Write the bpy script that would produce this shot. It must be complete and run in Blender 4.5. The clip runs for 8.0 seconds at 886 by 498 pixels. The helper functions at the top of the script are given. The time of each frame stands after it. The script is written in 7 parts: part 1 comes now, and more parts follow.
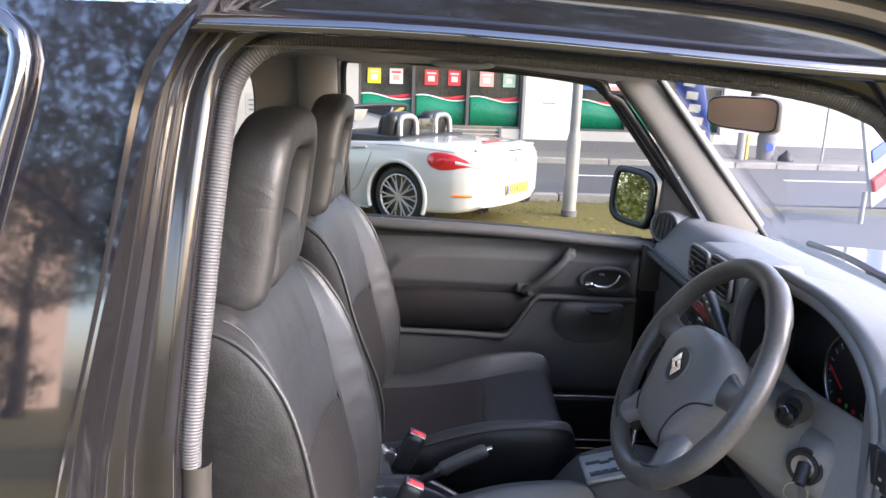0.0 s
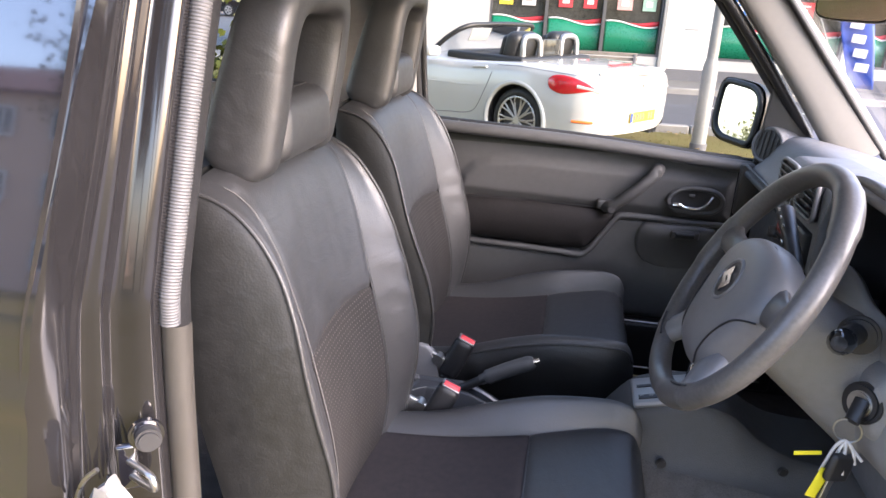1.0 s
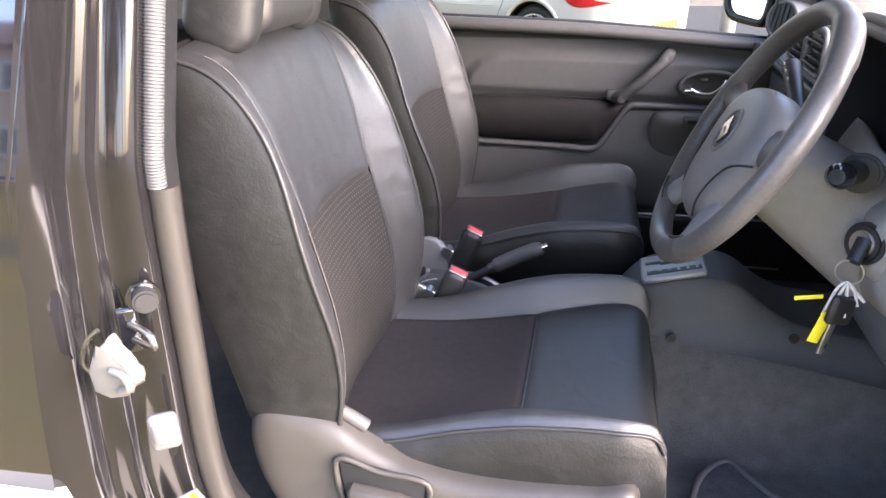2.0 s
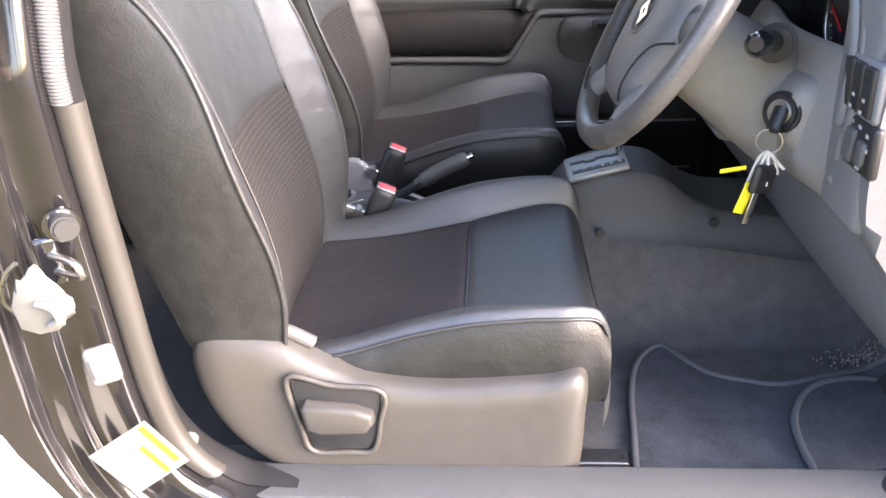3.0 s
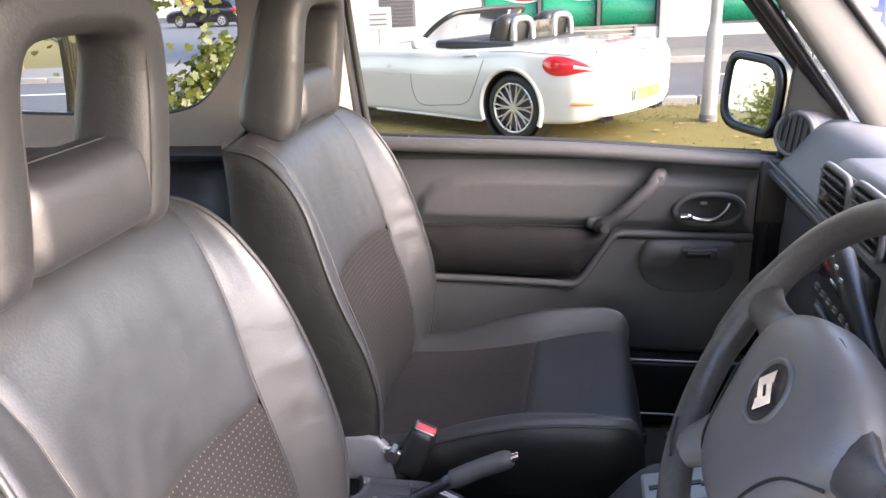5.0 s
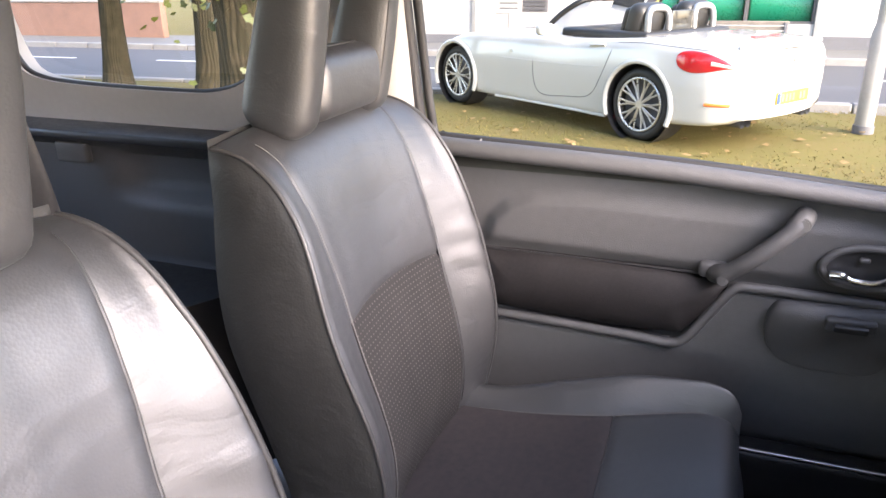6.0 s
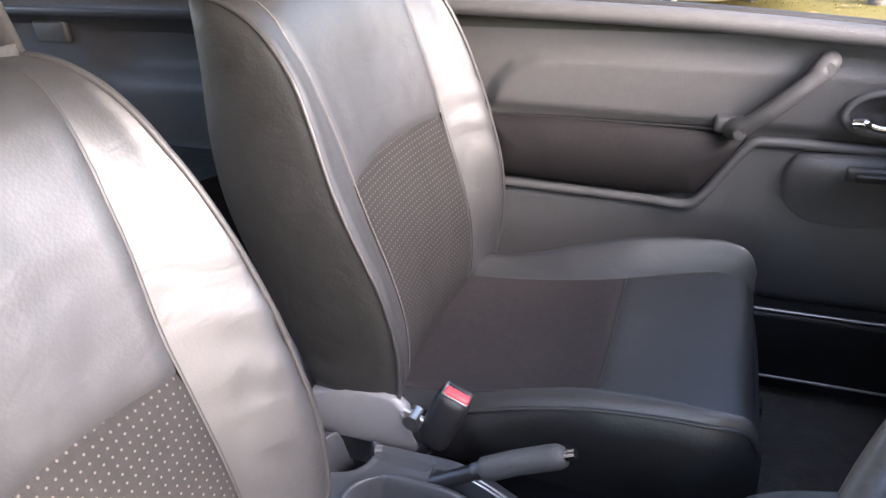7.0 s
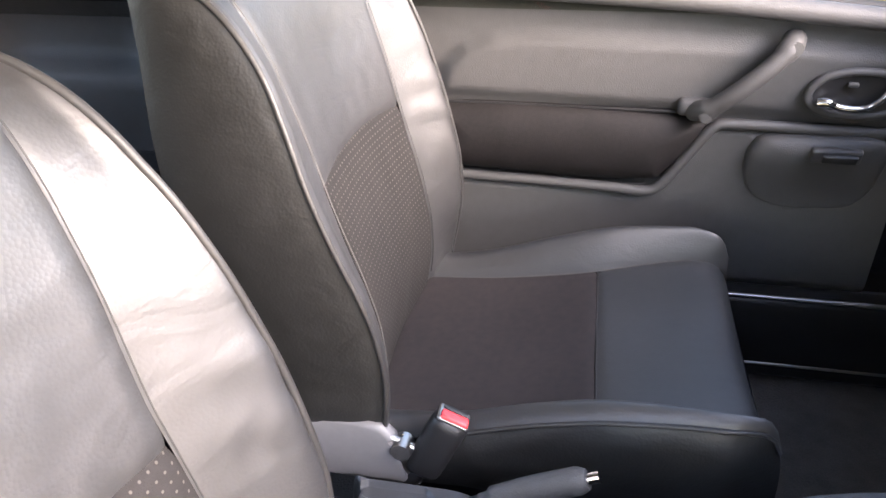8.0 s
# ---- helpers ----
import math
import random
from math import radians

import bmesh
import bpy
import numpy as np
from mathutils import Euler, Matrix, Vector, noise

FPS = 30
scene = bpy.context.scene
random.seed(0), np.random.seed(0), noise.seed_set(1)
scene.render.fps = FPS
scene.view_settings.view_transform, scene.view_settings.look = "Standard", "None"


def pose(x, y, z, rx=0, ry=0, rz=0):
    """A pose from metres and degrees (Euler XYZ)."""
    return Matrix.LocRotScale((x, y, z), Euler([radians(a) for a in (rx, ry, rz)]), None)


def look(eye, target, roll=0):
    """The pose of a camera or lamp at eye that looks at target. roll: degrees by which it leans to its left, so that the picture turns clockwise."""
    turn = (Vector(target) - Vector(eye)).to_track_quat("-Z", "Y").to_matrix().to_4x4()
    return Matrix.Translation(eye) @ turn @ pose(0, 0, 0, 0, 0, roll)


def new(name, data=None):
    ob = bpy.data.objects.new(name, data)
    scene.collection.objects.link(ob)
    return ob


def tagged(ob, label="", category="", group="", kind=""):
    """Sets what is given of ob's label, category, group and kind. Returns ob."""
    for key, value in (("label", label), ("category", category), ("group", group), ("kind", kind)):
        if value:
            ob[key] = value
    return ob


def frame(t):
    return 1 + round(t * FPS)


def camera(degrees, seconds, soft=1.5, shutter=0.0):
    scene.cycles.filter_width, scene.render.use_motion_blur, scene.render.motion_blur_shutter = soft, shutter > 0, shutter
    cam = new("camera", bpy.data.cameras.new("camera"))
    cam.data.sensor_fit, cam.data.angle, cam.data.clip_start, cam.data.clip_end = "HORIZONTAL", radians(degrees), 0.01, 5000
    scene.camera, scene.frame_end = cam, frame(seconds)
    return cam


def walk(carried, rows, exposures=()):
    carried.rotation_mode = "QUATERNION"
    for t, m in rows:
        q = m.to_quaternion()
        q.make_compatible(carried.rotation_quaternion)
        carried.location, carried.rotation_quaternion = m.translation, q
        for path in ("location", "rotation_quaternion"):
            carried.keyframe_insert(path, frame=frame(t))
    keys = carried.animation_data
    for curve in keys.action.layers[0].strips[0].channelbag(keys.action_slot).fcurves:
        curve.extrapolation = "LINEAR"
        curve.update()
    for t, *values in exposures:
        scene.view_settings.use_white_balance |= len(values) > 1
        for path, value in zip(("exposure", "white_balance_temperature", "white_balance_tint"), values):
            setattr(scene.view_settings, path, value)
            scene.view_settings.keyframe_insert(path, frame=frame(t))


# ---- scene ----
cam = camera(62.6, 8.0)
PATH = [
    (0, (0.009, 0.001, 1.603), (0.022, 1.946, 1.137), 1.9),
    (0.5, (0.075, 0.054, 1.564), (-0.001, 1.973, 1.003), 1.4),
    (1, (0.155, 0.067, 1.529), (-0.159, 1.928, 0.866), 2.9),
    (1.5, (0.202, 0.055, 1.49), (-0.228, 1.884, 0.803), 1.3),
    (2, (0.21, 0.048, 1.438), (-0.165, 1.83, 0.612), -0.8),
    (2.2, (0.211, 0.042, 1.415), (-0.126, 1.804, 0.532), -1.6),
    (3.3, (0.171, 0.035, 1.388), (0.065, 1.774, 0.405), -3.1),
    (3.5, (0.169, 0.07, 1.408), (0.064, 1.826, 0.455), -3.2),
    (4, (0.192, 0.218, 1.454), (0.046, 2.018, 0.595), -3.6),
    (4.5, (0.223, 0.346, 1.508), (-0.004, 2.174, 0.729), -4.0),
    (5, (0.224, 0.475, 1.523), (-0.139, 2.317, 0.834), -2.8),
    (5.2, (0.23, 0.575, 1.535), (-0.204, 2.416, 0.885), -2.2),
    (6.3, (0.248, 0.846, 1.474), (-0.443, 2.551, 0.69), -1.2),
    (6.5, (0.255, 0.853, 1.471), (-0.435, 2.527, 0.622), -2.0),
    (7, (0.23, 0.829, 1.421), (-0.405, 2.462, 0.455), -3.0),
    (7.5, (0.171, 0.83, 1.393), (-0.311, 2.47, 0.355), -2.5),
    (8, (0.091, 0.895, 1.399), (-0.251, 2.585, 0.386), -1.1),
]
EXPOSURES = [(0, 1.12, 6100, 21), (0.6, 1.25, 6150, 22), (1.2, 1.50, 6350, 25), (2.2, 1.80, 6400, 24), (3.4, 2.15, 6650, 21),
             (4.5, 2.02, 6550, 23), (5.2, 1.80, 6500, 24), (6.4, 2.15, 6350, 24), (7.2, 2.35, 6500, 23), (8, 2.42, 6700, 23)]
walk(cam, [(t, look(eye, target, roll)) for t, eye, target, roll in PATH], EXPOSURES)

# ---- light ----
world = bpy.data.worlds.new("sky")
scene.world = world
world.use_nodes = True
wn, wl = world.node_tree.nodes, world.node_tree.links
sky = wn.new("ShaderNodeTexSky")
sky.sky_type = "NISHITA"
sky.sun_disc = False
sky.sun_elevation, sky.sun_rotation = radians(26), radians(112)
sky.air_density, sky.dust_density, sky.ozone_density = 1.0, 2.0, 1.0
wl.new(sky.outputs["Color"], wn["Background"].inputs["Color"])
wn["Background"].inputs["Strength"].default_value = 0.56

sun = new("sun", bpy.data.lights.new("sun", "SUN"))
sun.data.energy, sun.data.angle, sun.data.color = 3.4, radians(56), (1.0, 0.99, 0.98)
sun.matrix_world = look((9.27, -3.75, 24.9), (0, 0, 20))


# ---- materials ----
def material(name, color, rough=0.5, metal=0.0, vary=0.15, scale=6.0, bump=0.0, bump_scale=400.0, coat=0.0, spec=0.5, rough_vary=0.1, cells=False, tint=None, ior=1.5, wrinkle=0.0):
    m = bpy.data.materials.new(name)
    m.use_nodes = True
    n, l = m.node_tree.nodes, m.node_tree.links
    b = n["Principled BSDF"]
    tc = n.new("ShaderNodeTexCoord")
    big, fine = n.new("ShaderNodeTexNoise"), n.new("ShaderNodeTexNoise")
    big.inputs["Scale"].default_value, fine.inputs["Scale"].default_value = scale, scale * 14
    big.inputs["Detail"].default_value, fine.inputs["Detail"].default_value = 5, 4
    for t in (big, fine):
        l.new(tc.outputs["Object"], t.inputs["Vector"])
    add = n.new("ShaderNodeMath")
    add.operation = "ADD"
    l.new(big.outputs["Fac"], add.inputs[0])
    l.new(fine.outputs["Fac"], add.inputs[1])
    rng = n.new("ShaderNodeMapRange")
    rng.inputs["From Min"].default_value, rng.inputs["From Max"].default_value = 0.6, 1.4
    l.new(add.outputs[0], rng.inputs["Value"])
    mix = n.new("ShaderNodeMix")
    mix.data_type = "RGBA"
    lo = tint if tint else [c * (1 - vary) for c in color]
    hi = [min(1, c * (1 + vary)) for c in color]
    mix.inputs[6].default_value, mix.inputs[7].default_value = (*lo, 1), (*hi, 1)
    l.new(rng.outputs[0], mix.inputs[0])
    l.new(mix.outputs[2], b.inputs["Base Color"])
    rr = n.new("ShaderNodeMapRange")
    rr.inputs["To Min"].default_value, rr.inputs["To Max"].default_value = max(0.0, rough - rough_vary), min(1, rough + rough_vary)
    l.new(rng.outputs[0], rr.inputs["Value"])
    l.new(rr.outputs[0], b.inputs["Roughness"])
    b.inputs["Metallic"].default_value = metal
    b.inputs["Coat Weight"].default_value = coat
    b.inputs["Coat Roughness"].default_value = 0.03
    b.inputs["Specular IOR Level"].default_value = spec
    b.inputs["IOR"].default_value = ior
    if bump:
        if cells:
            t = n.new("ShaderNodeTexVoronoi")
            out = "Distance"
        else:
            t = n.new("ShaderNodeTexNoise")
            t.inputs["Detail"].default_value = 4
            out = "Fac"
        t.inputs["Scale"].default_value = bump_scale
        l.new(tc.outputs["Object"], t.inputs["Vector"])
        bp = n.new("ShaderNodeBump")
        bp.inputs["Strength"].default_value, bp.inputs["Distance"].default_value = bump, 0.002
        l.new(t.outputs[out], bp.inputs["Height"])
        l.new(bp.outputs[0], b.inputs["Normal"])
        if wrinkle:
            soft, folds = n.new("ShaderNodeMapping"), n.new("ShaderNodeTexNoise")
            soft.inputs["Scale"].default_value = (1.0, 0.55, 1.6)
            folds.inputs["Scale"].default_value, folds.inputs["Detail"].default_value, folds.inputs["Distortion"].default_value = 16, 3, 1.2
            l.new(tc.outputs["Object"], soft.inputs["Vector"])
            l.new(soft.outputs[0], folds.inputs["Vector"])
            wb = n.new("ShaderNodeBump")
            wb.inputs["Strength"].default_value, wb.inputs["Distance"].default_value = wrinkle, 0.012
            l.new(folds.outputs["Fac"], wb.inputs["Height"])
            l.new(wb.outputs[0], bp.inputs["Normal"])
    return m


def dotted(m, pitch, radius, color):
    """Adds a grid of small light perforations, laid out by the surface's own metres."""
    n, l = m.node_tree.nodes, m.node_tree.links
    b = n["Principled BSDF"]
    uv = n.new("ShaderNodeUVMap")
    sc = n.new("ShaderNodeVectorMath")
    sc.operation = "SCALE"
    sc.inputs["Scale"].default_value = 1 / pitch
    fr = n.new("ShaderNodeVectorMath")
    fr.operation = "FRACTION"
    di = n.new("ShaderNodeVectorMath")
    di.operation = "DISTANCE"
    di.inputs[1].default_value = (0.5, 0.5, 0)
    lt = n.new("ShaderNodeMapRange")
    lt.inputs["From Min"].default_value, lt.inputs["From Max"].default_value = radius / pitch * 1.25, radius / pitch * 0.8
    l.new(uv.outputs[0], sc.inputs[0])
    l.new(sc.outputs[0], fr.inputs[0])
    l.new(fr.outputs[0], di.inputs[0])
    l.new(di.outputs["Value"], lt.inputs["Value"])
    old = b.inputs["Base Color"].links[0].from_socket
    mix = n.new("ShaderNodeMix")
    mix.data_type = "RGBA"
    l.new(lt.outputs[0], mix.inputs[0])
    l.new(old, mix.inputs[6])
    mix.inputs[7].default_value = (*color, 1)
    l.new(mix.outputs[2], b.inputs["Base Color"])
    return m


def glass(name, tint=(0.95, 0.97, 0.96), rough=0.0):
    m = bpy.data.materials.new(name)
    m.use_nodes = True
    n, l = m.node_tree.nodes, m.node_tree.links
    n.remove(n["Principled BSDF"])
    tr, gl, mx, fr = n.new("ShaderNodeBsdfTransparent"), n.new("ShaderNodeBsdfGlossy"), n.new("ShaderNodeMixShader"), n.new("ShaderNodeFresnel")
    tr.inputs["Color"].default_value = (*tint, 1)
    gl.inputs["Roughness"].default_value = rough
    fr.inputs["IOR"].default_value = 1.35
    l.new(fr.outputs[0], mx.inputs[0])
    l.new(tr.outputs[0], mx.inputs[1])
    l.new(gl.outputs[0], mx.inputs[2])
    l.new(mx.outputs[0], n["Material Output"].inputs["Surface"])
    return m


def glow(name, color, strength):
    m = bpy.data.materials.new(name)
    m.use_nodes = True
    b = m.node_tree.nodes["Principled BSDF"]
    b.inputs["Base Color"].default_value = (*color, 1)
    b.inputs["Emission Color"].default_value = (*color, 1)
    b.inputs["Emission Strength"].default_value = strength
    return m


LEATHER = material("black_leather", (0.0145, 0.0150, 0.0160), 0.53, vary=0.3, scale=5, spec=1.0, ior=1.58, wrinkle=0.13, bump=0.08, bump_scale=330, cells=True, rough_vary=0.07)
LEATHER_SIDE = material("black_leatherette", (0.0152, 0.0156, 0.0152), 0.45, vary=0.25, scale=4, wrinkle=0.10, bump=0.10, bump_scale=330, cells=True)
SUEDE = material("charcoal_suede", (0.0155, 0.0143, 0.0155), 0.95, vary=0.6, scale=6, tint=(0.034, 0.029, 0.029), bump=0.25, bump_scale=700, spec=0.2)
SUEDE_DOTS = dotted(material("perforated_suede", (0.0205, 0.0192, 0.0190), 0.9, vary=0.3, scale=9, bump=0.25, bump_scale=700, spec=0.2), 0.0085, 0.0011, (0.080, 0.075, 0.068))
PIPING = material("piping", (0.03, 0.03, 0.03), 0.42, vary=0.1, bump=0.1)
THREAD = material("thread", (0.085, 0.083, 0.08), 0.7, vary=0.2, bump=0.3, bump_scale=900)
PLASTIC = material("grained_plastic", (0.070, 0.0695, 0.069), 0.52, vary=0.12, scale=5, bump=0.22, bump_scale=520, cells=True)
PLASTIC_LIGHT = material("grey_plastic", (0.085, 0.083, 0.078), 0.5, vary=0.08, scale=5, bump=0.15, bump_scale=520, cells=True)
PLASTIC_MID = material("mid_grey_plastic", (0.235, 0.222, 0.203), 0.5, vary=0.1, scale=5, bump=0.2, bump_scale=520, cells=True)
PLASTIC_DARK = material("black_plastic", (0.018, 0.018, 0.019), 0.42, vary=0.15, scale=6, bump=0.15, bump_scale=600)
DASH = material("dash_plastic", (0.135, 0.136, 0.139), 0.5, vary=0.1, scale=4, bump=0.12, bump_scale=420, cells=True)
SEATBASE = material("seat_base_plastic", (0.052, 0.048, 0.042), 0.46, vary=0.1, scale=4, bump=0.12, bump_scale=520)
CLOTH = material("door_cloth", (0.0165, 0.0150, 0.0150), 0.60, vary=0.4, scale=11, bump=0.3, bump_scale=650, spec=0.2)
CONSOLE = material("console_plastic", (0.060, 0.064, 0.070), 0.33, vary=0.06, scale=5, bump=0.06, bump_scale=520, rough_vary=0.02)
CARPET = material("carpet", (0.105, 0.101, 0.099), 1.0, vary=0.28, scale=30, bump=1.0, bump_scale=260, spec=0.1)
MAT_CARPET = material("mat_carpet", (0.075, 0.078, 0.084), 1.0, vary=0.4, scale=22, bump=0.8, bump_scale=380, spec=0.1)
HEADLINER = material("headliner", (0.40, 0.385, 0.355), 0.95, vary=0.08, scale=8, bump=0.3, bump_scale=500, spec=0.2)
TRIM_BEIGE = material("pillar_trim", (0.32, 0.308, 0.285), 0.6, vary=0.06, scale=6, bump=0.12, bump_scale=500)
PAINT = material("black_car_paint", (0.009, 0.009, 0.012), 0.05, vary=0.2, scale=3, coat=1.0, spec=0.9, ior=1.62, rough_vary=0.02)
# copy of the body paint with less coat, weakening bright reflections on the jamb
JAMB_PAINT = material("low_gloss_jamb_paint", (0.012, 0.0115, 0.012), 0.10, vary=0.2, scale=6, coat=0.25, spec=0.6, rough_vary=0.03, bump=0.01, bump_scale=40)
CLADDING = material("silver_cladding", (0.55, 0.53, 0.48), 0.45, vary=0.06, scale=4, bump=0.1, bump_scale=500)
RUBBER = material("rubber", (0.02, 0.02, 0.02), 0.6, vary=0.2, bump=0.1)
SEAL = material("ribbed_seal_rubber", (0.075, 0.075, 0.076), 0.55, vary=0.1, bump=0.1)
CHROME = material("chrome", (0.75, 0.75, 0.76), 0.12, metal=1.0, vary=0.05, rough_vary=0.05)
STEEL = material("steel", (0.45, 0.44, 0.42), 0.35, metal=1.0, vary=0.2, rough_vary=0.12)
RED = material("red_plastic", (0.75, 0.06, 0.07), 0.4, vary=0.08)
YELLOW = material("yellow_tag", (0.85, 0.72, 0.02), 0.5, vary=0.05)
CORD = material("cord", (0.62, 0.57, 0.50), 0.9, vary=0.2, bump=0.5)
WHITE_PLASTIC = material("white_plastic", (0.15, 0.147, 0.135), 0.4, vary=0.12, scale=30)
GUARD = material("pale_guard_plastic", (0.040, 0.037, 0.032), 0.5, vary=0.1, scale=5, bump=0.1, bump_scale=500)
LABEL = material("silver_label", (0.14, 0.14, 0.138), 0.35, vary=0.05)
LABEL_YELLOW = material("label_yellow", (0.55, 0.36, 0.01), 0.5, vary=0.03)
PRINT = material("printed_bars", (0.12, 0.12, 0.12), 0.6, vary=0.1)
PRINT_LIGHT = material("printed_light", (0.33, 0.33, 0.31), 0.6, vary=0.1)
BELT = material("belt_webbing", (0.10, 0.098, 0.095), 0.75, vary=0.15, scale=10, bump=0.5, bump_scale=800)
GLASS = glass("window_glass", (0.90, 0.92, 0.91))
TINTED = glass("tinted_car_glass", (0.565, 0.575, 0.515))
GLASS_DARK = material("dark_glass", (0.008, 0.009, 0.010), 0.04, vary=0.1, coat=0.5, rough_vary=0.02)
MIRROR = material("mirror_glass", (0.86, 0.87, 0.86), 0.02, metal=1.0, vary=0.02, rough_vary=0.01)
# rougher and darker than plain mirror glass, to blur and dim its reflection
MIRROR_SOFT = material("softened_mirror_glass", (0.60, 0.60, 0.56), 0.16, metal=1.0, vary=0.05, rough_vary=0.02)
# darker copy of the pillar trim, its colour lowered where sunlight falls strongest
PILLAR_DIMMED = material("dimmed_pillar_trim", (0.165, 0.160, 0.145), 0.6, vary=0.06, scale=6, bump=0.12, bump_scale=500)
DIAL = glow("dial_red", (0.30, 0.02, 0.02), 0.05)
DIAL_GREEN = glow("dial_green", (0.03, 0.22, 0.05), 0.05)
LCD = material("radio_display", (0.25, 0.05, 0.04), 0.25, vary=0.2)


# ---- mesh helpers ----
def thing(name, base, label, category, group="", kind=""):
    ob = new(name)
    ob.empty_display_size = 0.1
    ob.location = base
    bpy.context.view_layer.update()
    return tagged(ob, label, category, group, kind)


def link(name, me, mat, parent=None, label="", angle=40.0):
    me.materials.append(mat)
    me.polygons.foreach_set("use_smooth", [True] * len(me.polygons))
    me.set_sharp_from_angle(angle=radians(angle))
    ob = new(name, me)
    if parent is not None:
        ob.parent = parent
        if parent.type == "EMPTY":
            ob.matrix_parent_inverse = Matrix.Translation(-Vector(parent.location))
    if label:
        ob["label"] = label
    return ob


def part(name, bm, mat, parent=None, label="", angle=40.0):
    bmesh.ops.recalc_face_normals(bm, faces=bm.faces)
    me = bpy.data.meshes.new(name)
    bm.to_mesh(me)
    bm.free()
    return link(name, me, mat, parent, label, angle)


def grid(name, nu, nv, fn, mat, parent=None, label="", wrap=False, solid=0.0, flip=False):
    """A sheet of nu x nv quads from fn(u, v), with u and v in 0..1; wrap closes it along u. UVs are fn's own u, v unless it gives five values."""
    verts, uvs = [], []
    mu = nu if wrap else nu + 1
    for j in range(nv + 1):
        for i in range(mu):
            p = fn(i / nu, j / nv)
            verts.append(p[:3])
            uvs.append(p[3:5] if len(p) > 3 else (i / nu, j / nv))
    faces = []
    for j in range(nv):
        for i in range(nu):
            a, b = j * mu + i, j * mu + (i + 1) % mu
            f = (a, b, b + mu, a + mu)
            faces.append(f[::-1] if flip else f)
    me = bpy.data.meshes.new(name)
    me.from_pydata(verts, [], faces)
    layer = me.uv_layers.new(name="UVMap")
    for loop in me.loops:
        layer.data[loop.index].uv = uvs[loop.vertex_index]
    ob = link(name, me, mat, parent, label)
    if solid:
        mod = ob.modifiers.new("thickness", "SOLIDIFY")
        mod.thickness, mod.offset = solid, -1
    return ob


def rbox(name, centre, size, r, mat, parent=None, label="", seg=3, turn=None):
    """A box with rounded edges; turn: a rotation (degrees x, y, z) about its centre."""
    bm = bmesh.new()
    bmesh.ops.create_cube(bm, size=1.0)
    bmesh.ops.scale(bm, vec=size, verts=bm.verts)
    if r:
        bmesh.ops.bevel(bm, geom=list(bm.edges), offset=min(r, min(size) * 0.49), segments=seg, affect="EDGES", profile=0.5)
    m = Matrix.Translation(centre)
    if turn:
        m = m @ pose(0, 0, 0, *turn)
    bmesh.ops.transform(bm, matrix=m, verts=bm.verts)
    return part(name, bm, mat, parent, label)


def prism(name, outline, axis, at, depth, r, mat, parent=None, label="", seg=2):
    """A polygon given in the two other axes, thickened along axis from at to at + depth, with rounded edges."""
    bm = bmesh.new()
    put = {"x": lambda a, b, c: (c, a, b), "y": lambda a, b, c: (a, c, b), "z": lambda a, b, c: (a, b, c)}[axis]
    lo = [bm.verts.new(put(a, b, at)) for a, b in outline]
    hi = [bm.verts.new(put(a, b, at + depth)) for a, b in outline]
    n = len(outline)
    bm.faces.new(lo)
    bm.faces.new(hi)
    for i in range(n):
        bm.faces.new((lo[i], lo[(i + 1) % n], hi[(i + 1) % n], hi[i]))
    if r:
        rim = [e for e in bm.edges if abs((put(0, 0, 1)[0] * (e.verts[0].co.x - e.verts[1].co.x)) + (put(0, 0, 1)[1] * (e.verts[0].co.y - e.verts[1].co.y)) + (put(0, 0, 1)[2] * (e.verts[0].co.z - e.verts[1].co.z))) < 1e-7]
        bmesh.ops.bevel(bm, geom=rim, offset=r, segments=seg, affect="EDGES", profile=0.5)
    return part(name, bm, mat, parent, label)


def spline(points, n, closed=False):
    """n points evenly along a smooth curve through the given ones."""
    p = [np.array(q, float) for q in points]
    k = len(p)
    out = []
    for i in range(k if closed else k - 1):
        a, b, c, d = (p[(i - 1) % k], p[i], p[(i + 1) % k], p[(i + 2) % k]) if closed else (p[max(i - 1, 0)], p[i], p[i + 1], p[min(i + 2, k - 1)])
        for s in np.linspace(0, 1, 24, endpoint=False):
            out.append(0.5 * (2 * b + (c - a) * s + (2 * a - 5 * b + 4 * c - d) * s * s + (3 * b - a - 3 * c + d) * s ** 3))
    out.append(p[0] if closed else p[-1])
    out = np.array(out)
    run = np.concatenate([[0], np.cumsum(np.linalg.norm(np.diff(out, axis=0), axis=1))])
    at = np.linspace(0, run[-1], n, endpoint=not closed)
    return np.stack([np.interp(at, run, out[:, i]) for i in range(out.shape[1])], 1)


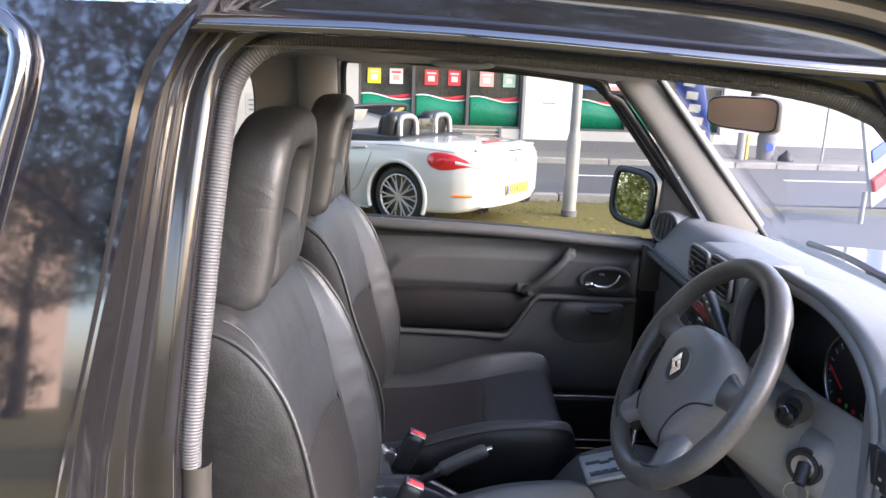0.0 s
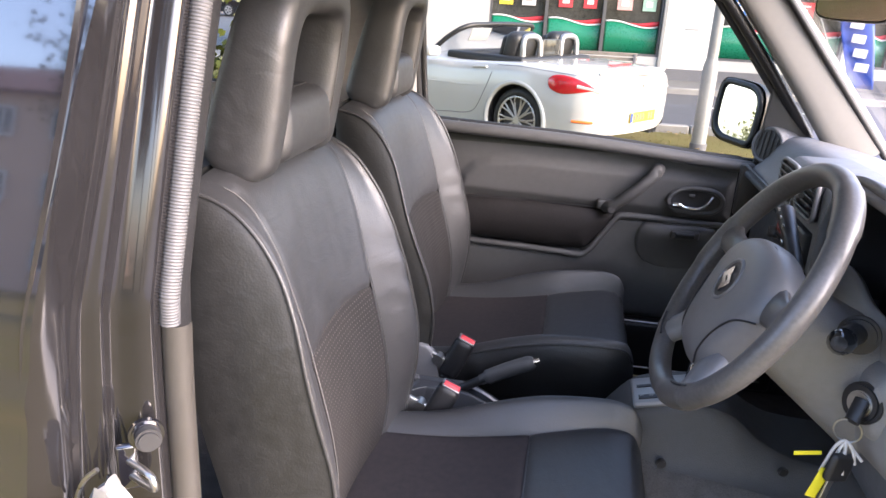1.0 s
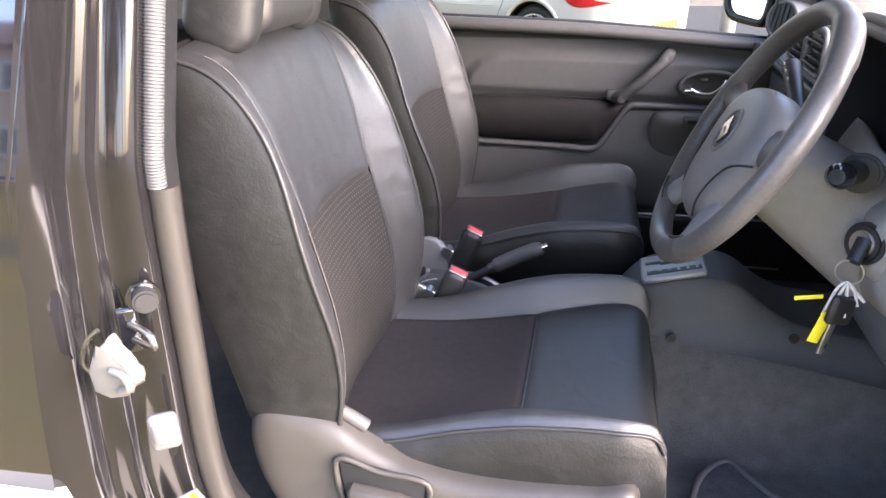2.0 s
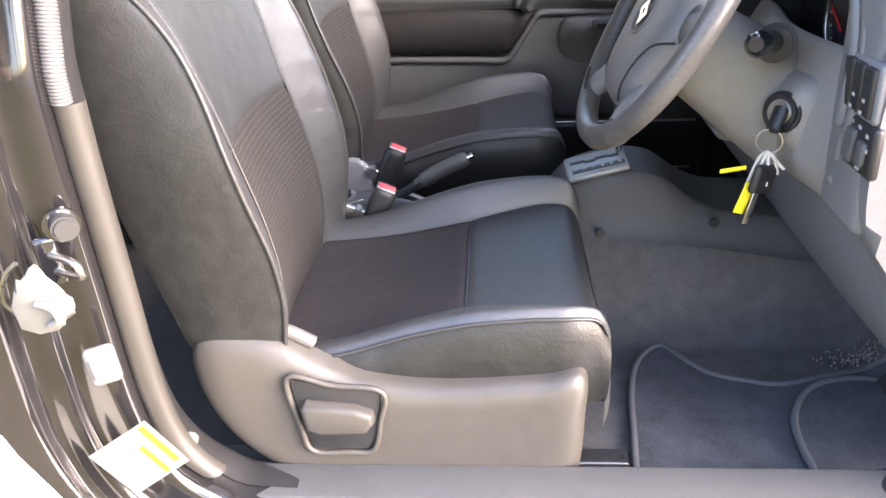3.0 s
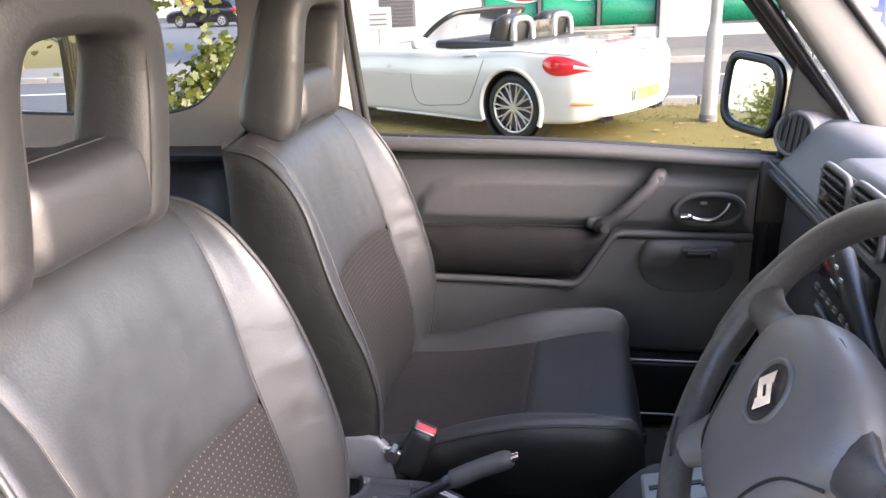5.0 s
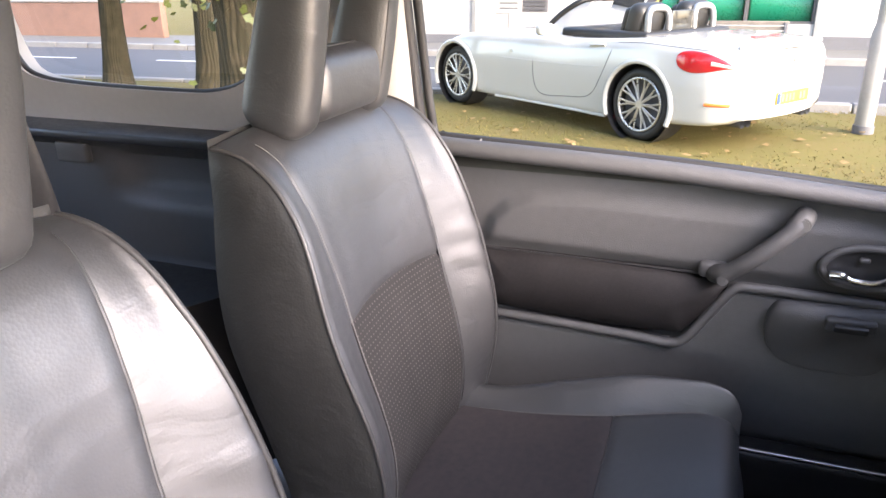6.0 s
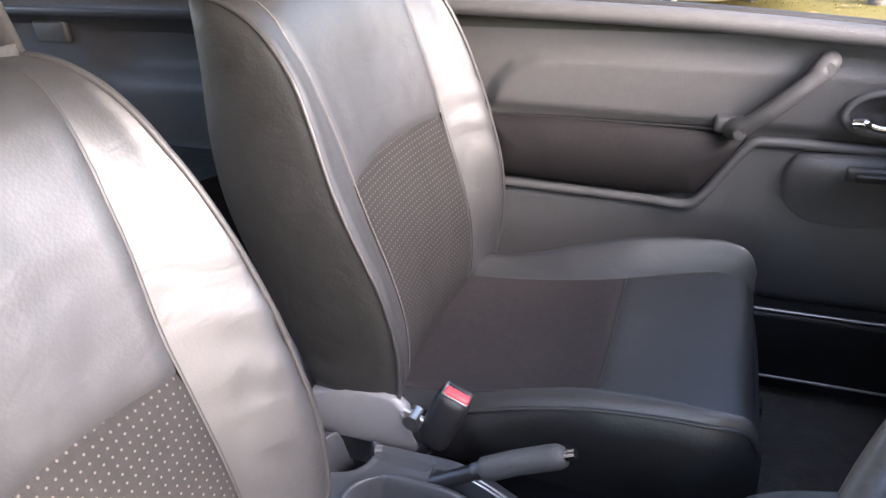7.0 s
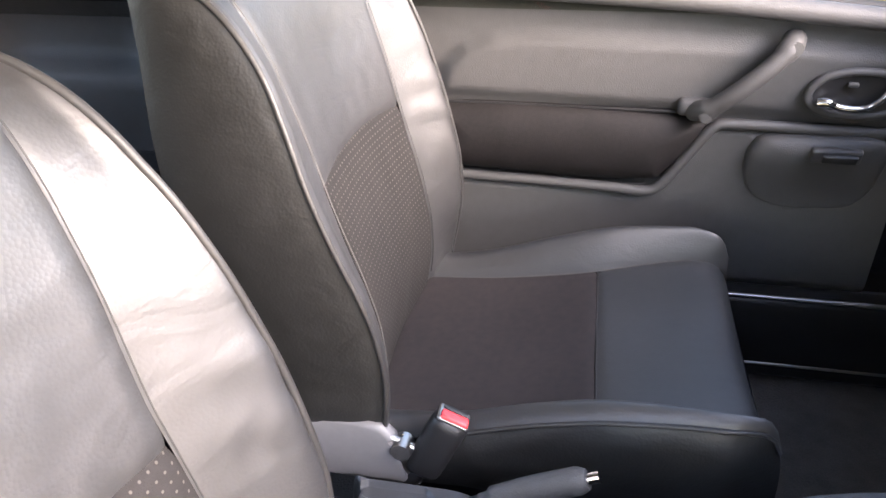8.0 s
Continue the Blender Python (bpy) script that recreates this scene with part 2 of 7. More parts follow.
def tube(name, points, r, mat, parent=None, label="", n=8, closed=False, caps=True, flat=None):
    """A round bar along points; r: a radius or one for each point; flat: (factor, direction) squashes it across that direction."""
    p = [Vector(q) for q in points]
    k = len(p)
    rad = r if hasattr(r, "__len__") else [r] * k
    verts, faces = [], []
    side = None
    for i in range(k):
        t = (p[(i + 1) % k] - p[i - 1]) if closed else (p[min(i + 1, k - 1)] - p[max(i - 1, 0)])
        t.normalize()
        if side is None:
            side = t.orthogonal()
        side = (side - t * side.dot(t)).normalized()
        up = t.cross(side)
        for j in range(n):
            a = 2 * math.pi * j / n
            q = (side * math.cos(a) + up * math.sin(a)) * rad[i]
            if flat:
                d = Vector(flat[1])
                q -= d * q.dot(d) * (1 - flat[0])
            verts.append(p[i] + q)
    for i in range(k if closed else k - 1):
        for j in range(n):
            a, b = i * n, ((i + 1) % k) * n
            faces.append((a + j, a + (j + 1) % n, b + (j + 1) % n, b + j))
    if caps and not closed:
        faces += [tuple(range(n))[::-1], tuple(range((k - 1) * n, k * n))]
    me = bpy.data.meshes.new(name)
    me.from_pydata(verts, [], faces)
    return link(name, me, mat, parent, label, 50)


def disc(name, centre, normal, r, depth, mat, parent=None, label="", n=24, bevel=0.0):
    bm = bmesh.new()
    bmesh.ops.create_cone(bm, cap_ends=True, segments=n, radius1=r, radius2=r, depth=depth)
    if bevel:
        bmesh.ops.bevel(bm, geom=[e for e in bm.edges if len(e.link_faces) == 2 and any(len(f.verts) > 4 for f in e.link_faces)], offset=bevel, segments=2, affect="EDGES")
    q = Vector(normal).to_track_quat("Z", "Y").to_matrix().to_4x4()
    bmesh.ops.transform(bm, matrix=Matrix.Translation(centre) @ q, verts=bm.verts)
    return part(name, bm, mat, parent, label)


def lerp(x, xs, ys):
    return float(np.interp(x, xs, ys))


def sq(w, k=0.5):
    return math.copysign(abs(w) ** k, w)


def smooth(a, b, x):
    t = min(1.0, max(0.0, (x - a) / (b - a)))
    return t * t * (3 - 2 * t)


def curve(x, xs, ys):
    """A smooth value at x through the knots xs, ys."""
    if x <= xs[0]:
        return ys[0]
    if x >= xs[-1]:
        return ys[-1]
    i = int(np.searchsorted(xs, x, side="right")) - 1
    h = xs[i + 1] - xs[i]

    def slope(k):
        a, b = max(k - 1, 0), min(k + 1, len(xs) - 1)
        return (ys[b] - ys[a]) / (xs[b] - xs[a])

    t = (x - xs[i]) / h
    return (2 * t ** 3 - 3 * t * t + 1) * ys[i] + (t ** 3 - 2 * t * t + t) * h * slope(i) + (3 * t * t - 2 * t ** 3) * ys[i + 1] + (t ** 3 - t * t) * h * slope(i + 1)

# ---- car shell: the off-road car whose cabin is seen ----
MID = 1.40                                   # the car's middle line, y
car = thing("off_road_car", (0.0, MID, 0.0), "glossy black small off-road car with its driver's door open, on grass", "car")


def shell_y(z):
    """How far the driver's side leans in with height."""
    return 0.74 + 0.20 * max(0.0, z - 1.20)


def opening(n):
    return spline([(-0.12, 0.615), (-0.19, 0.635), (-0.238, 0.69), (-0.256, 0.78), (-0.256, 0.95), (-0.252, 1.16), (-0.237, 1.36), (-0.222, 1.52), (-0.208, 1.59), (-0.17, 1.622), (-0.10, 1.628),
                   (0.08, 1.618), (0.265, 1.606), (0.39, 1.592), (0.46, 1.574), (0.51, 1.54), (0.62, 1.40), (0.76, 1.21), (0.80, 1.10), (0.81, 0.90), (0.80, 0.70), (0.74, 0.625), (0.60, 0.61), (0.25, 0.61)], n, True)


def around(points, k):
    """The outward normal in x, z at point k of a closed run."""
    t = points[(k + 1) % len(points)] - points[k - 1]
    t = t / np.linalg.norm(t)
    return np.array((t[1], -t[0])) * -1.0


OPEN = opening(240)


def frame_strip(name, profile, mat, parent, label=""):
    k = len(OPEN)

    def at(u, v):
        i = int(round(u * k)) % k
        j = v * (len(profile) - 1)
        o, dy = profile[int(round(j))]
        x, z = OPEN[i]
        if o > 0.036:
            k1 = curve(z, [0.78, 0.97, 1.17, 1.39, 1.60], [0.95, 0.80, 0.58, 0.36, 0.22])
            o = 0.036 + (o - 0.036) * (1 + (k1 - 1) * smooth(-0.10, -0.20, x))
        x, z = OPEN[i] + around(OPEN, i) * o
        return (x, shell_y(z) + dy, z)
    return grid(name, k, len(profile) - 1, at, mat, parent, label, wrap=True)


def rounded(profile, n=5):
    """Rounds the corners of a run of (offset, depth) points."""
    out = [profile[0]]
    for a, b, c in zip(profile, profile[1:], profile[2:]):
        a, b, c = np.array(a), np.array(b), np.array(c)
        p, q = b + (a - b) * 0.35, b + (c - b) * 0.35
        out += [tuple((1 - s) ** 2 * p + 2 * s * (1 - s) * b + s * s * q) for s in np.linspace(0, 1, n)]
    return out + [profile[-1]]


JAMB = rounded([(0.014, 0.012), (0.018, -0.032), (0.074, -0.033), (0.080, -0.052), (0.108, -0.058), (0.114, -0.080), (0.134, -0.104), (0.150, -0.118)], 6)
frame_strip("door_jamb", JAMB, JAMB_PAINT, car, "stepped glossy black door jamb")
frame_strip("inner_lining", rounded([(0.012, 0.010), (0.012, 0.03), (0.016, 0.06), (0.04, 0.08)]), PLASTIC_DARK, car)

# ribbed rubber seal over the upper opening
top = [i for i in range(len(OPEN)) if OPEN[i][1] > 1.168 and OPEN[i][0] < 0.80]
run = spline([(OPEN[i][0], OPEN[i][1]) for i in top], 1800)
seal_points, seal_r = [], []
for i, (x, z) in enumerate(run):
    t = run[min(i + 1, 1799)] - run[max(i - 1, 0)]
    t = t / np.linalg.norm(t)
    nx, nz = -t[1], t[0]
    seal_points.append((x + nx * 0.008, shell_y(z) - 0.004, z + nz * 0.008))
    seal_r.append(0.0115 if i % 4 < 2 else 0.0106)
tube("door_seal", seal_points, seal_r, SEAL, car, "grey ribbed rubber door seal", n=12)

# smooth plastic guard below the seal
low = [i for i in range(len(OPEN)) if 0.64 < OPEN[i][1] < 1.17 and OPEN[i][0] < 0]
run = spline([(OPEN[i][0], OPEN[i][1]) for i in sorted(low, key=lambda i: OPEN[i][1])], 60)


def guard(u, v):
    x, z = run[int(round(v * 59))]
    a = -0.6 + u * 4.2
    return (x - 0.004 - 0.017 * math.cos(a), 0.742 - 0.016 * math.sin(a), z)


grid("seal_guard", 10, 59, guard, GUARD, car, "grey plastic guard on the pillar edge")

# rear side panel: a shallow crowned sheet with a crease, from the jamb backwards


def side_panel(u, v):
    z = 0.80 + v * 0.86
    x0 = curve(z, [0.78, 0.97, 1.17, 1.39, 1.56, 1.66], [-0.395, -0.376, -0.345, -0.306, -0.265, -0.225])
    x = x0 - u * 1.9
    y = shell_y(z) - 0.118 + 0.005 * (1 - math.sin(math.pi * min(1, u * 6) / 2)) + 0.02 * (z - 1.30) - 0.006 * math.exp(-((z - 1.12) / 0.02) ** 2) + 0.03 * max(0, (0.9 - z)) ** 1.5
    return (x, y, z)


grid("side_panel", 60, 60, side_panel, PAINT, car, "glossy black rear side panel")
QW = spline([(-0.475, 1.30), (-0.430, 1.42), (-0.403, 1.52), (-0.386, 1.59), (-0.386, 1.625), (-0.415, 1.645), (-0.48, 1.648), (-1.1, 1.64), (-1.2, 1.56), (-1.2, 1.34), (-1.12, 1.27), (-0.52, 1.262)], 120, True)


def quarter_pane(u, v):
    x, z = QW[int(round(u * 120)) % 120] * (1 - v) + QW.mean(0) * v
    return (x, shell_y(z) - 0.121, z)


grid("quarter_window", 120, 6, quarter_pane, GLASS_DARK, car, "dark rear quarter glass", wrap=True)
tube("quarter_window_seal", [(x, shell_y(z) - 0.122, z) for x, z in QW], 0.010, PAINT, car, "glossy black window surround", closed=True, n=12)
prism("lower_cladding", [(-0.385, 0.815), (-0.36, 0.70), (-0.30, 0.60), (-0.27, 0.40), (-2.2, 0.40), (-2.2, 0.815)], "y", 0.585, 0.05, 0.012, CLADDING, car, "pale silver lower body cladding")
prism("sill", [(-0.30, 0.42), (-0.30, 0.585), (0.85, 0.585), (0.85, 0.42)], "y", 0.60, 0.16, 0.012, PAINT, car, "black door sill")
rbox("sill_plate", (0.26, 0.765, 0.592), (1.0, 0.07, 0.02), 0.006, PLASTIC, car)

# latch hardware on the pillar
latch = disc("buffer", (-0.268, 0.688, 1.052), (0.6, -0.8, 0), 0.014, 0.02, RUBBER, car, "round black rubber door buffer", bevel=0.003)
disc("buffer_boss", (-0.274, 0.694, 1.052), (0.6, -0.8, 0), 0.019, 0.012, PAINT, car, bevel=0.003)
tube("striker", spline([(-0.30, 0.690, 1.018), (-0.258, 0.668, 1.020), (-0.250, 0.664, 1.012), (-0.254, 0.668, 1.002), (-0.302, 0.692, 0.998)], 20), 0.0042, STEEL, car, "bare steel door striker loop", n=8)
rbox("striker_plate", (-0.296, 0.688, 1.010), (0.024, 0.010, 0.058), 0.004, PAINT, car, turn=(0, 0, 30))
catch_pts = [(-0.300, 0.955), (-0.320, 0.962), (-0.322, 0.990), (-0.312, 1.012), (-0.298, 1.022), (-0.290, 1.034), (-0.284, 1.022), (-0.285, 1.004), (-0.272, 0.998), (-0.262, 0.992), (-0.262, 0.980), (-0.272, 0.974), (-0.280, 0.960)]
prism("latch_cover", [(x + 0.004, z - 0.004) for x, z in catch_pts], "y", 0.632, 0.022, 0.006, WHITE_PLASTIC, car, "white moulded plastic latch piece")
tube("latch_loop", spline([(-0.283, 0.628, 0.994), (-0.266, 0.624, 0.992), (-0.262, 0.624, 0.978), (-0.276, 0.628, 0.968)], 14), 0.0045, WHITE_PLASTIC, car, n=8)
tube("latch_wire", spline([(-0.330, 0.655, 0.965), (-0.336, 0.650, 0.985), (-0.322, 0.648, 1.015), (-0.306, 0.650, 1.030)], 16), 0.003, STEEL, car, n=6)
rbox("door_stop", (-0.266, 0.672, 0.882), (0.034, 0.014, 0.056), 0.010, LABEL, car, "oval translucent rubber door stop", turn=(10, 0, 30), seg=4)
rbox("door_stop_rib", (-0.268, 0.664, 0.883), (0.016, 0.010, 0.034), 0.006, PRINT, car, turn=(10, 0, 30))
LM = Matrix.Translation((-0.256, 0.668, 0.740)) @ pose(0, 0, 0, 0, -25, 22)


def on_label(name, x, z, w, h, mat, parent):
    bm = bmesh.new()
    bmesh.ops.create_cube(bm, size=1.0)
    bmesh.ops.scale(bm, vec=(w, 0.0016, h), verts=bm.verts)
    bmesh.ops.transform(bm, matrix=LM @ Matrix.Translation((x, 0 if parent is car else -0.0012, z)), verts=bm.verts)
    return part(name, bm, mat, parent, "silver type label with yellow warning strips" if parent is car else "")


plate = on_label("type_label", 0, 0, 0.078, 0.086, LABEL, car)
on_label("label_strip", 0.030, 0.004, 0.007, 0.070, LABEL_YELLOW, plate)
on_label("label_strip", 0.012, -0.012, 0.006, 0.052, LABEL_YELLOW, plate)
for k in range(8):
    on_label("label_bar", -0.033 + 0.0048 * k, 0.004 if k < 7 else 0.03, 0.0016, 0.070 if k < 7 else 0.02, PRINT, plate)
for k in range(3):
    on_label("label_bar", 0.0185 + 0.0028 * k, -0.010, 0.0012, 0.050, PRINT, plate)
disc("trim_screw", (-0.235, 0.752, 0.690), (0.2, -1, 0.1), 0.011, 0.010, WHITE_PLASTIC, car, bevel=0.002)

# roof, headliner, floor, far side


def roof_z(y, inside):
    k = (y - MID) / 0.66
    return (1.672 if inside else 1.712) - (0.055 if inside else 0.040) * k ** 4 - 0.012 * k * k


grid("roof_skin", 30, 24, lambda u, v: (-2.2 + u * 2.78, 0.73 + v * 1.34, roof_z(0.73 + v * 1.34, False) - 0.03 * smooth(0.75, 1.0, u) - 0.01), PAINT, car, "black roof skin", solid=0.012)
grid("headlining", 30, 24, lambda u, v: (-2.2 + u * 2.76, 0.80 + v * 1.20, roof_z(0.80 + v * 1.20, True) - 0.035 * smooth(0.8, 1.0, u)), HEADLINER, car, "pale grey fabric headlining", flip=True)
rail_ids = [i for i in range(len(OPEN)) if -0.10 < OPEN[i][0] < 0.80 and OPEN[i][1] > 1.2]
for o, dy, r in ((0.160, -0.100, 0.014), (0.195, -0.085, 0.018)):
    run = [OPEN[i] + around(OPEN, i) * o for i in rail_ids]
    run = [np.array((x, run[0][1])) for x in (-2.15, -1.4, -0.8, -0.4, -0.2)] + run
    tube("roof_rail", [(p[0], shell_y(p[1]) + dy, p[1]) for p in run], r, PAINT, car, "glossy black drip rail", n=12)
grid("cabin_floor", 24, 24, lambda u, v: (-1.6 + u * 2.60, 0.74 + v * 1.32, 0.488 + 0.20 * smooth(0.975, 1.0, u) + 0.004 * noise.noise((u * 9, v * 9, 0))), CARPET, car, "dark grey carpeted cabin floor")
prism("rear_wall", [(0.70, 0.45), (0.70, 1.20), (2.10, 1.20), (2.10, 0.45)], "x", -2.2, 0.04, 0, PLASTIC, car)
prism("firewall", [(0.70, 0.45), (0.70, 1.15), (2.10, 1.15), (2.10, 0.45)], "x", 0.98, 0.04, 0, PLASTIC_DARK, car)
prism("bonnet", [(0.99, 1.155), (0.99, 0.7), (2.0, 0.7), (2.0, 1.10)], "y", 0.66, 1.48, 0.03, PAINT, car, "black bonnet")
prism("underbody", [(-2.2, 0.30), (-2.2, 0.44), (2.0, 0.44), (2.0, 0.30)], "y", 0.70, 1.40, 0.02, PLASTIC_DARK, car)
for x in (-1.45, 0.95 + 0.35):
    for y in (0.74, 2.06):
        w = disc("wheel", (x, y, 0.34), (0, 1, 0), 0.34, 0.20, RUBBER, car, "black tyre", n=40, bevel=0.03)
        disc("rim", (x, y + (-0.09 if y < 1 else 0.09), 0.34), (0, 1, 0), 0.20, 0.03, STEEL, w, n=30, bevel=0.006)

# passenger side: rear quarter trim with its window, waist panel
YP = 2.04


def yp(z):
    return 2 * MID - shell_y(z) - 0.005


def wall_with_hole(name, hole, outer, y_of, thick, mat, parent, label=""):
    """A panel between two runs of as many points, with a rim turned outwards."""
    k = len(hole)

    def at(u, v):
        i = int(round(u * k)) % k
        if v < 0.2:
            x, z = hole[i]
            return (x, y_of(z) + thick, z)
        s = (v - 0.2) / 0.8
        x, z = hole[i] * (1 - s) + outer[i] * s
        return (x, y_of(z), z)
    return grid(name, k, 10, at, mat, parent, label, wrap=True)


def box_run(x0, z0, x1, z1, like):
    """Points on a rectangle, each along the ray from its middle through the matching point."""
    c = like.mean(0)
    out = []
    for p in like:
        d = p - c
        s = min(((x1 if d[0] > 0 else x0) - c[0]) / d[0] if abs(d[0]) > 1e-9 else 9e9, ((z1 if d[1] > 0 else z0) - c[1]) / d[1] if abs(d[1]) > 1e-9 else 9e9)
        out.append(c + d * s)
    return np.array(out)


QHOLE = spline([(-1.235, 1.40), (-1.222, 1.31), (-1.18, 1.275), (-1.05, 1.262), (-0.80, 1.258), (-0.70, 1.264), (-0.62, 1.295), (-0.53, 1.385), (-0.50, 1.46), (-0.495, 1.56), (-0.52, 1.612), (-0.60, 1.628), (-1.0, 1.625), (-1.18, 1.61), (-1.225, 1.55)], 120, True)
wall_with_hole("quarter_trim", QHOLE, box_run(-1.6, 1.175, -0.29, 1.665, QHOLE), yp, 0.05, TRIM_BEIGE, car, "pale grey rear quarter trim")
tube("quarter_gasket", [(x, yp(z) + 0.012, z) for x, z in QHOLE], 0.007, RUBBER, car, closed=True)
pane = grid("quarter_glass", 1, 1, lambda u, v: (-1.26 + u * 0.78, yp(1.25 + v * 0.39) + 0.055, 1.25 + v * 0.39), TINTED, car, "clear rear quarter glass")
pane.visible_shadow = False
grid("rear_waist_panel", 60, 40, lambda u, v: (-1.6 + u * 1.32, 2.03 - 0.06 * smooth(0.92, 1.0, v) - 0.10 * (1 - smooth(0.42, 0.52, v)) + 0.035 * smooth(0.43, 0.52, u) * (1 - smooth(0.68, 0.75, u)) * smooth(0.73, 0.80, v) * (1 - smooth(0.89, 0.93, v)), 0.55 + v * 0.628), PLASTIC, car, "black moulded rear side panel")
rbox("waist_ledge", (-0.95, 2.03, 1.172), (1.34, 0.15, 0.02), 0.006, PLASTIC_DARK, car)
rbox("rear_vent", (-1.09, 2.022, 1.118), (0.088, 0.02, 0.046), 0.006, PLASTIC_LIGHT, car)
grid("wheel_box", 20, 12, lambda u, v: (-1.6 + u * 1.1, 1.94 - 0.30 * smooth(0, 0.35, v) * smooth(0, 0.2, 1 - u), 0.92 - 0.40 * smooth(0.35, 1.0, v)), PLASTIC_DARK, car, "black wheel box cover")
tube("b_pillar_trim", [(-0.322, yp(z) - 0.012, z) for z in np.linspace(0.62, 1.655, 30)], 0.052, TRIM_BEIGE, car, "pale grey far pillar trim", n=16, flat=(0.55, (0, 1, 0)))

# windscreen pillars and glass
for side in (1, -1):
    def pillar(u, v, side=side):
        x, z = 0.495 + v * 0.405, 1.640 - v * 0.450
        a = u * 2 * math.pi
        y = 2.005 - 0.02 * (1 - v) if side > 0 else 2 * MID - 2.02 + 0.02 * (1 - v)
        w = 0.054 + (0.012 if side > 0 else 0.0) * v
        x -= 0.035 * v * v if side > 0 else 0.0
        return (x + sq(math.cos(a), 0.6) * w * 0.74, y + sq(math.sin(a), 0.6) * 0.030, z + sq(math.cos(a), 0.6) * w * 0.60)
    grid("windscreen_pillar", 20, 20, pillar, PILLAR_DIMMED if side > 0 else PAINT, car, "pale grey windscreen pillar trim" if side > 0 else "", wrap=True)
tube("windscreen_gasket", [(0.540, 1.945, 1.645), (0.920, 1.985, 1.190)], 0.008, RUBBER, car)
tube("header_trim", [(0.57, 0.80 + 0.1 * k, 1.648) for k in range(13)], 0.03, HEADLINER, car, n=12)
screen = grid("windscreen", 12, 12, lambda u, v: (0.552 + v * 0.425 + 0.02 * math.sin(math.pi * u), 0.82 + u * 1.16, 1.645 - v * 0.47), GLASS, car, "clear windscreen")
screen.visible_shadow = False
for y0, y1 in ((1.00, 1.62), (1.45, 1.90)):
    tube("wiper", spline([(1.005, y0, 1.182), (0.995, (y0 + y1) / 2, 1.205), (1.00, y1, 1.195)], 14), 0.009, RUBBER, car, "black windscreen wiper", n=6)
grid("scuttle", 10, 4, lambda u, v: (0.965 + v * 0.10, 0.75 + u * 1.3, 1.178 - v * 0.015), PLASTIC_DARK, car)

# ---- front seats ----
RAIL = material("seat_rail_steel", (0.10, 0.10, 0.10), 0.35, metal=0.8, vary=0.2)
ZB = [0.72, 0.76, 0.80, 0.86, 0.92, 0.96, 1.03, 1.068, 1.147, 1.21, 1.26, 1.285]
XS = [-0.138, -0.130, -0.125, -0.126, -0.131, -0.137, -0.155, -0.164, -0.184, -0.205, -0.226, -0.250]   # inner seams
XP = [-0.115, -0.106, -0.099, -0.093, -0.090, -0.092, -0.108, -0.120, -0.157, -0.188, -0.222, -0.252]   # bolster crests
XQ = [-0.115, -0.108, -0.103, -0.097, -0.096, -0.099, -0.112, -0.124, -0.155, -0.185, -0.212, -0.262]   # outer piping
XR = [-0.222, -0.231, -0.240, -0.252, -0.262, -0.269, -0.279, -0.284, -0.292, -0.297, -0.301, -0.303]   # back edge
SEAM, EDGE = 0.146, 0.236
WIDEN = {-1: 0.030, 1: 0.030}                # how far each seam drifts outwards at the top


def fair(values):
    """A fair curve of low degree through heights ZB."""
    return [float(v) for v in np.polyval(np.polyfit(ZB, values, 5), ZB)]


XS, XP, XQ, XR = fair(XS), fair(XP), fair(XQ), fair(XR)


def edge_half(z):
    return EDGE - 0.026 * smooth(1.02, 1.32, z) - 0.02 * smooth(0.80, 0.70, z)


def seam_half(z, s=1):
    return SEAM + 0.4 * WIDEN[s] * smooth(1.06, 1.20, z) + 0.6 * WIDEN[s] * smooth(1.18, 1.29, z)


def back_front(v, z):
    """x of the backrest's front at v across and height z."""
    s, e, a = seam_half(z, 1 if v > 0 else -1), edge_half(z), abs(v)
    xs, xp, xq = curve(z, ZB, XS), curve(z, ZB, XP), curve(z, ZB, XQ)
    if a <= s:
        k = a / s
        return xs - 0.013 * (1 - k * k) * smooth(1.30, 1.15, z) - 0.003 * smooth(0.95, 1.0, k)
    t = (a - s) / (e - s)
    if v < 0:                                # the flatter edge on the driver's side
        return curve(t, [0, 0.15, 0.5, 0.82, 1.0], [xs - 0.003, xs + 0.14 * (xq - xs), xs + 0.58 * (xq - xs), xs + 0.92 * (xq - xs) + 0.003, xq])
    return curve(t, [0, 0.2, 0.5, 0.8, 0.93, 1.0], [xs - 0.003, xs + 0.14 * (xp - xs), xs + 0.50 * (xp - xs), xs + 0.85 * (xp - xs), xp * 0.35 + xq * 0.65, xq])


def insert_top(v):
    return 1.042 + 0.010 * (1 - (v / SEAM) ** 2)


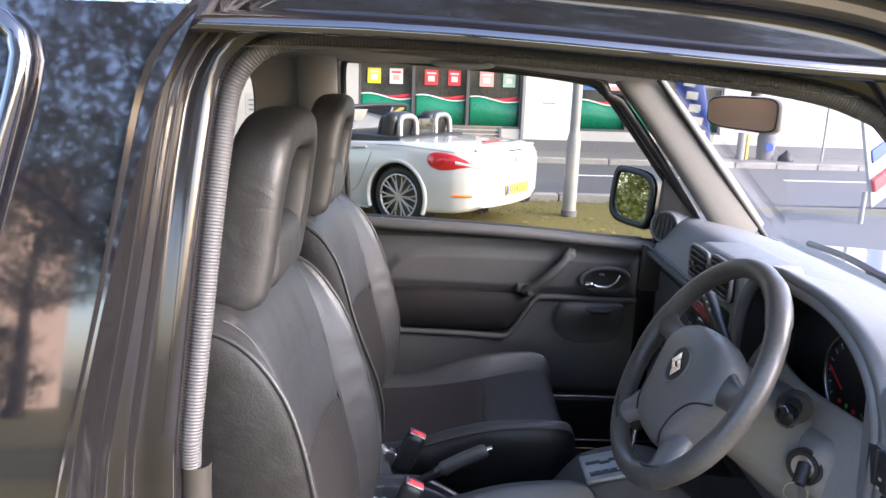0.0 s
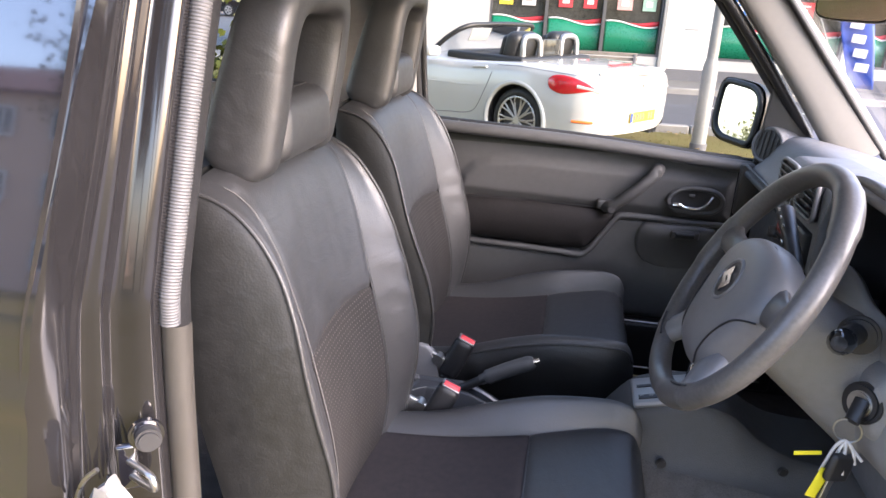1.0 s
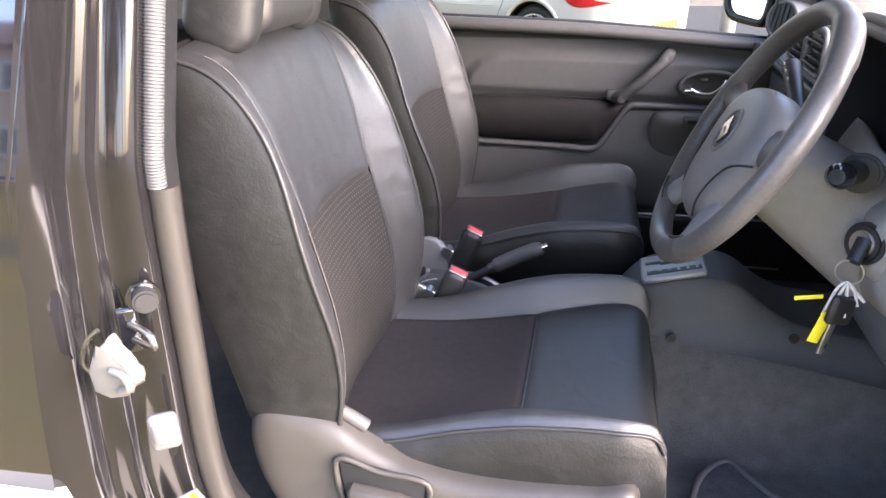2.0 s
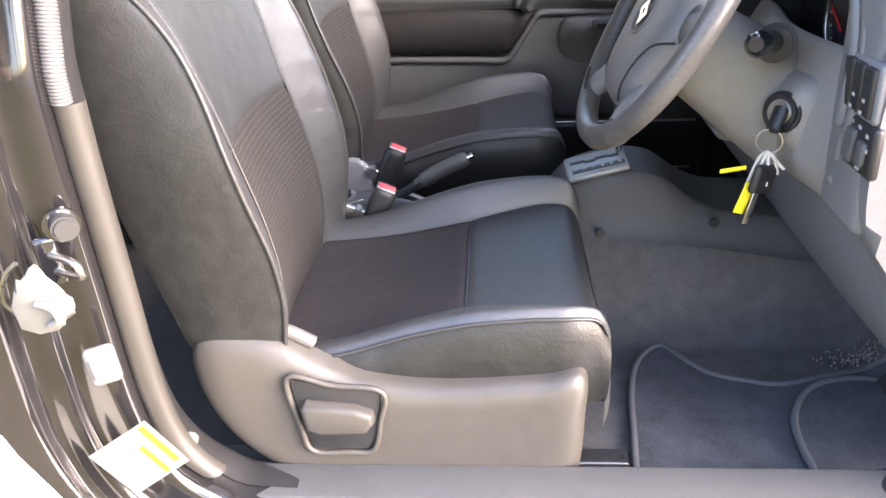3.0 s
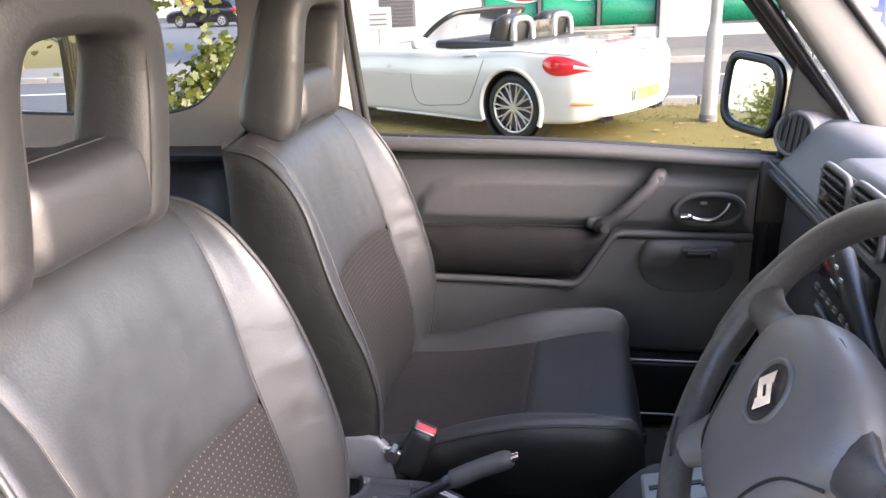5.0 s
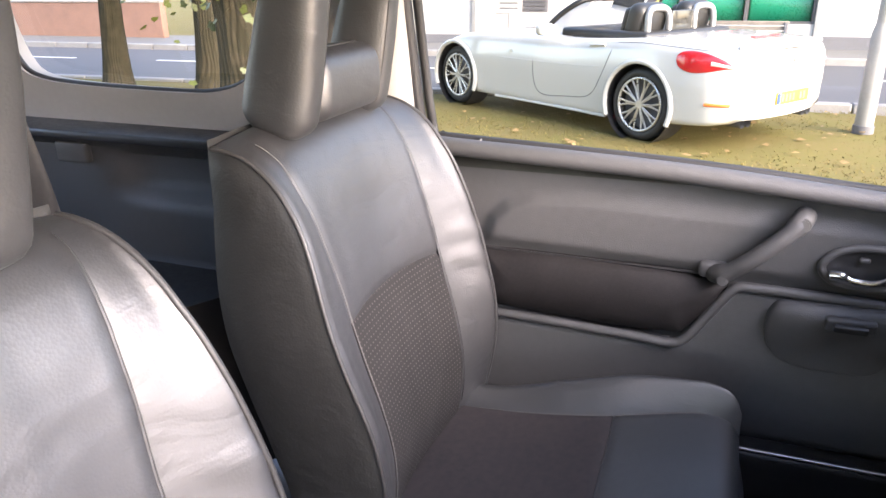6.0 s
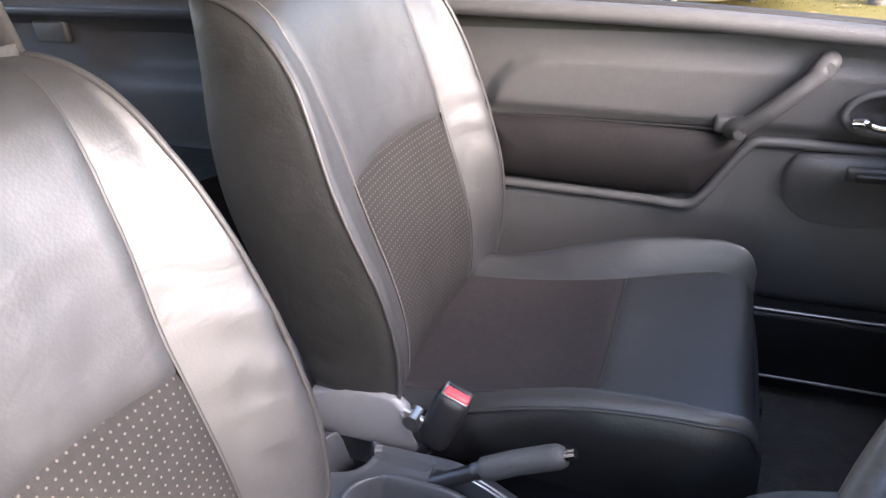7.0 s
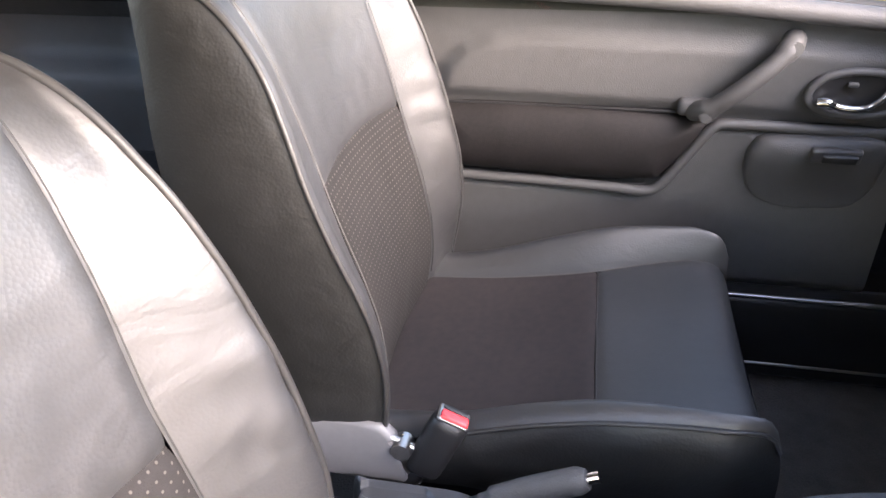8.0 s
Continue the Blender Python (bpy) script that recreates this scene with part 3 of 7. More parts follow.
def build_seat(yc, name, label):
    seat = thing(name, (0.0, yc, 0.52), label, "car seat", "front seats")

    ROLL = 1.215

    def roll(x, v, z):
        """Rolls the part above 1.225 m back over the top edge."""
        if z <= ROLL:
            return x, z
        s = min(1.0, (z - ROLL) / (1.30 - ROLL))
        xf = back_front(v, ROLL)
        lean = (xf - back_front(v, ROLL - 0.02)) / 0.02
        top = 1.304 - 0.020 * (abs(v) / EDGE) ** 2.2
        xm = max(-0.285, xf + lean * (top - ROLL))
        return (1 - s) ** 2 * xf + 2 * s * (1 - s) * xm + s * s * -0.300, (1 - s) ** 2 * ROLL + (1 - (1 - s) ** 2) * top

    def spread(vv, z):
        s, e, k = seam_half(z, 1 if vv > 0 else -1), edge_half(z), abs(vv)
        return math.copysign(k / SEAM * s if k <= SEAM else s + (k - SEAM) / (EDGE - SEAM) * (e - s), vv)

    def front(v0, v1, z0, z1):
        def at(u, w):
            vv = v0 + u * (v1 - v0)
            lo, hi = z0(vv), z1(vv)
            z = lo + w * (hi - lo)
            real = spread(vv, z)
            dip = 0.0035 * math.exp(-w * (hi - lo) / 0.006) + (0.0035 * math.exp(-(1 - w) * (hi - lo) / 0.006) if hi < 1.2 else 0)
            fold = 0.0022 * math.sin(z * 95 + vv * 30 + 3 * noise.noise((z * 6, vv * 8, yc))) * smooth(0.15, 0.2, abs(vv)) * smooth(0.95, 1.02, z) * smooth(1.16, 1.08, z) * (1 if vv > 0 else 0)
            wr = 0.0016 * noise.noise((real * 14, z * 9, yc * 3)) + 0.0007 * noise.noise((real * 40, z * 30, yc)) + 0.5 * fold
            x, zz = roll(back_front(real, z), real, z)
            return (x - dip + wr, yc + real, zz, real, z)
        return at
    low, high = (lambda v: 0.725), (lambda v: 1.30)
    backrest = grid("backrest", 34, 40, front(-SEAM, SEAM, insert_top, high), LEATHER, seat, "smooth black leather backrest panel")
    grid("lumbar_insert", 34, 34, front(-SEAM, SEAM, low, insert_top), SUEDE_DOTS, seat, "perforated charcoal suede insert")
    for s in (-1, 1):
        grid("backrest_bolster", 22, 90, front(s * SEAM, s * EDGE, low, high), LEATHER, seat, "black leather side bolster")

        def rim_at(z, s=s):
            v = spread(s * EDGE, z)
            x, zz = roll(back_front(v, z), v, z)
            return x, v, zz

        def flank(u, w, s=s):
            z = 0.70 + w * 0.60
            a, v, zz = rim_at(z)
            b = curve(zz, ZB, XR)
            x = a + (b - a) * u
            out = 0.010 * math.sin(math.pi * min(1, u)) ** 0.7 * smooth(1.30, 1.22, z)
            crease = 0.004 * noise.noise((u * 2, z * 34, s)) * smooth(0.92, 0.80, z)
            return (x, yc + v + s * (out + crease), zz)
        grid("backrest_flank", 14, 70, flank, LEATHER_SIDE, seat, "matt black side of the backrest")
        pts = [(q[0] + 0.001, yc + q[1] + s * 0.001, q[2]) for q in (rim_at(z) for z in np.linspace(0.72, 1.299, 90))]
        tube("backrest_piping", pts, 0.0034, PIPING, seat, n=8)
        tube("backrest_stitching", [(q[0] + 0.0035, yc + s * seam_half(z, s), q[1] + 0.001) for z in np.linspace(0.76, 1.275, 60) for q in (roll(back_front(s * seam_half(z, s), z), s * seam_half(z, s), z),)], 0.0007, THREAD if s < 0 else PIPING, seat, n=5)
    grid("backrest_rear", 20, 30, lambda u, w: (curve(0.70 + w * 0.595, ZB, XR) - 0.012 * math.sin(math.pi * u), yc + (2 * u - 1) * edge_half(0.70 + w * 0.595), 0.70 + w * 0.598 + 0.004 * math.sin(math.pi * u) * w), LEATHER_SIDE, seat, "plain black seat back")

    # cushion: across v, along x
    XC = [-0.16, -0.09, -0.02, 0.06, 0.14, 0.20, 0.26, 0.30, 0.325, 0.340]
    ZC = [0.742, 0.747, 0.754, 0.767, 0.782, 0.793, 0.801, 0.800, 0.789, 0.762]
    ZE = [0.758, 0.765, 0.781, 0.808, 0.830, 0.838, 0.841, 0.838, 0.826, 0.794]

    def cs(x):
        return 0.162 + 0.03 * smooth(0.10, 0.33, x)

    def ce(x):
        return 0.218 + 0.008 * smooth(0.0, 0.2, x) - 0.014 * smooth(0.27, 0.34, x)

    def cush_z(v, x):
        s, e, a = cs(x), ce(x), abs(v)
        zc, ze = curve(x, XC, ZC), curve(x, XC, ZE)
        if a <= s:
            return zc - 0.012 + 0.012 * (a / s) ** 2 - 0.005 * smooth(0.94, 1, a / s)
        t = (a - s) / (e - s)
        return curve(t, [0, 0.15, 0.55, 0.85, 1.0], [zc - 0.005, zc + 0.3 * (ze - zc), ze, ze - 0.002, ze - 0.012])

    def top_at(k0, k1, x0, x1):
        def at(u, w):
            x = x0 + w * (x1 - x0)
            k = k0 + u * (k1 - k0)
            s, e = cs(x), ce(x)
            v = math.copysign(abs(k) * s if abs(k) <= 1 else s + (abs(k) - 1) * (e - s), k)
            dip = 0.0035 * math.exp(-min(w, 1 - w) * (x1 - x0) / 0.006)
            wr = 0.002 * noise.noise((x * 8, v * 8, yc)) + 0.0014 * noise.noise((x * 45, v * 6, yc)) * smooth(0.2, 0.3, x)
            return (x, yc + v, cush_z(v, x) - dip + wr, v, x)
        return at
    grid("cushion_insert", 34, 40, top_at(-1, 1, -0.16, 0.138), SUEDE, seat, "plain charcoal suede cushion insert")
    grid("cushion_front", 34, 26, top_at(-1, 1, 0.138, 0.338), LEATHER, seat, "black leather cushion front")
    tube("cushion_seam", [(0.138, yc + v, cush_z(v, 0.138) - 0.0022) for v in np.linspace(-0.165, 0.165, 24)], 0.0014, PIPING, seat, n=5)
    for s in (-1, 1):
        tube("cushion_seam", [(x, yc + s * cs(x), cush_z(cs(x), x) + 0.0004) for x in np.linspace(-0.10, 0.325, 40)], 0.0012, PIPING if s < 0 else THREAD, seat, n=5)
        grid("cushion_bolster", 14, 60, top_at(s * 1.0, s * 2.0, -0.16, 0.338), LEATHER, seat, "black leather cushion edge")

        def cside(u, w, s=s):
            x = -0.16 + u * 0.50
            z1 = cush_z(ce(x), x)
            z0 = 0.675
            z = z1 + (z0 - z1) * w
            pinch = 0.004 * noise.noise((x * 22, z * 30, s)) * smooth(0.08, -0.05, x)
            return (x, yc + s * (ce(x) + 0.014 * math.sin(math.pi * w ** 0.8) - 0.004 + pinch), z)
        grid("cushion_side", 50, 14, cside, LEATHER_SIDE, seat, "black leather cushion side")
        tube("cushion_piping", [(x, yc + s * (ce(x) + 0.001), cush_z(ce(x), x) + 0.001) for x in np.linspace(-0.10, 0.335, 50)], 0.0028, PIPING, seat, n=8)
    grid("cushion_nose", 34, 12, lambda u, w: (0.338 + 0.020 * math.sin(w * math.pi * 0.6) - 0.02 * (2 * u - 1) ** 6, yc + (2 * u - 1) * ce(0.34), cush_z((2 * u - 1) * ce(0.34), 0.338) * (1 - w) + 0.63 * w), LEATHER, seat, "rolled leather cushion nose")
    rbox("seat_frame", (0.06, yc, 0.635), (0.46, 0.40, 0.10), 0.02, PLASTIC_DARK, seat)
    for s in (-1, 1):
        rbox("seat_rail", (0.055, yc + s * 0.19, 0.535), (0.66, 0.035, 0.03), 0.006, RAIL, seat, "steel seat rail")
    return seat


driver = build_seat(1.06, "car_seat", "black leather driver's seat with suede inserts beside the open door")
WIDEN.update({-1: 0.028, 1: -0.015})
passenger = build_seat(1.74, "car_seat", "black leather passenger seat with suede inserts beside the closed door")

# the driver's backrest is pressed in along its outer edge
for ob in driver.children:
    if ob.name.startswith(("backrest", "lumbar")):
        for q in ob.data.vertices:
            q.co.x -= 0.012 * smooth(0.93, 0.85, q.co.y) * math.exp(-((q.co.z - 1.02) / 0.13) ** 2)

# the passenger backrest is reclined a little and twisted towards the tunnel
for ob in passenger.children:
    if ob.name.startswith(("backrest", "lumbar")):
        for q in ob.data.vertices:
            q.co.x -= (0.018 - 0.05 * (q.co.y - 1.74)) * smooth(0.76, 1.05, q.co.z) + 0.010 * smooth(1.58, 1.52, q.co.y) * math.exp(-((q.co.z - 1.10) / 0.11) ** 2)

HINGE = material("hinge_cover_plastic", (0.15, 0.15, 0.155), 0.38, vary=0.08, scale=8, bump=0.04, bump_scale=500)

# plastic skirt on the driver's seat with its recline lever
SK = [(-0.232, 0.80), (-0.240, 0.76), (-0.230, 0.700), (-0.202, 0.640), (-0.150, 0.585), (-0.08, 0.552), (0.0, 0.543), (0.26, 0.541), (0.300, 0.558), (0.308, 0.68), (0.302, 0.752), (0.24, 0.746), (0.12, 0.736), (0.045, 0.738),
      (-0.02, 0.752), (-0.075, 0.782), (-0.105, 0.802), (-0.15, 0.816), (-0.205, 0.818)]


def skirt(u, v):
    """A dished cover: the outline shrinks towards its middle as it comes out."""
    k = len(skirt_run)
    p = skirt_run[int(round(u * k)) % k]
    c = np.array((np.clip(p[0], -0.10, 0.22), 0.665))
    a = v * math.pi / 2
    q = c + (p - c) * math.cos(a * 0.9) ** 0.45 if v < 1 else c
    y = 0.842 - 0.046 * math.sin(a) ** 0.6
    return (q[0], y, q[1])


skirt_run = spline(SK, 140, True)
cover = grid("seat_skirt", 140, 16, skirt, SEATBASE, driver, "grey moulded plastic seat base cover", wrap=True)
pocket = prism("lever_recess", [(-0.098, 0.762), (0.026, 0.740), (0.018, 0.662), (0.002, 0.636), (-0.078, 0.636), (-0.088, 0.665)], "y", 0.791, 0.012, 0.005, PLASTIC_DARK, driver, "dark recess for the lever")
tube("recess_rim", [(x, 0.791, z) for x, z in spline([(-0.099, 0.765), (-0.04, 0.753), (0.028, 0.742), (0.022, 0.690), (0.008, 0.636), (-0.03, 0.631), (-0.080, 0.633), (-0.091, 0.675)], 60, True)], 0.0042, SEATBASE, driver, closed=True)
prism("recline_lever", [(-0.084, 0.722), (-0.077, 0.730), (-0.01, 0.722), (0.014, 0.712), (0.016, 0.698), (0.004, 0.680), (-0.06, 0.676), (-0.080, 0.684)], "y", 0.772, 0.024, 0.008, SEATBASE, driver, "grey recline lever", seg=3)
tube("hinge_cover", spline([(-0.14, 0.842, 0.822), (-0.10, 0.840, 0.806), (-0.07, 0.842, 0.786)], 12), 0.010, PLASTIC_LIGHT, driver, n=10)
prism("hinge_cover", [(-0.235, 0.700), (-0.235, 0.775), (-0.18, 0.790), (-0.124, 0.796), (-0.108, 0.790), (-0.092, 0.773), (-0.096, 0.745), (-0.064, 0.700)], "y", 1.493, 0.022, 0.009, HINGE, passenger, "smooth silver-grey hinge cover", seg=4)

# head restraints: a padded frame with an open middle


def head_restraint(yc, back=0.0):
    hr = thing("head_restraint", (-0.25, yc, 1.29), "black leather head restraint with an open centre on two posts", "head restraint", "head restraints")

    def lean(z):
        return -0.262 - back + (z - 1.33) * 0.24

    def pad(name, pts, ry, rx, ends, label=""):
        """A stuffed tube along pts: half its width across, half its depth fore and aft, rounded off over the share ends of its length."""
        k = len(pts)

        def at(u, v):
            i = v * (k - 1)
            j = min(int(i), k - 2)
            f = i - j
            p = np.array(pts[j]) * (1 - f) + np.array(pts[j + 1]) * f
            end = min(v, 1 - v)
            shrink = max(0.02, math.sqrt(1 - (1 - end / ends) ** 2)) if end < ends else 1.0
            t = np.array(pts[min(j + 2, k - 1)]) - np.array(pts[max(j - 1, 0)])
            t = t / np.linalg.norm(t)
            side = np.array((1.0, 0, 0)) - t * t[0]
            side = side / np.linalg.norm(side)
            across = np.cross(t, side)
            ca, sa = math.cos(2 * math.pi * u), math.sin(2 * math.pi * u)
            deep = rx(p[2]) * (1 + 0.03 * noise.noise((p[1] * 20, p[2] * 20, yc)))
            q = p + side * math.copysign(abs(ca) ** 0.62, ca) * deep * shrink + across * math.copysign(abs(sa) ** 0.62, sa) * ry * shrink ** 0.8
            return tuple(q)
        return grid(name, 36, 72, at, LEATHER, hr, label, wrap=True)

    def deep(z):
        return 0.050 - 0.013 * smooth(1.33, 1.53, z)
    W = 0.108
    legs = [(W, z) for z in (1.282, 1.32, 1.36, 1.40, 1.44)] + [(W - 0.004, 1.474), (W - 0.016, 1.502), (W - 0.040, 1.517), (0.03, 1.522), (0.0, 1.522)]
    arch = spline([(lean(z) - 0.004, yc + y, z) for y, z in legs + [(-y, z) for y, z in legs[-2::-1]]], 60)
    frame_pad = pad("padded_arch", [tuple(p) for p in arch], 0.0285, deep, 0.055, "tall padded arch of the restraint")
    for k in (-1, 1):
        seam = [(p[0] + deep(p[2]) * 0.93, yc + (p[1] - yc) - k * 0.018, p[2]) for p in arch if (p[1] - yc) * k > 0.09 and 1.30 < p[2] < 1.48]
        tube("arch_seam", seam, 0.0013, PIPING, frame_pad, n=5)
    roll_pad = pad("lower_pad", [(lean(1.335) + 0.006, yc + y, 1.344) for y in np.linspace(-0.098, 0.098, 12)], 0.047, lambda z: 0.044, 0.14, "padded lower roll")
    tube("roll_seam", [(lean(1.335) + 0.006 + 0.008, yc + y, 1.344 + 0.0475) for y in np.linspace(-0.070, 0.070, 8)], 0.0011, PIPING, roll_pad, n=5)
    for s in (-1, 1):
        tube("post", [(-0.268 - back, yc + s * 0.07, 1.27), (-0.264 - back, yc + s * 0.07, 1.33)], 0.006, CHROME, hr, "chrome post")
    return hr


head_restraint(1.06)
head_restraint(1.74, 0.022)

# ---- passenger door ----
door = thing("passenger_door", (0.18, 2.06, 0.62), "closed passenger door with grey plastic trim, cloth pad and clear window", "car door")


def inside(x, z, run, soft):
    """How far inside a convex run of points (0 outside, 1 from soft inwards)."""
    d = 9.0
    k = len(run)
    for i in range(k):
        ax, az = run[i]
        bx, bz = run[(i + 1) % k]
        l = math.hypot(bx - ax, bz - az)
        d = min(d, ((bx - ax) * (z - az) - (bz - az) * (x - ax)) / l)
    return smooth(0, soft, d)


UPPER = [(-0.152, 0.992), (0.60, 0.975), (0.60, 1.108), (0.36, 1.116), (0.02, 1.121), (-0.06, 1.114), (-0.112, 1.094), (-0.145, 1.062), (-0.158, 1.024)]       # raised band under the sill of the window
POCKET = [(-0.16, 0.868), (0.214, 0.856), (0.305, 0.985), (0.28, 0.992), (-0.16, 0.992)]     # hollow that holds the cloth pad


def door_y(x, z):
    y = 2.062 - 0.020 * smooth(1.165, 1.19, z) * (1 - smooth(1.20, 1.21, z))
    y -= 0.013 * inside(x, z, UPPER, 0.032)
    y += 0.016 * inside(x, z, POCKET, 0.010)
    lip = lerp(x, [-0.3, 0.205, 0.305, 0.60], [0.862, 0.850, 0.976, 0.970])
    y -= 0.012 * smooth(0, 0.016, lip - z)
    y += 0.05 * smooth(0.70, 0.62, z)
    return y


door_trim = grid("door_trim", 170, 120, lambda u, v: (-0.262 + u * 0.858, door_y(-0.262 + u * 0.858, 0.60 + v * (0.608 - 0.045 * u)), 0.60 + v * (0.608 - 0.045 * u)), PLASTIC, door, "dark grey moulded door trim")
PAD = [(-0.150, 0.985), (-0.120, 0.992), (0.0, 0.995), (0.19, 0.990), (0.283, 0.981), (0.292, 0.970), (0.284, 0.945), (0.232, 0.882), (0.214, 0.872), (0.10, 0.868), (-0.13, 0.878), (-0.150, 0.90)]
pad_run = spline(PAD, 120, True)


def pad_at(u, v):
    p = pad_run[int(round(u * 120)) % 120]
    c = np.array((np.clip(p[0], -0.08, 0.20), 0.932))
    q = p + (c - p) * (1 - math.cos(v * math.pi / 2)) ** 0.8
    return (q[0], 2.068 - 0.042 * math.sin(v * math.pi / 2) ** 0.5, q[1])


grid("cloth_pad", 120, 16, pad_at, CLOTH, door, "dark brown cloth arm pad", wrap=True)
LIP = spline([(-0.165, 2.050, 0.862), (0.0, 2.047, 0.860), (0.15, 2.045, 0.856), (0.205, 2.044, 0.853), (0.232, 2.044, 0.866), (0.27, 2.044, 0.925), (0.302, 2.044, 0.972), (0.33, 2.046, 0.978), (0.45, 2.048, 0.976), (0.595, 2.05, 0.972)], 90)
tube("armrest_lip", LIP, 0.009, PLASTIC, door, n=10)
tube("pad_shadow_gap", [(x, 2.052, 0.992) for x in np.linspace(-0.14, 0.28, 12)], 0.003, PLASTIC_DARK, door, n=6)
# pull handle
pull = tube("pull_handle", spline([(0.268, 2.046, 0.998), (0.285, 2.024, 1.008), (0.320, 2.012, 1.040), (0.360, 2.012, 1.080), (0.384, 2.022, 1.106), (0.392, 2.044, 1.114)], 30), [0.017] * 6 + [0.0145] * 18 + [0.017] * 6, PLASTIC, door, "grey pull handle with two bolt caps", n=14)
disc("bolt_cap", (0.388, 2.010, 1.108), (-0.2, -1, 0.25), 0.011, 0.010, PLASTIC_LIGHT, pull, bevel=0.003)
disc("bolt_cap", (0.281, 2.012, 1.000), (-0.3, -1, 0.2), 0.010, 0.010, PLASTIC, pull, bevel=0.003)
rbox("handle_foot", (0.266, 2.046, 1.004), (0.050, 0.02, 0.030), 0.009, PLASTIC, pull)
# inner release with its bowl
BOWL = spline([(0.428, 1.030), (0.445, 1.058), (0.485, 1.070), (0.540, 1.066), (0.566, 1.045), (0.560, 1.020), (0.525, 1.004), (0.455, 1.006)], 48, True)
tube("release_bezel", [(x, 2.042, z) for x, z in BOWL], 0.007, PLASTIC, door, "raised oval bezel", closed=True)


def bowl_at(u, v):
    p = BOWL[int(round(u * 48)) % 48]
    c = BOWL.mean(0)
    q = p + (c - p) * v
    return (q[0], 2.040 + 0.0035 * math.sin(v * math.pi / 2), q[1])


grid("release_bowl", 48, 8, bowl_at, PLASTIC_DARK, door, "black release bowl", wrap=True)
tube("release_lever", spline([(0.440, 2.030, 1.024), (0.455, 2.028, 1.025), (0.475, 2.026, 1.019), (0.505, 2.024, 1.020), (0.526, 2.026, 1.034), (0.538, 2.034, 1.052)], 26), [0.0085] * 5 + [0.006] * 12 + [0.005] * 9, CHROME, door, "chrome inner door release", n=12)
rbox("lock_tab", (0.486, 2.036, 1.052), (0.016, 0.008, 0.008), 0.003, PLASTIC, door)
# window switch pod
PODR = [(0.358, 0.920), (0.364, 0.948), (0.382, 0.964), (0.44, 0.968), (0.545, 0.968), (0.565, 0.94), (0.560, 0.89), (0.542, 0.856), (0.51, 0.842), (0.42, 0.842), (0.378, 0.862), (0.362, 0.89)]
pod_run = spline(PODR, 72, True)


def pod_at(u, v):
    p = pod_run[int(round(u * 72)) % 72]
    c = np.array((0.46, 0.925))
    q = p + (c - p) * (1 - math.cos(v * math.pi / 2))
    return (q[0], 2.050 - (0.006 + 0.026 * smooth(0.845, 0.955, q[1])) * math.sin(v * math.pi / 2) ** 0.5, q[1])


pod = grid("switch_pod", 72, 14, pod_at, PLASTIC, door, "rounded switch pod", wrap=True)
rbox("switch_frame", (0.480, 2.012, 0.948), (0.074, 0.014, 0.026), 0.005, PLASTIC, pod, turn=(18, 0, 0))
rbox("window_switch", (0.480, 2.004, 0.948), (0.050, 0.008, 0.014), 0.003, PLASTIC_DARK, pod, "black rocker window switch", turn=(18, 0, 0))
for x in (-0.172, -0.150):
    rbox("sill_catch", (x, 2.040, 1.186), (0.012 if x < -0.16 else 0.005, 0.018, 0.030 if x < -0.16 else 0.036), 0.004, PLASTIC_LIGHT, door)
rbox("lock_knob", (-0.140, 2.052, 1.178), (0.014, 0.012, 0.030), 0.005, PLASTIC_DARK, door)
# window: black gasket, pane and sill strip
WIN = spline([(-0.250, 1.215), (-0.232, 1.200), (-0.20, 1.196), (0.20, 1.180), (0.60, 1.150), (0.70, 1.150), (0.745, 1.165), (0.725, 1.225), (0.600, 1.385), (0.470, 1.540), (0.435, 1.572), (0.390, 1.594), (0.20, 1.616), (-0.19, 1.638), (-0.238, 1.634), (-0.258, 1.606), (-0.258, 1.40)], 160, True)
tube("window_gasket", [(x, yp(z) + 0.022, z) for x, z in WIN], 0.0085, RUBBER, door, "black window gasket", closed=True, n=8)
tube("window_frame", [(x + (0.022 if x > 0.45 and z > 1.2 else (-0.018 if x < -0.22 else 0)), yp(z) + 0.005, z + (0.016 if z > 1.57 else (-0.012 if z < 1.2 else 0))) for x, z in WIN], 0.014, PLASTIC_DARK, door, closed=True, n=8)
sill_run = [(x, z) for x, z in WIN if z < 1.205 and -0.235 < x < 0.72]
sill_run = spline(sorted(sill_run), 50)
tube("sill_rail", [(x, yp(z) + 0.004, z - 0.013) for x, z in sill_run], 0.0165, PLASTIC, door, "grey rail under the window", n=12)
wp = grid("window_pane", 2, 2, lambda u, v: (-0.28 + u * 1.04, yp(1.14 + v * 0.49) + 0.030, 1.14 + v * 0.49), TINTED, door, "clear side window")
wp.visible_shadow = False
prism("mirror_corner", [(0.625, 1.150), (0.770, 1.150), (0.770, 1.19), (0.640, 1.372)], "y", 2.040, 0.018, 0.004, PLASTIC_DARK, door, "black triangular mirror mount")
prism("door_skin", [(-0.30, 0.45), (0.80, 0.45), (0.80, 1.105), (-0.30, 1.165)], "y", 2.125, 0.05, 0.01, PAINT, door)
prism("lower_gap", [(-0.26, 0.50), (0.75, 0.50), (0.75, 0.665), (-0.26, 0.665)], "y", 2.085, 0.01, 0, PLASTIC_DARK, door)
tube("sill_scuff", [(x, 2.036, 0.672) for x in np.linspace(-0.2, 0.75, 8)], 0.004, STEEL, car, n=8)
tube("sill_scuff", [(x, 2.030, 0.532) for x in np.linspace(-0.2, 0.75, 8)], 0.003, STEEL, car, n=8)
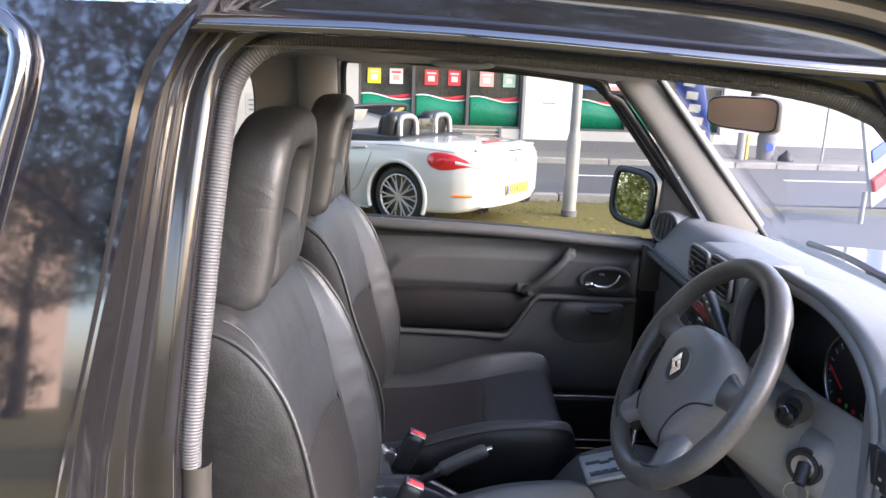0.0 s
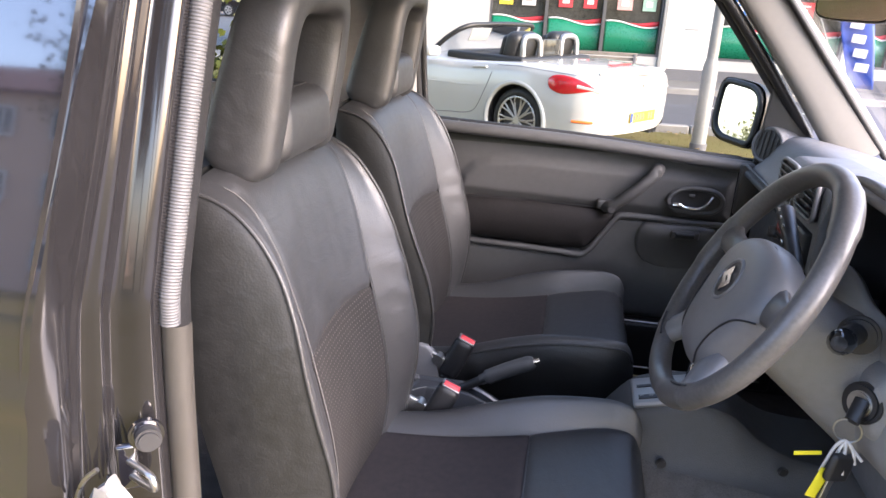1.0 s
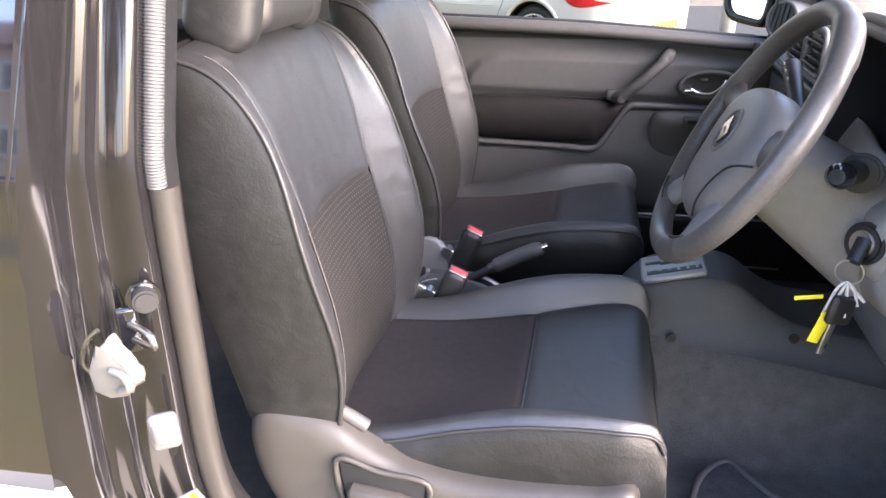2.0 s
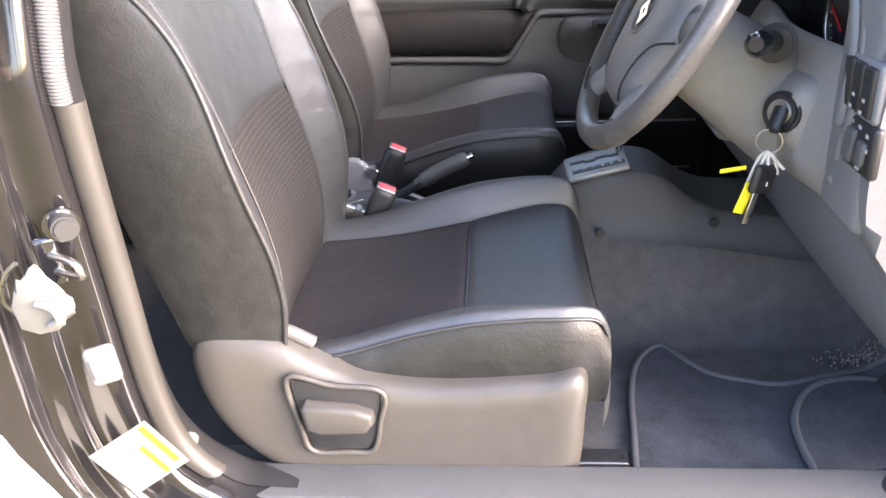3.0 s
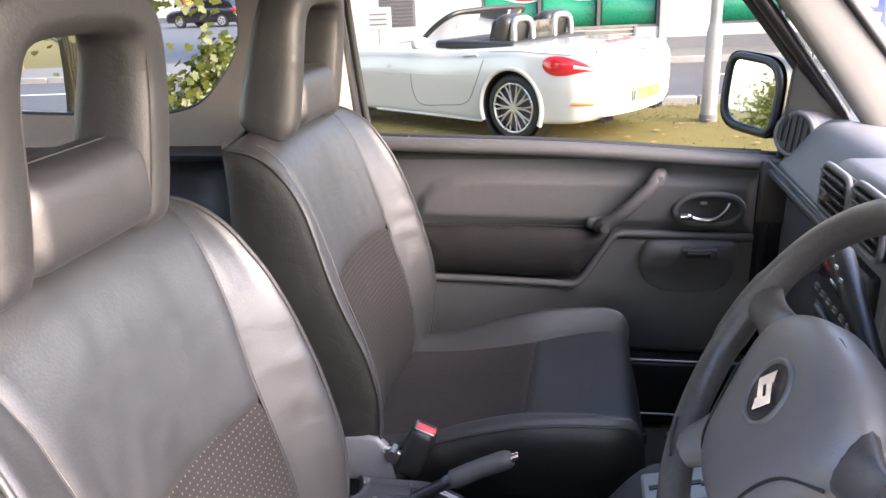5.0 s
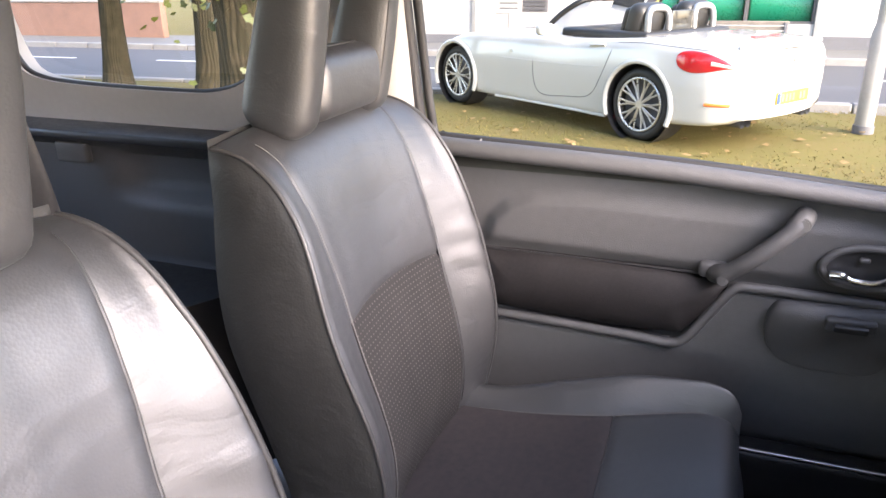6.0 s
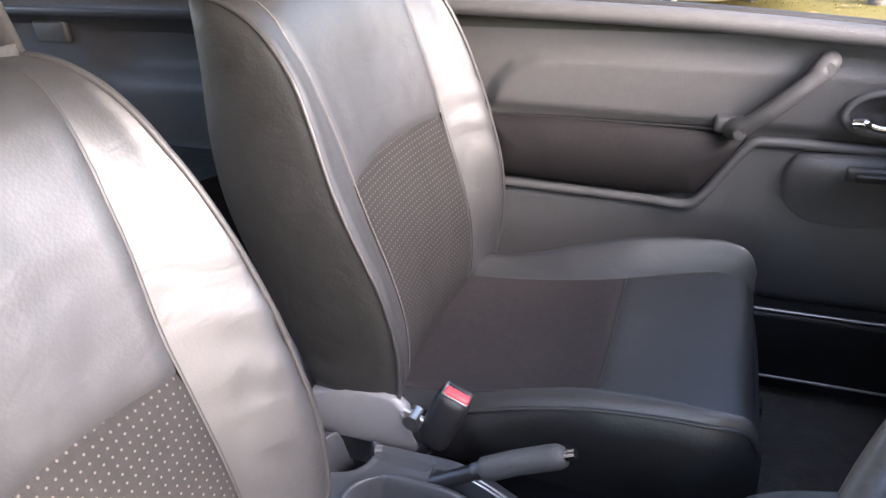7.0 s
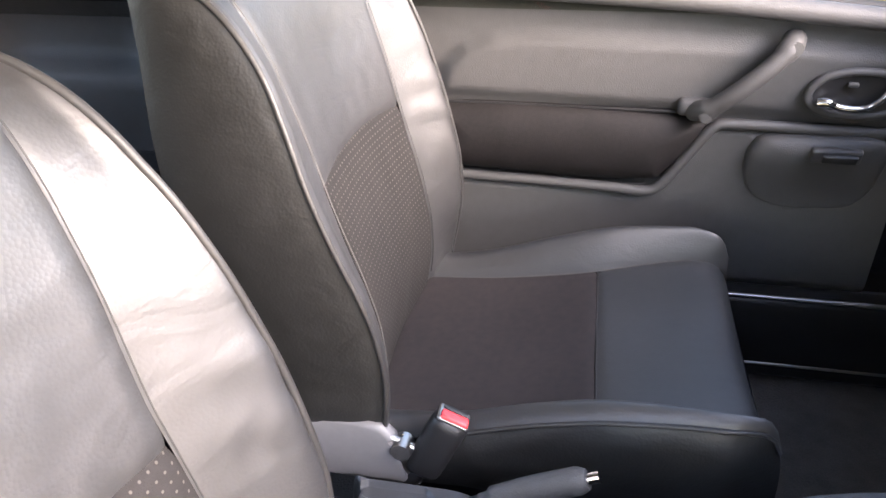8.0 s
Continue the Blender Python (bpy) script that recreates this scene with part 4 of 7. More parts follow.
rbox("far_sill", (0.28, 2.060, 0.585), (1.0, 0.06, 0.17), 0.012, PLASTIC_DARK, car)
prism("roof_side", [(-0.40, 1.648), (-0.10, 1.644), (0.44, 1.608), (0.56, 1.64), (0.56, 1.70), (-0.40, 1.70)], "y", 1.975, 0.03, 0.008, HEADLINER, car)
grab = tube("grab_handle", spline([(-0.02, 1.972, 1.638), (0.0, 1.95, 1.630), (0.06, 1.942, 1.626), (0.12, 1.95, 1.630), (0.14, 1.972, 1.636)], 24), 0.010, HEADLINER, car, "pale grey folding grab handle", n=10)

# the trim and its fittings sit a little outside the seats' line
for ob in door.children_recursive:
    if not ob.name.startswith(("window_", "sill_rail", "mirror_corner", "door_skin", "lower_gap")):
        for q in ob.data.vertices:
            q.co = Vector((0.17, 0.35, 1.46)) + (q.co - Vector((0.17, 0.35, 1.46))) * 1.019

# ---- exterior door mirror ----
mir = thing("door_mirror", (0.60, 2.12, 1.17), "black rectangular door mirror with clear glass", "wing mirror")


MM = Matrix.Translation((0.600, 2.215, 1.256)) @ pose(0, 0, 0, 0, 6.7, 31)


def shell_at(u, v):
    a = 2 * math.pi * u
    k = 1.0 if v < 0.12 else math.cos((v - 0.12) / 0.88 * math.pi / 2) ** 0.6
    return tuple(MM @ Vector((0.085 * v, sq(math.cos(a)) * 0.096 * k, sq(math.sin(a)) * 0.088 * k + 0.014 * math.cos(a))))


grid("mirror_shell", 40, 12, shell_at, PLASTIC_DARK, mir, "black mirror shell", wrap=True)
mg = [(sq(math.cos(a)) * 0.072, sq(math.sin(a)) * 0.069 + 0.014 * math.cos(a)) for a in np.linspace(0, 2 * math.pi, 40, endpoint=False)]
bm = bmesh.new()
bm.faces.new([bm.verts.new(MM @ Vector((-0.002, y, z))) for y, z in mg])
part("mirror_glass", bm, MIRROR, mir, "mirror glass")
tube("mirror_rim", [MM @ Vector((-0.001, y * 1.10, z * 1.10)) for y, z in mg], 0.0095, PLASTIC_DARK, mir, closed=True)
tube("mirror_arm", [(0.735, 2.07, 1.19), (0.675, 2.17, 1.215)], 0.028, PLASTIC_DARK, mir, n=12)

# ---- dashboard ----
dash = thing("dashboard", (0.75, MID, 0.60), "grey grained plastic dashboard with round and square air vents", "dashboard")
PROF = [(0.975, 1.176), (0.93, 1.200), (0.86, 1.222), (0.78, 1.240), (0.725, 1.248), (0.690, 1.247), (0.668, 1.238), (0.650, 1.215), (0.630, 1.180), (0.612, 1.150), (0.606, 1.138), (0.608, 1.126), (0.622, 1.118), (0.640, 1.112),
        (0.648, 1.09), (0.640, 1.00), (0.655, 0.86), (0.74, 0.72), (0.85, 0.66)]
prof = spline(PROF, 70)


def dash_at(u, v):
    x, z = prof[int(round(v * 69))]
    y = 0.785 + u * 1.272
    k = abs((y - MID) / 0.62)
    x += 0.012 * k ** 4 + 0.13 * smooth(0.225, 0.195, abs(y - 1.055)) * smooth(1.262, 1.235, z) * smooth(1.02, 1.07, z) * smooth(0.72, 0.66, x)
    return (x, y, z - 0.018 * k ** 3 * smooth(1.1, 1.2, z))


grid("dash_body", 60, 69, dash_at, DASH, dash, "grained grey dashboard body")
# round end vent
VN = Vector((-0.78, -0.60, 0.16)).normalized()
VQ = Matrix.Translation((0.650, 2.026, 1.203)) @ VN.to_track_quat("Z", "Y").to_matrix().to_4x4()
vent = tube("end_vent", [VQ @ Vector((0, 0, z)) for z in (-0.10, -0.02, 0.0, 0.004)], [0.049, 0.049, 0.047, 0.043], DASH, dash, "round end air vent", n=28)
tube("vent_ring", [VQ @ Vector((0.042 * math.cos(a), 0.042 * math.sin(a), 0.004)) for a in np.linspace(0, 2 * math.pi, 32, endpoint=False)], 0.005, DASH, vent, closed=True)
disc("vent_core", tuple(VQ @ Vector((0, 0, 0.0045))), VN, 0.040, 0.003, PLASTIC_DARK, vent)
for k in range(-2, 3):
    bm = bmesh.new()
    bmesh.ops.create_cube(bm, size=1.0)
    bmesh.ops.scale(bm, vec=(0.0035, 0.072 - 0.009 * k * k, 0.008), verts=bm.verts)
    bmesh.ops.transform(bm, matrix=VQ @ Matrix.Translation((0.014 * k, 0, 0.0045)), verts=bm.verts)
    part("slat", bm, PLASTIC_DARK, vent)
tube("fascia_groove", [(0.6085, 1.62 + 0.041 * k, 1.146) for k in range(11)], 0.0035, PLASTIC_DARK, dash, n=6)
rbox("glove_lid", (0.616, 1.82, 1.128), (0.026, 0.40, 0.014), 0.005, PLASTIC, dash, "glovebox shelf edge")
rbox("fascia_badge", (0.6255, 1.70, 1.172), (0.003, 0.020, 0.005), 0.001, PLASTIC_DARK, dash, seg=1, turn=(0, 30, 0))
prism("glovebox", [(1.60, 0.88), (1.98, 0.88), (1.98, 1.09), (1.60, 1.09)], "x", 0.632, 0.03, 0.008, PLASTIC, dash, "dark glovebox lid")
rbox("end_cap", (0.625, 2.040, 1.08), (0.06, 0.02, 0.14), 0.008, PLASTIC, dash)
# centre vents and radio
stack = prism("console_fascia", [(1.285, 0.90), (1.300, 1.250), (1.325, 1.275), (1.545, 1.268), (1.572, 1.245), (1.550, 0.90)], "x", 0.572, 0.13, 0.022, DASH, dash, "grey centre stack", seg=4)
for y, zc in ((1.375, 1.232), (1.497, 1.226)):
    cell = rbox("centre_vent", (0.570, y, zc), (0.012, 0.100, 0.072), 0.012, PLASTIC_DARK, dash, "black square air vent")
    ring = [(0.563, y + 0.052 * sq(math.cos(a), 0.35), zc + 0.037 * sq(math.sin(a), 0.35)) for a in np.linspace(0, 2 * math.pi, 40, endpoint=False)]
    tube("vent_bezel", ring, 0.0045, DASH, cell, "grey vent bezel", closed=True, n=8)
    for k in range(5):
        rbox("slat", (0.562, y, zc - 0.025 + 0.0125 * k), (0.016, 0.092, 0.0035), 0.001, PLASTIC, cell, seg=1, turn=(0, 28, 0))
    rbox("vent_tab", (0.553, y, zc), (0.010, 0.013, 0.012), 0.003, PLASTIC, cell)
radio = rbox("radio", (0.568, 1.425, 1.125), (0.02, 0.185, 0.100), 0.006, PLASTIC_DARK, dash, "black car radio with a red display")
rbox("radio_display", (0.557, 1.435, 1.148), (0.004, 0.095, 0.024), 0.001, LCD, radio, seg=1)
rbox("cassette_flap", (0.557, 1.435, 1.122), (0.004, 0.120, 0.012), 0.002, GLASS_DARK, radio, seg=1)
for k in range(6):
    rbox("radio_button", (0.557, 1.360 + 0.026 * k, 1.096), (0.006, 0.021, 0.011), 0.002, PLASTIC, radio, seg=1)
    rbox("button_mark", (0.5535, 1.360 + 0.026 * k, 1.096), (0.001, 0.010, 0.002), 0, PRINT_LIGHT, radio, seg=1)
for k in range(3):
    rbox("radio_button", (0.557, 1.360, 1.120 + 0.017 * k), (0.006, 0.018, 0.010), 0.002, PLASTIC_LIGHT, radio, seg=1)
disc("volume_knob", (0.552, 1.500, 1.126), (1, 0, 0), 0.011, 0.016, PLASTIC, radio, bevel=0.002)
heater = rbox("heater_panel", (0.570, 1.425, 1.020), (0.02, 0.185, 0.085), 0.006, PLASTIC_DARK, dash, "black heater panel")
for k in range(3):
    knob = disc("heater_knob", (0.553, 1.360 + 0.065 * k, 1.02), (1, 0, 0), 0.022, 0.024, PLASTIC, heater, bevel=0.003)
    rbox("knob_mark", (0.540, 1.360 + 0.065 * k, 1.032), (0.002, 0.003, 0.012), 0, PRINT_LIGHT, heater, seg=1)
# instrument hood and cluster
HY, HZ = 1.055, 1.10


def hood(u, v):
    a = math.pi * (1.06 - 1.12 * u)
    x = 0.545 + 0.30 * v
    sx = 0.232 - 0.02 * v
    sz = 0.212 - 0.07 * v
    return (x + 0.02 * (1 - abs(math.cos(a))) * -1 + 0.02, HY + sx * math.copysign(abs(math.cos(a)) ** 0.75, math.cos(a)), HZ + sz * max(0.0, math.sin(a)) ** 0.72 + 0.01 * min(0, math.sin(a)))


grid("cluster_hood", 48, 16, hood, DASH, dash, "arched grey instrument hood", solid=0.012)


def hood_in(u, v):
    x, y, z = hood(u, 0.02 + v * 0.5)
    return (x + 0.002, HY + (y - HY) * (0.93 - 0.06 * v), HZ + (z - HZ) * (0.93 - 0.05 * v))


grid("hood_lining", 48, 10, hood_in, PLASTIC_DARK, dash, "black hood lining")
tube("hood_lip", [tuple(np.array(hood(u, 0.0)) * 0.5 + np.array(hood_in(u, 0.0)) * 0.5) for u in np.linspace(0, 1, 60)], 0.009, DASH, dash, n=10)
prism("cluster_face", [(0.86, 1.06), (0.86, 1.20), (0.92, 1.27), (1.19, 1.27), (1.25, 1.20), (1.25, 1.06)], "x", 0.665, 0.02, 0.004, PLASTIC_DARK, dash, "black instrument face")
for y, r in ((1.056, 0.070),):
    g = disc("dial", (0.660, y, 1.158), (1, 0, 0), r, 0.006, PLASTIC_DARK, dash, "black dial with pale ticks", n=32)
    tube("dial_ring", [(0.655, y + r * math.cos(a), 1.158 + r * math.sin(a)) for a in np.linspace(0, 2 * math.pi, 40, endpoint=False)], 0.004, STEEL, g, closed=True)
    for k in range(15):
        a = radians(-130 + k * 260 / 14)
        rbox("dial_tick", (0.6555, y - 0.82 * r * math.sin(a), 1.158 + 0.82 * r * math.cos(a)), (0.001, 0.0022, 0.009), 0, PRINT_LIGHT, g, seg=1, turn=(math.degrees(a), 0, 0))
    rbox("needle", (0.655, y + 0.55 * r, 1.164 - 0.2 * r), (0.002, 0.7 * r, 0.0022), 0, DIAL, g, seg=1, turn=(30, 0, 0))
    for k, mt in enumerate((DIAL, DIAL_GREEN, DIAL)):
        disc("warning_lamp", (0.656, y - 0.020 + 0.020 * k, 1.158 - 0.58 * r), (1, 0, 0), 0.0034, 0.002, mt, g, n=12)
# knee panel and right-hand switches
KN = [(0.600, 1.150), (0.578, 1.10), (0.566, 1.04), (0.574, 0.990), (0.612, 0.955), (0.72, 0.925)]
kn = spline(KN, 30)
grid("knee_panel", 30, 29, lambda u, v: (kn[int(round(v * 29))][0] + 0.02 * (1 - smooth(0, 0.12, u)) + 0.012 * math.sin(u * 9), 0.790 + u * 0.53, kn[int(round(v * 29))][1]), PLASTIC_MID, dash, "dark grey lower dash panel", solid=0.01)
rbox("switch_panel", (0.604, 0.828, 1.112), (0.066, 0.100, 0.270), 0.016, DASH, dash, "grey outer dash panel", seg=4, turn=(0, -4, 0))
bank = rbox("switch_bank", (0.572, 0.806, 1.145), (0.014, 0.080, 0.064), 0.005, DASH, dash, "switch panel with three rockers", turn=(0, -4, 0))
for k in range(3):
    sw = rbox("rocker_switch", (0.5645, 0.829 - 0.0235 * k, 1.145), (0.008, 0.0215, 0.052), 0.003, PLASTIC_DARK, bank, turn=(0, -4, 0))
    if k:
        for dz in (0.004, 0.016):
            rbox("rocker_mark", (0.5600 - 0.07 * dz, 0.829 - 0.0235 * k, 1.141 - dz), (0.001, 0.005, 0.0035), 0, PRINT_LIGHT, sw, seg=1, turn=(0, -4, 0))
lev = rbox("adjuster_panel", (0.576, 0.792, 1.084), (0.012, 0.066, 0.058), 0.005, PLASTIC_DARK, dash, "black adjuster panel with pale symbols", turn=(0, -4, 0))
rbox("adjuster_wheel", (0.569, 0.806, 1.082), (0.008, 0.022, 0.038), 0.004, PLASTIC, lev)
rbox("adjuster_wheel", (0.569, 0.779, 1.080), (0.008, 0.018, 0.028), 0.004, PLASTIC, lev)
for dy, dz, w in ((0.020, 0.022, 0.010), (0.0, 0.021, 0.007), (-0.018, 0.017, 0.006), (-0.022, 0.002, 0.004), (-0.012, -0.020, 0.007)):
    rbox("adjuster_mark", (0.5692, 0.792 + dy, 1.084 + dz), (0.002, w, 0.004), 0, PRINT_LIGHT, lev, seg=1)
rbox("panel_edge", (0.574, 0.831, 1.082), (0.012, 0.010, 0.062), 0.003, DASH, lev)
prism("door_side_panel", spline([(0.580, 1.22), (0.574, 1.14), (0.578, 1.05), (0.592, 0.985), (0.632, 0.925), (0.660, 0.862), (0.690, 0.812), (0.740, 0.790), (0.86, 0.79), (0.88, 0.92), (0.86, 1.20), (0.70, 1.24)], 60, True), "y", 0.764, 0.040, 0.014, DASH, dash, "rounded grey dash end panel", seg=4)

# ---- steering column, wheel and keys ----
WC = Vector((0.412, 1.070, 1.167))
TILT_W = radians(29.5)
AX = Vector((-math.cos(TILT_W), 0, math.sin(TILT_W)))           # towards the driver
UPW = Vector((math.sin(TILT_W), 0, math.cos(TILT_W)))
LEFT = Vector((0, 1, 0))


def on_wheel(a, b, c):
    return WC + LEFT * a + UPW * b + AX * c


column = thing("steering_column", (0.52, 1.06, 1.0), "dark grey steering column cover with stalks and ignition lock", "steering column")


def cover_at(u, v):
    a = 2 * math.pi * u
    sq = lambda w: math.copysign(abs(w) ** 0.7, w)
    wy = lerp(v, [0, 0.1, 1], [0.050, 0.062, 0.090])
    wz = lerp(v, [0, 0.1, 1], [0.050, 0.062, 0.085])
    c = on_wheel(0, -0.012 - 0.012 * v, -0.035 - 0.21 * v)
    return tuple(c + LEFT * (sq(math.cos(a)) * wy) + UPW * (sq(math.sin(a)) * wz))


grid("column_cover", 36, 16, cover_at, PLASTIC_MID, column, "dark grey column cover", wrap=True)
boss = rbox("lock_housing", (0.600, 0.985, 1.060), (0.09, 0.10, 0.10), 0.03, PLASTIC_MID, column, seg=4)
st = tube("stalk", [(0.560, 1.02, 1.142), (0.520, 0.965, 1.152), (0.498, 0.928, 1.160)], [0.014, 0.014, 0.016], PLASTIC_DARK, column, "short black stalk with a glossy end", n=14)
tube("stalk_tip", [(0.500, 0.930, 1.160), (0.491, 0.914, 1.164), (0.486, 0.905, 1.166)], [0.0155, 0.0155, 0.009], GLASS_DARK, st, n=14)
disc("stalk_collar", (0.538, 0.985, 1.147), (0.55, 1, -0.15), 0.025, 0.014, PLASTIC_DARK, st, bevel=0.004)
w2 = tube("wiper_stalk", [(0.50, 1.14, 1.165), (0.505, 1.22, 1.195), (0.508, 1.285, 1.222)], [0.011, 0.012, 0.014], PLASTIC_DARK, column, "black wiper stalk with pale marks", n=12)
for k in range(3):
    rbox("stalk_mark", (0.494, 1.235 + 0.018 * k, 1.212 + 0.008 * k), (0.002, 0.007, 0.004), 0, PRINT_LIGHT, w2, seg=1)
lock = disc("ignition_lock", (0.560, 0.966, 1.063), (-0.80, -0.55, 0.15), 0.027, 0.030, PLASTIC_DARK, column, "ignition lock with a steel face", bevel=0.004)
disc("lock_face", (0.548, 0.957, 1.065), (-0.80, -0.55, 0.15), 0.017, 0.006, STEEL, lock, bevel=0.002)

wheel = thing("steering_wheel", tuple(WC), "worn black leather steering wheel with a three-spoke grey hub", "steering wheel")
RIM = [on_wheel(0.182 * math.cos(a), 0.182 * math.sin(a), 0.0) for a in np.linspace(0, 2 * math.pi, 96, endpoint=False)]
RIMMAT = material("worn_rim_leather", (0.082, 0.078, 0.073), 0.35, vary=0.3, scale=14, bump=0.035, bump_scale=420, cells=True, rough_vary=0.05)
rim = tube("rim", RIM, [0.0165 + 0.0018 * (math.cos(3 * a) > 0.8) for a in np.linspace(0, 2 * math.pi, 96, endpoint=False)], RIMMAT, wheel, "leather rim, worn shiny", n=16, closed=True)
for deg in (-128, -52):
    a = radians(deg)
    tube("rim_seam", [RIM[0] * 0 + on_wheel(math.cos(a) * (0.182 + 0.0178 * math.cos(b)), math.sin(a) * (0.182 + 0.0178 * math.cos(b)), 0.0178 * math.sin(b)) for b in np.linspace(0, 2 * math.pi, 20, endpoint=False)], 0.0007, THREAD, rim, closed=True, n=5)
for k in range(22):
    a = radians(168 + k * 2.0)
    tube("stitch", [on_wheel(math.cos(a) * 0.1655, math.sin(a) * 0.1655, 0.004), on_wheel(math.cos(a + 0.02) * 0.1653, math.sin(a + 0.02) * 0.1653, -0.003)], 0.0012, THREAD, rim, n=5)


HALF = [(0.0, 0.068), (0.050, 0.064), (0.088, 0.050), (0.112, 0.026), (0.116, 0.0), (0.106, -0.032), (0.094, -0.064), (0.080, -0.098), (0.055, -0.122), (0.028, -0.130), (0.0, -0.131)]
hub_run = spline(HALF + [(-a, b) for a, b in HALF[-2:0:-1]], 64, True)


def hub_at(u, v):
    p = hub_run[int(round(u * 64)) % 64] - np.array((0, -0.01))
    k = math.cos(v * math.pi / 2) ** 0.42 if v < 1 else 0.0
    q = p * k + np.array((0, -0.01))
    return tuple(on_wheel(q[0], q[1], -0.030 + 0.052 * math.sin(v * math.pi / 2) ** 0.62))


HUB = material("hub_plastic", (0.142, 0.138, 0.134), 0.40, vary=0.1, scale=6, bump=0.15, bump_scale=600)
hub = grid("hub_pad", 64, 20, hub_at, HUB, wheel, "grey airbag cover", wrap=True)
tube("hub_skirt", [on_wheel(0, 0, 0.0), on_wheel(0, 0, -0.06)], [0.066, 0.056], PLASTIC_DARK, wheel, n=28)
SPOKE = material("spoke_garnish", (0.15, 0.148, 0.146), 0.34, vary=0.1, scale=6, bump=0.08, bump_scale=600)
for s in (1, -1):
    tube("spoke", spline([on_wheel(s * 0.085, 0.014, -0.010), on_wheel(s * 0.125, 0.016, -0.006), on_wheel(s * 0.178, 0.022, 0.0)], 12), [0.030, 0.029, 0.027, 0.025, 0.023, 0.022, 0.021, 0.021, 0.022, 0.024, 0.027, 0.031], RIMMAT, wheel, "leather-covered side spoke", n=14, flat=(0.5, tuple(AX)))
    tube("lower_spoke", spline([on_wheel(s * 0.074, -0.088, -0.014), on_wheel(s * 0.090, -0.125, -0.006), on_wheel(s * 0.106, -0.152, 0.0)], 12), [0.030] * 5 + [0.029, 0.028, 0.027, 0.027, 0.028, 0.030, 0.033], SPOKE, wheel, "smooth grey lower spoke", n=14, flat=(0.48, tuple(AX)))
    tube("spoke_joint", spline([on_wheel(s * 0.078, -0.150, 0.016), on_wheel(s * 0.098, -0.142, 0.017), on_wheel(s * 0.122, -0.128, 0.016)], 12), 0.0018, PLASTIC_DARK, wheel, n=5)
    tube("pad_joint", spline([on_wheel(s * 0.112, -0.012, 0.000), on_wheel(s * 0.088, -0.030, 0.0150), on_wheel(s * 0.070, -0.062, 0.0175), on_wheel(s * 0.062, -0.096, 0.0135), on_wheel(s * 0.060, -0.116, 0.004)], 24), 0.0015, PLASTIC_DARK, hub, n=5)
tube("chin_joint", [on_wheel(0.058 * math.cos(a), -0.098 + 0.012 * math.sin(a), 0.0148 - 0.003 * abs(math.cos(a))) for a in np.linspace(0.15, math.pi - 0.15, 20)], 0.0013, PLASTIC_DARK, hub, n=5)
badge = tube("badge_ring", [on_wheel(0.031 * math.cos(a), -0.006 + 0.031 * math.sin(a), 0.0215) for a in np.linspace(0, 2 * math.pi, 32, endpoint=False)], 0.003, HUB, wheel, closed=True)
disc("badge_disc", tuple(on_wheel(0, -0.006, 0.0205)), AX, 0.028, 0.003, PLASTIC_DARK, badge, n=28)
bm = bmesh.new()
for sg in (1, -1):
    pts = [(-0.017 * sg, 0.000 * sg), (-0.004 * sg, 0.017 * sg), (0.003 * sg, 0.010 * sg), (-0.006 * sg, 0.001 * sg), (0.004 * sg, -0.004 * sg), (-0.001 * sg, -0.009 * sg)]
    lo = [bm.verts.new(on_wheel(-a * 1.2, -0.006 + b * 1.2, 0.0218)) for a, b in pts]
    hi = [bm.verts.new(on_wheel(-a * 1.2, -0.006 + b * 1.2, 0.0250)) for a, b in pts]
    bm.faces.new(hi)
    for i in range(6):
        bm.faces.new((lo[i], lo[(i + 1) % 6], hi[(i + 1) % 6], hi[i]))
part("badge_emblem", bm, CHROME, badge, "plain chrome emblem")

keys = thing("key_bunch", (0.53, 0.945, 1.0), "car key on a ring with cord and yellow tag", "keys")
IG = Vector((0.544, 0.953, 1.064))
tube("ignition_key", [IG + Vector((0.004, 0, 0.008)), IG + Vector((-0.006, -0.010, -0.018))], 0.010, PLASTIC_DARK, keys, "black key head in the lock", n=12, flat=(0.4, (0.8, 0.55, 0)))
RC = IG + Vector((-0.006, -0.006, -0.034))
tube("key_ring", [RC + Vector((0.016 * math.cos(a) * 0.9, 0.016 * math.cos(a) * -0.4, 0.016 * math.sin(a))) for a in np.linspace(0, 2 * math.pi, 28, endpoint=False)], 0.0013, STEEL, keys, "steel split ring", n=6, closed=True)
for k, (dx, dz) in enumerate(((-0.020, -0.050), (-0.010, -0.030), (0.016, -0.030), (0.022, -0.022), (0.002, -0.044))):
    tube("cord", spline([RC + Vector((0, 0, -0.014)), RC + Vector((dx * 0.55, -0.004, -0.022 - 0.004 * (k % 2))), RC + Vector((dx, -0.003 * k, -0.014 + dz))], 14), 0.0022, CORD, keys, "cream cord", n=6)
rbox("key_fob", tuple(RC + Vector((-0.002, -0.008, -0.050))), (0.036, 0.012, 0.040), 0.010, PLASTIC_DARK, keys, "black key fob", turn=(0, 12, 25), seg=4)
rbox("key_blade", tuple(RC + Vector((-0.012, -0.010, -0.088))), (0.010, 0.003, 0.052), 0.001, STEEL, keys, "brass-coloured key blade", turn=(0, 14, 25))
rbox("key_tag", tuple(RC + Vector((-0.021, -0.006, -0.078))), (0.015, 0.002, 0.046), 0.001, YELLOW, keys, "yellow paper tag", turn=(0, 16, 10))
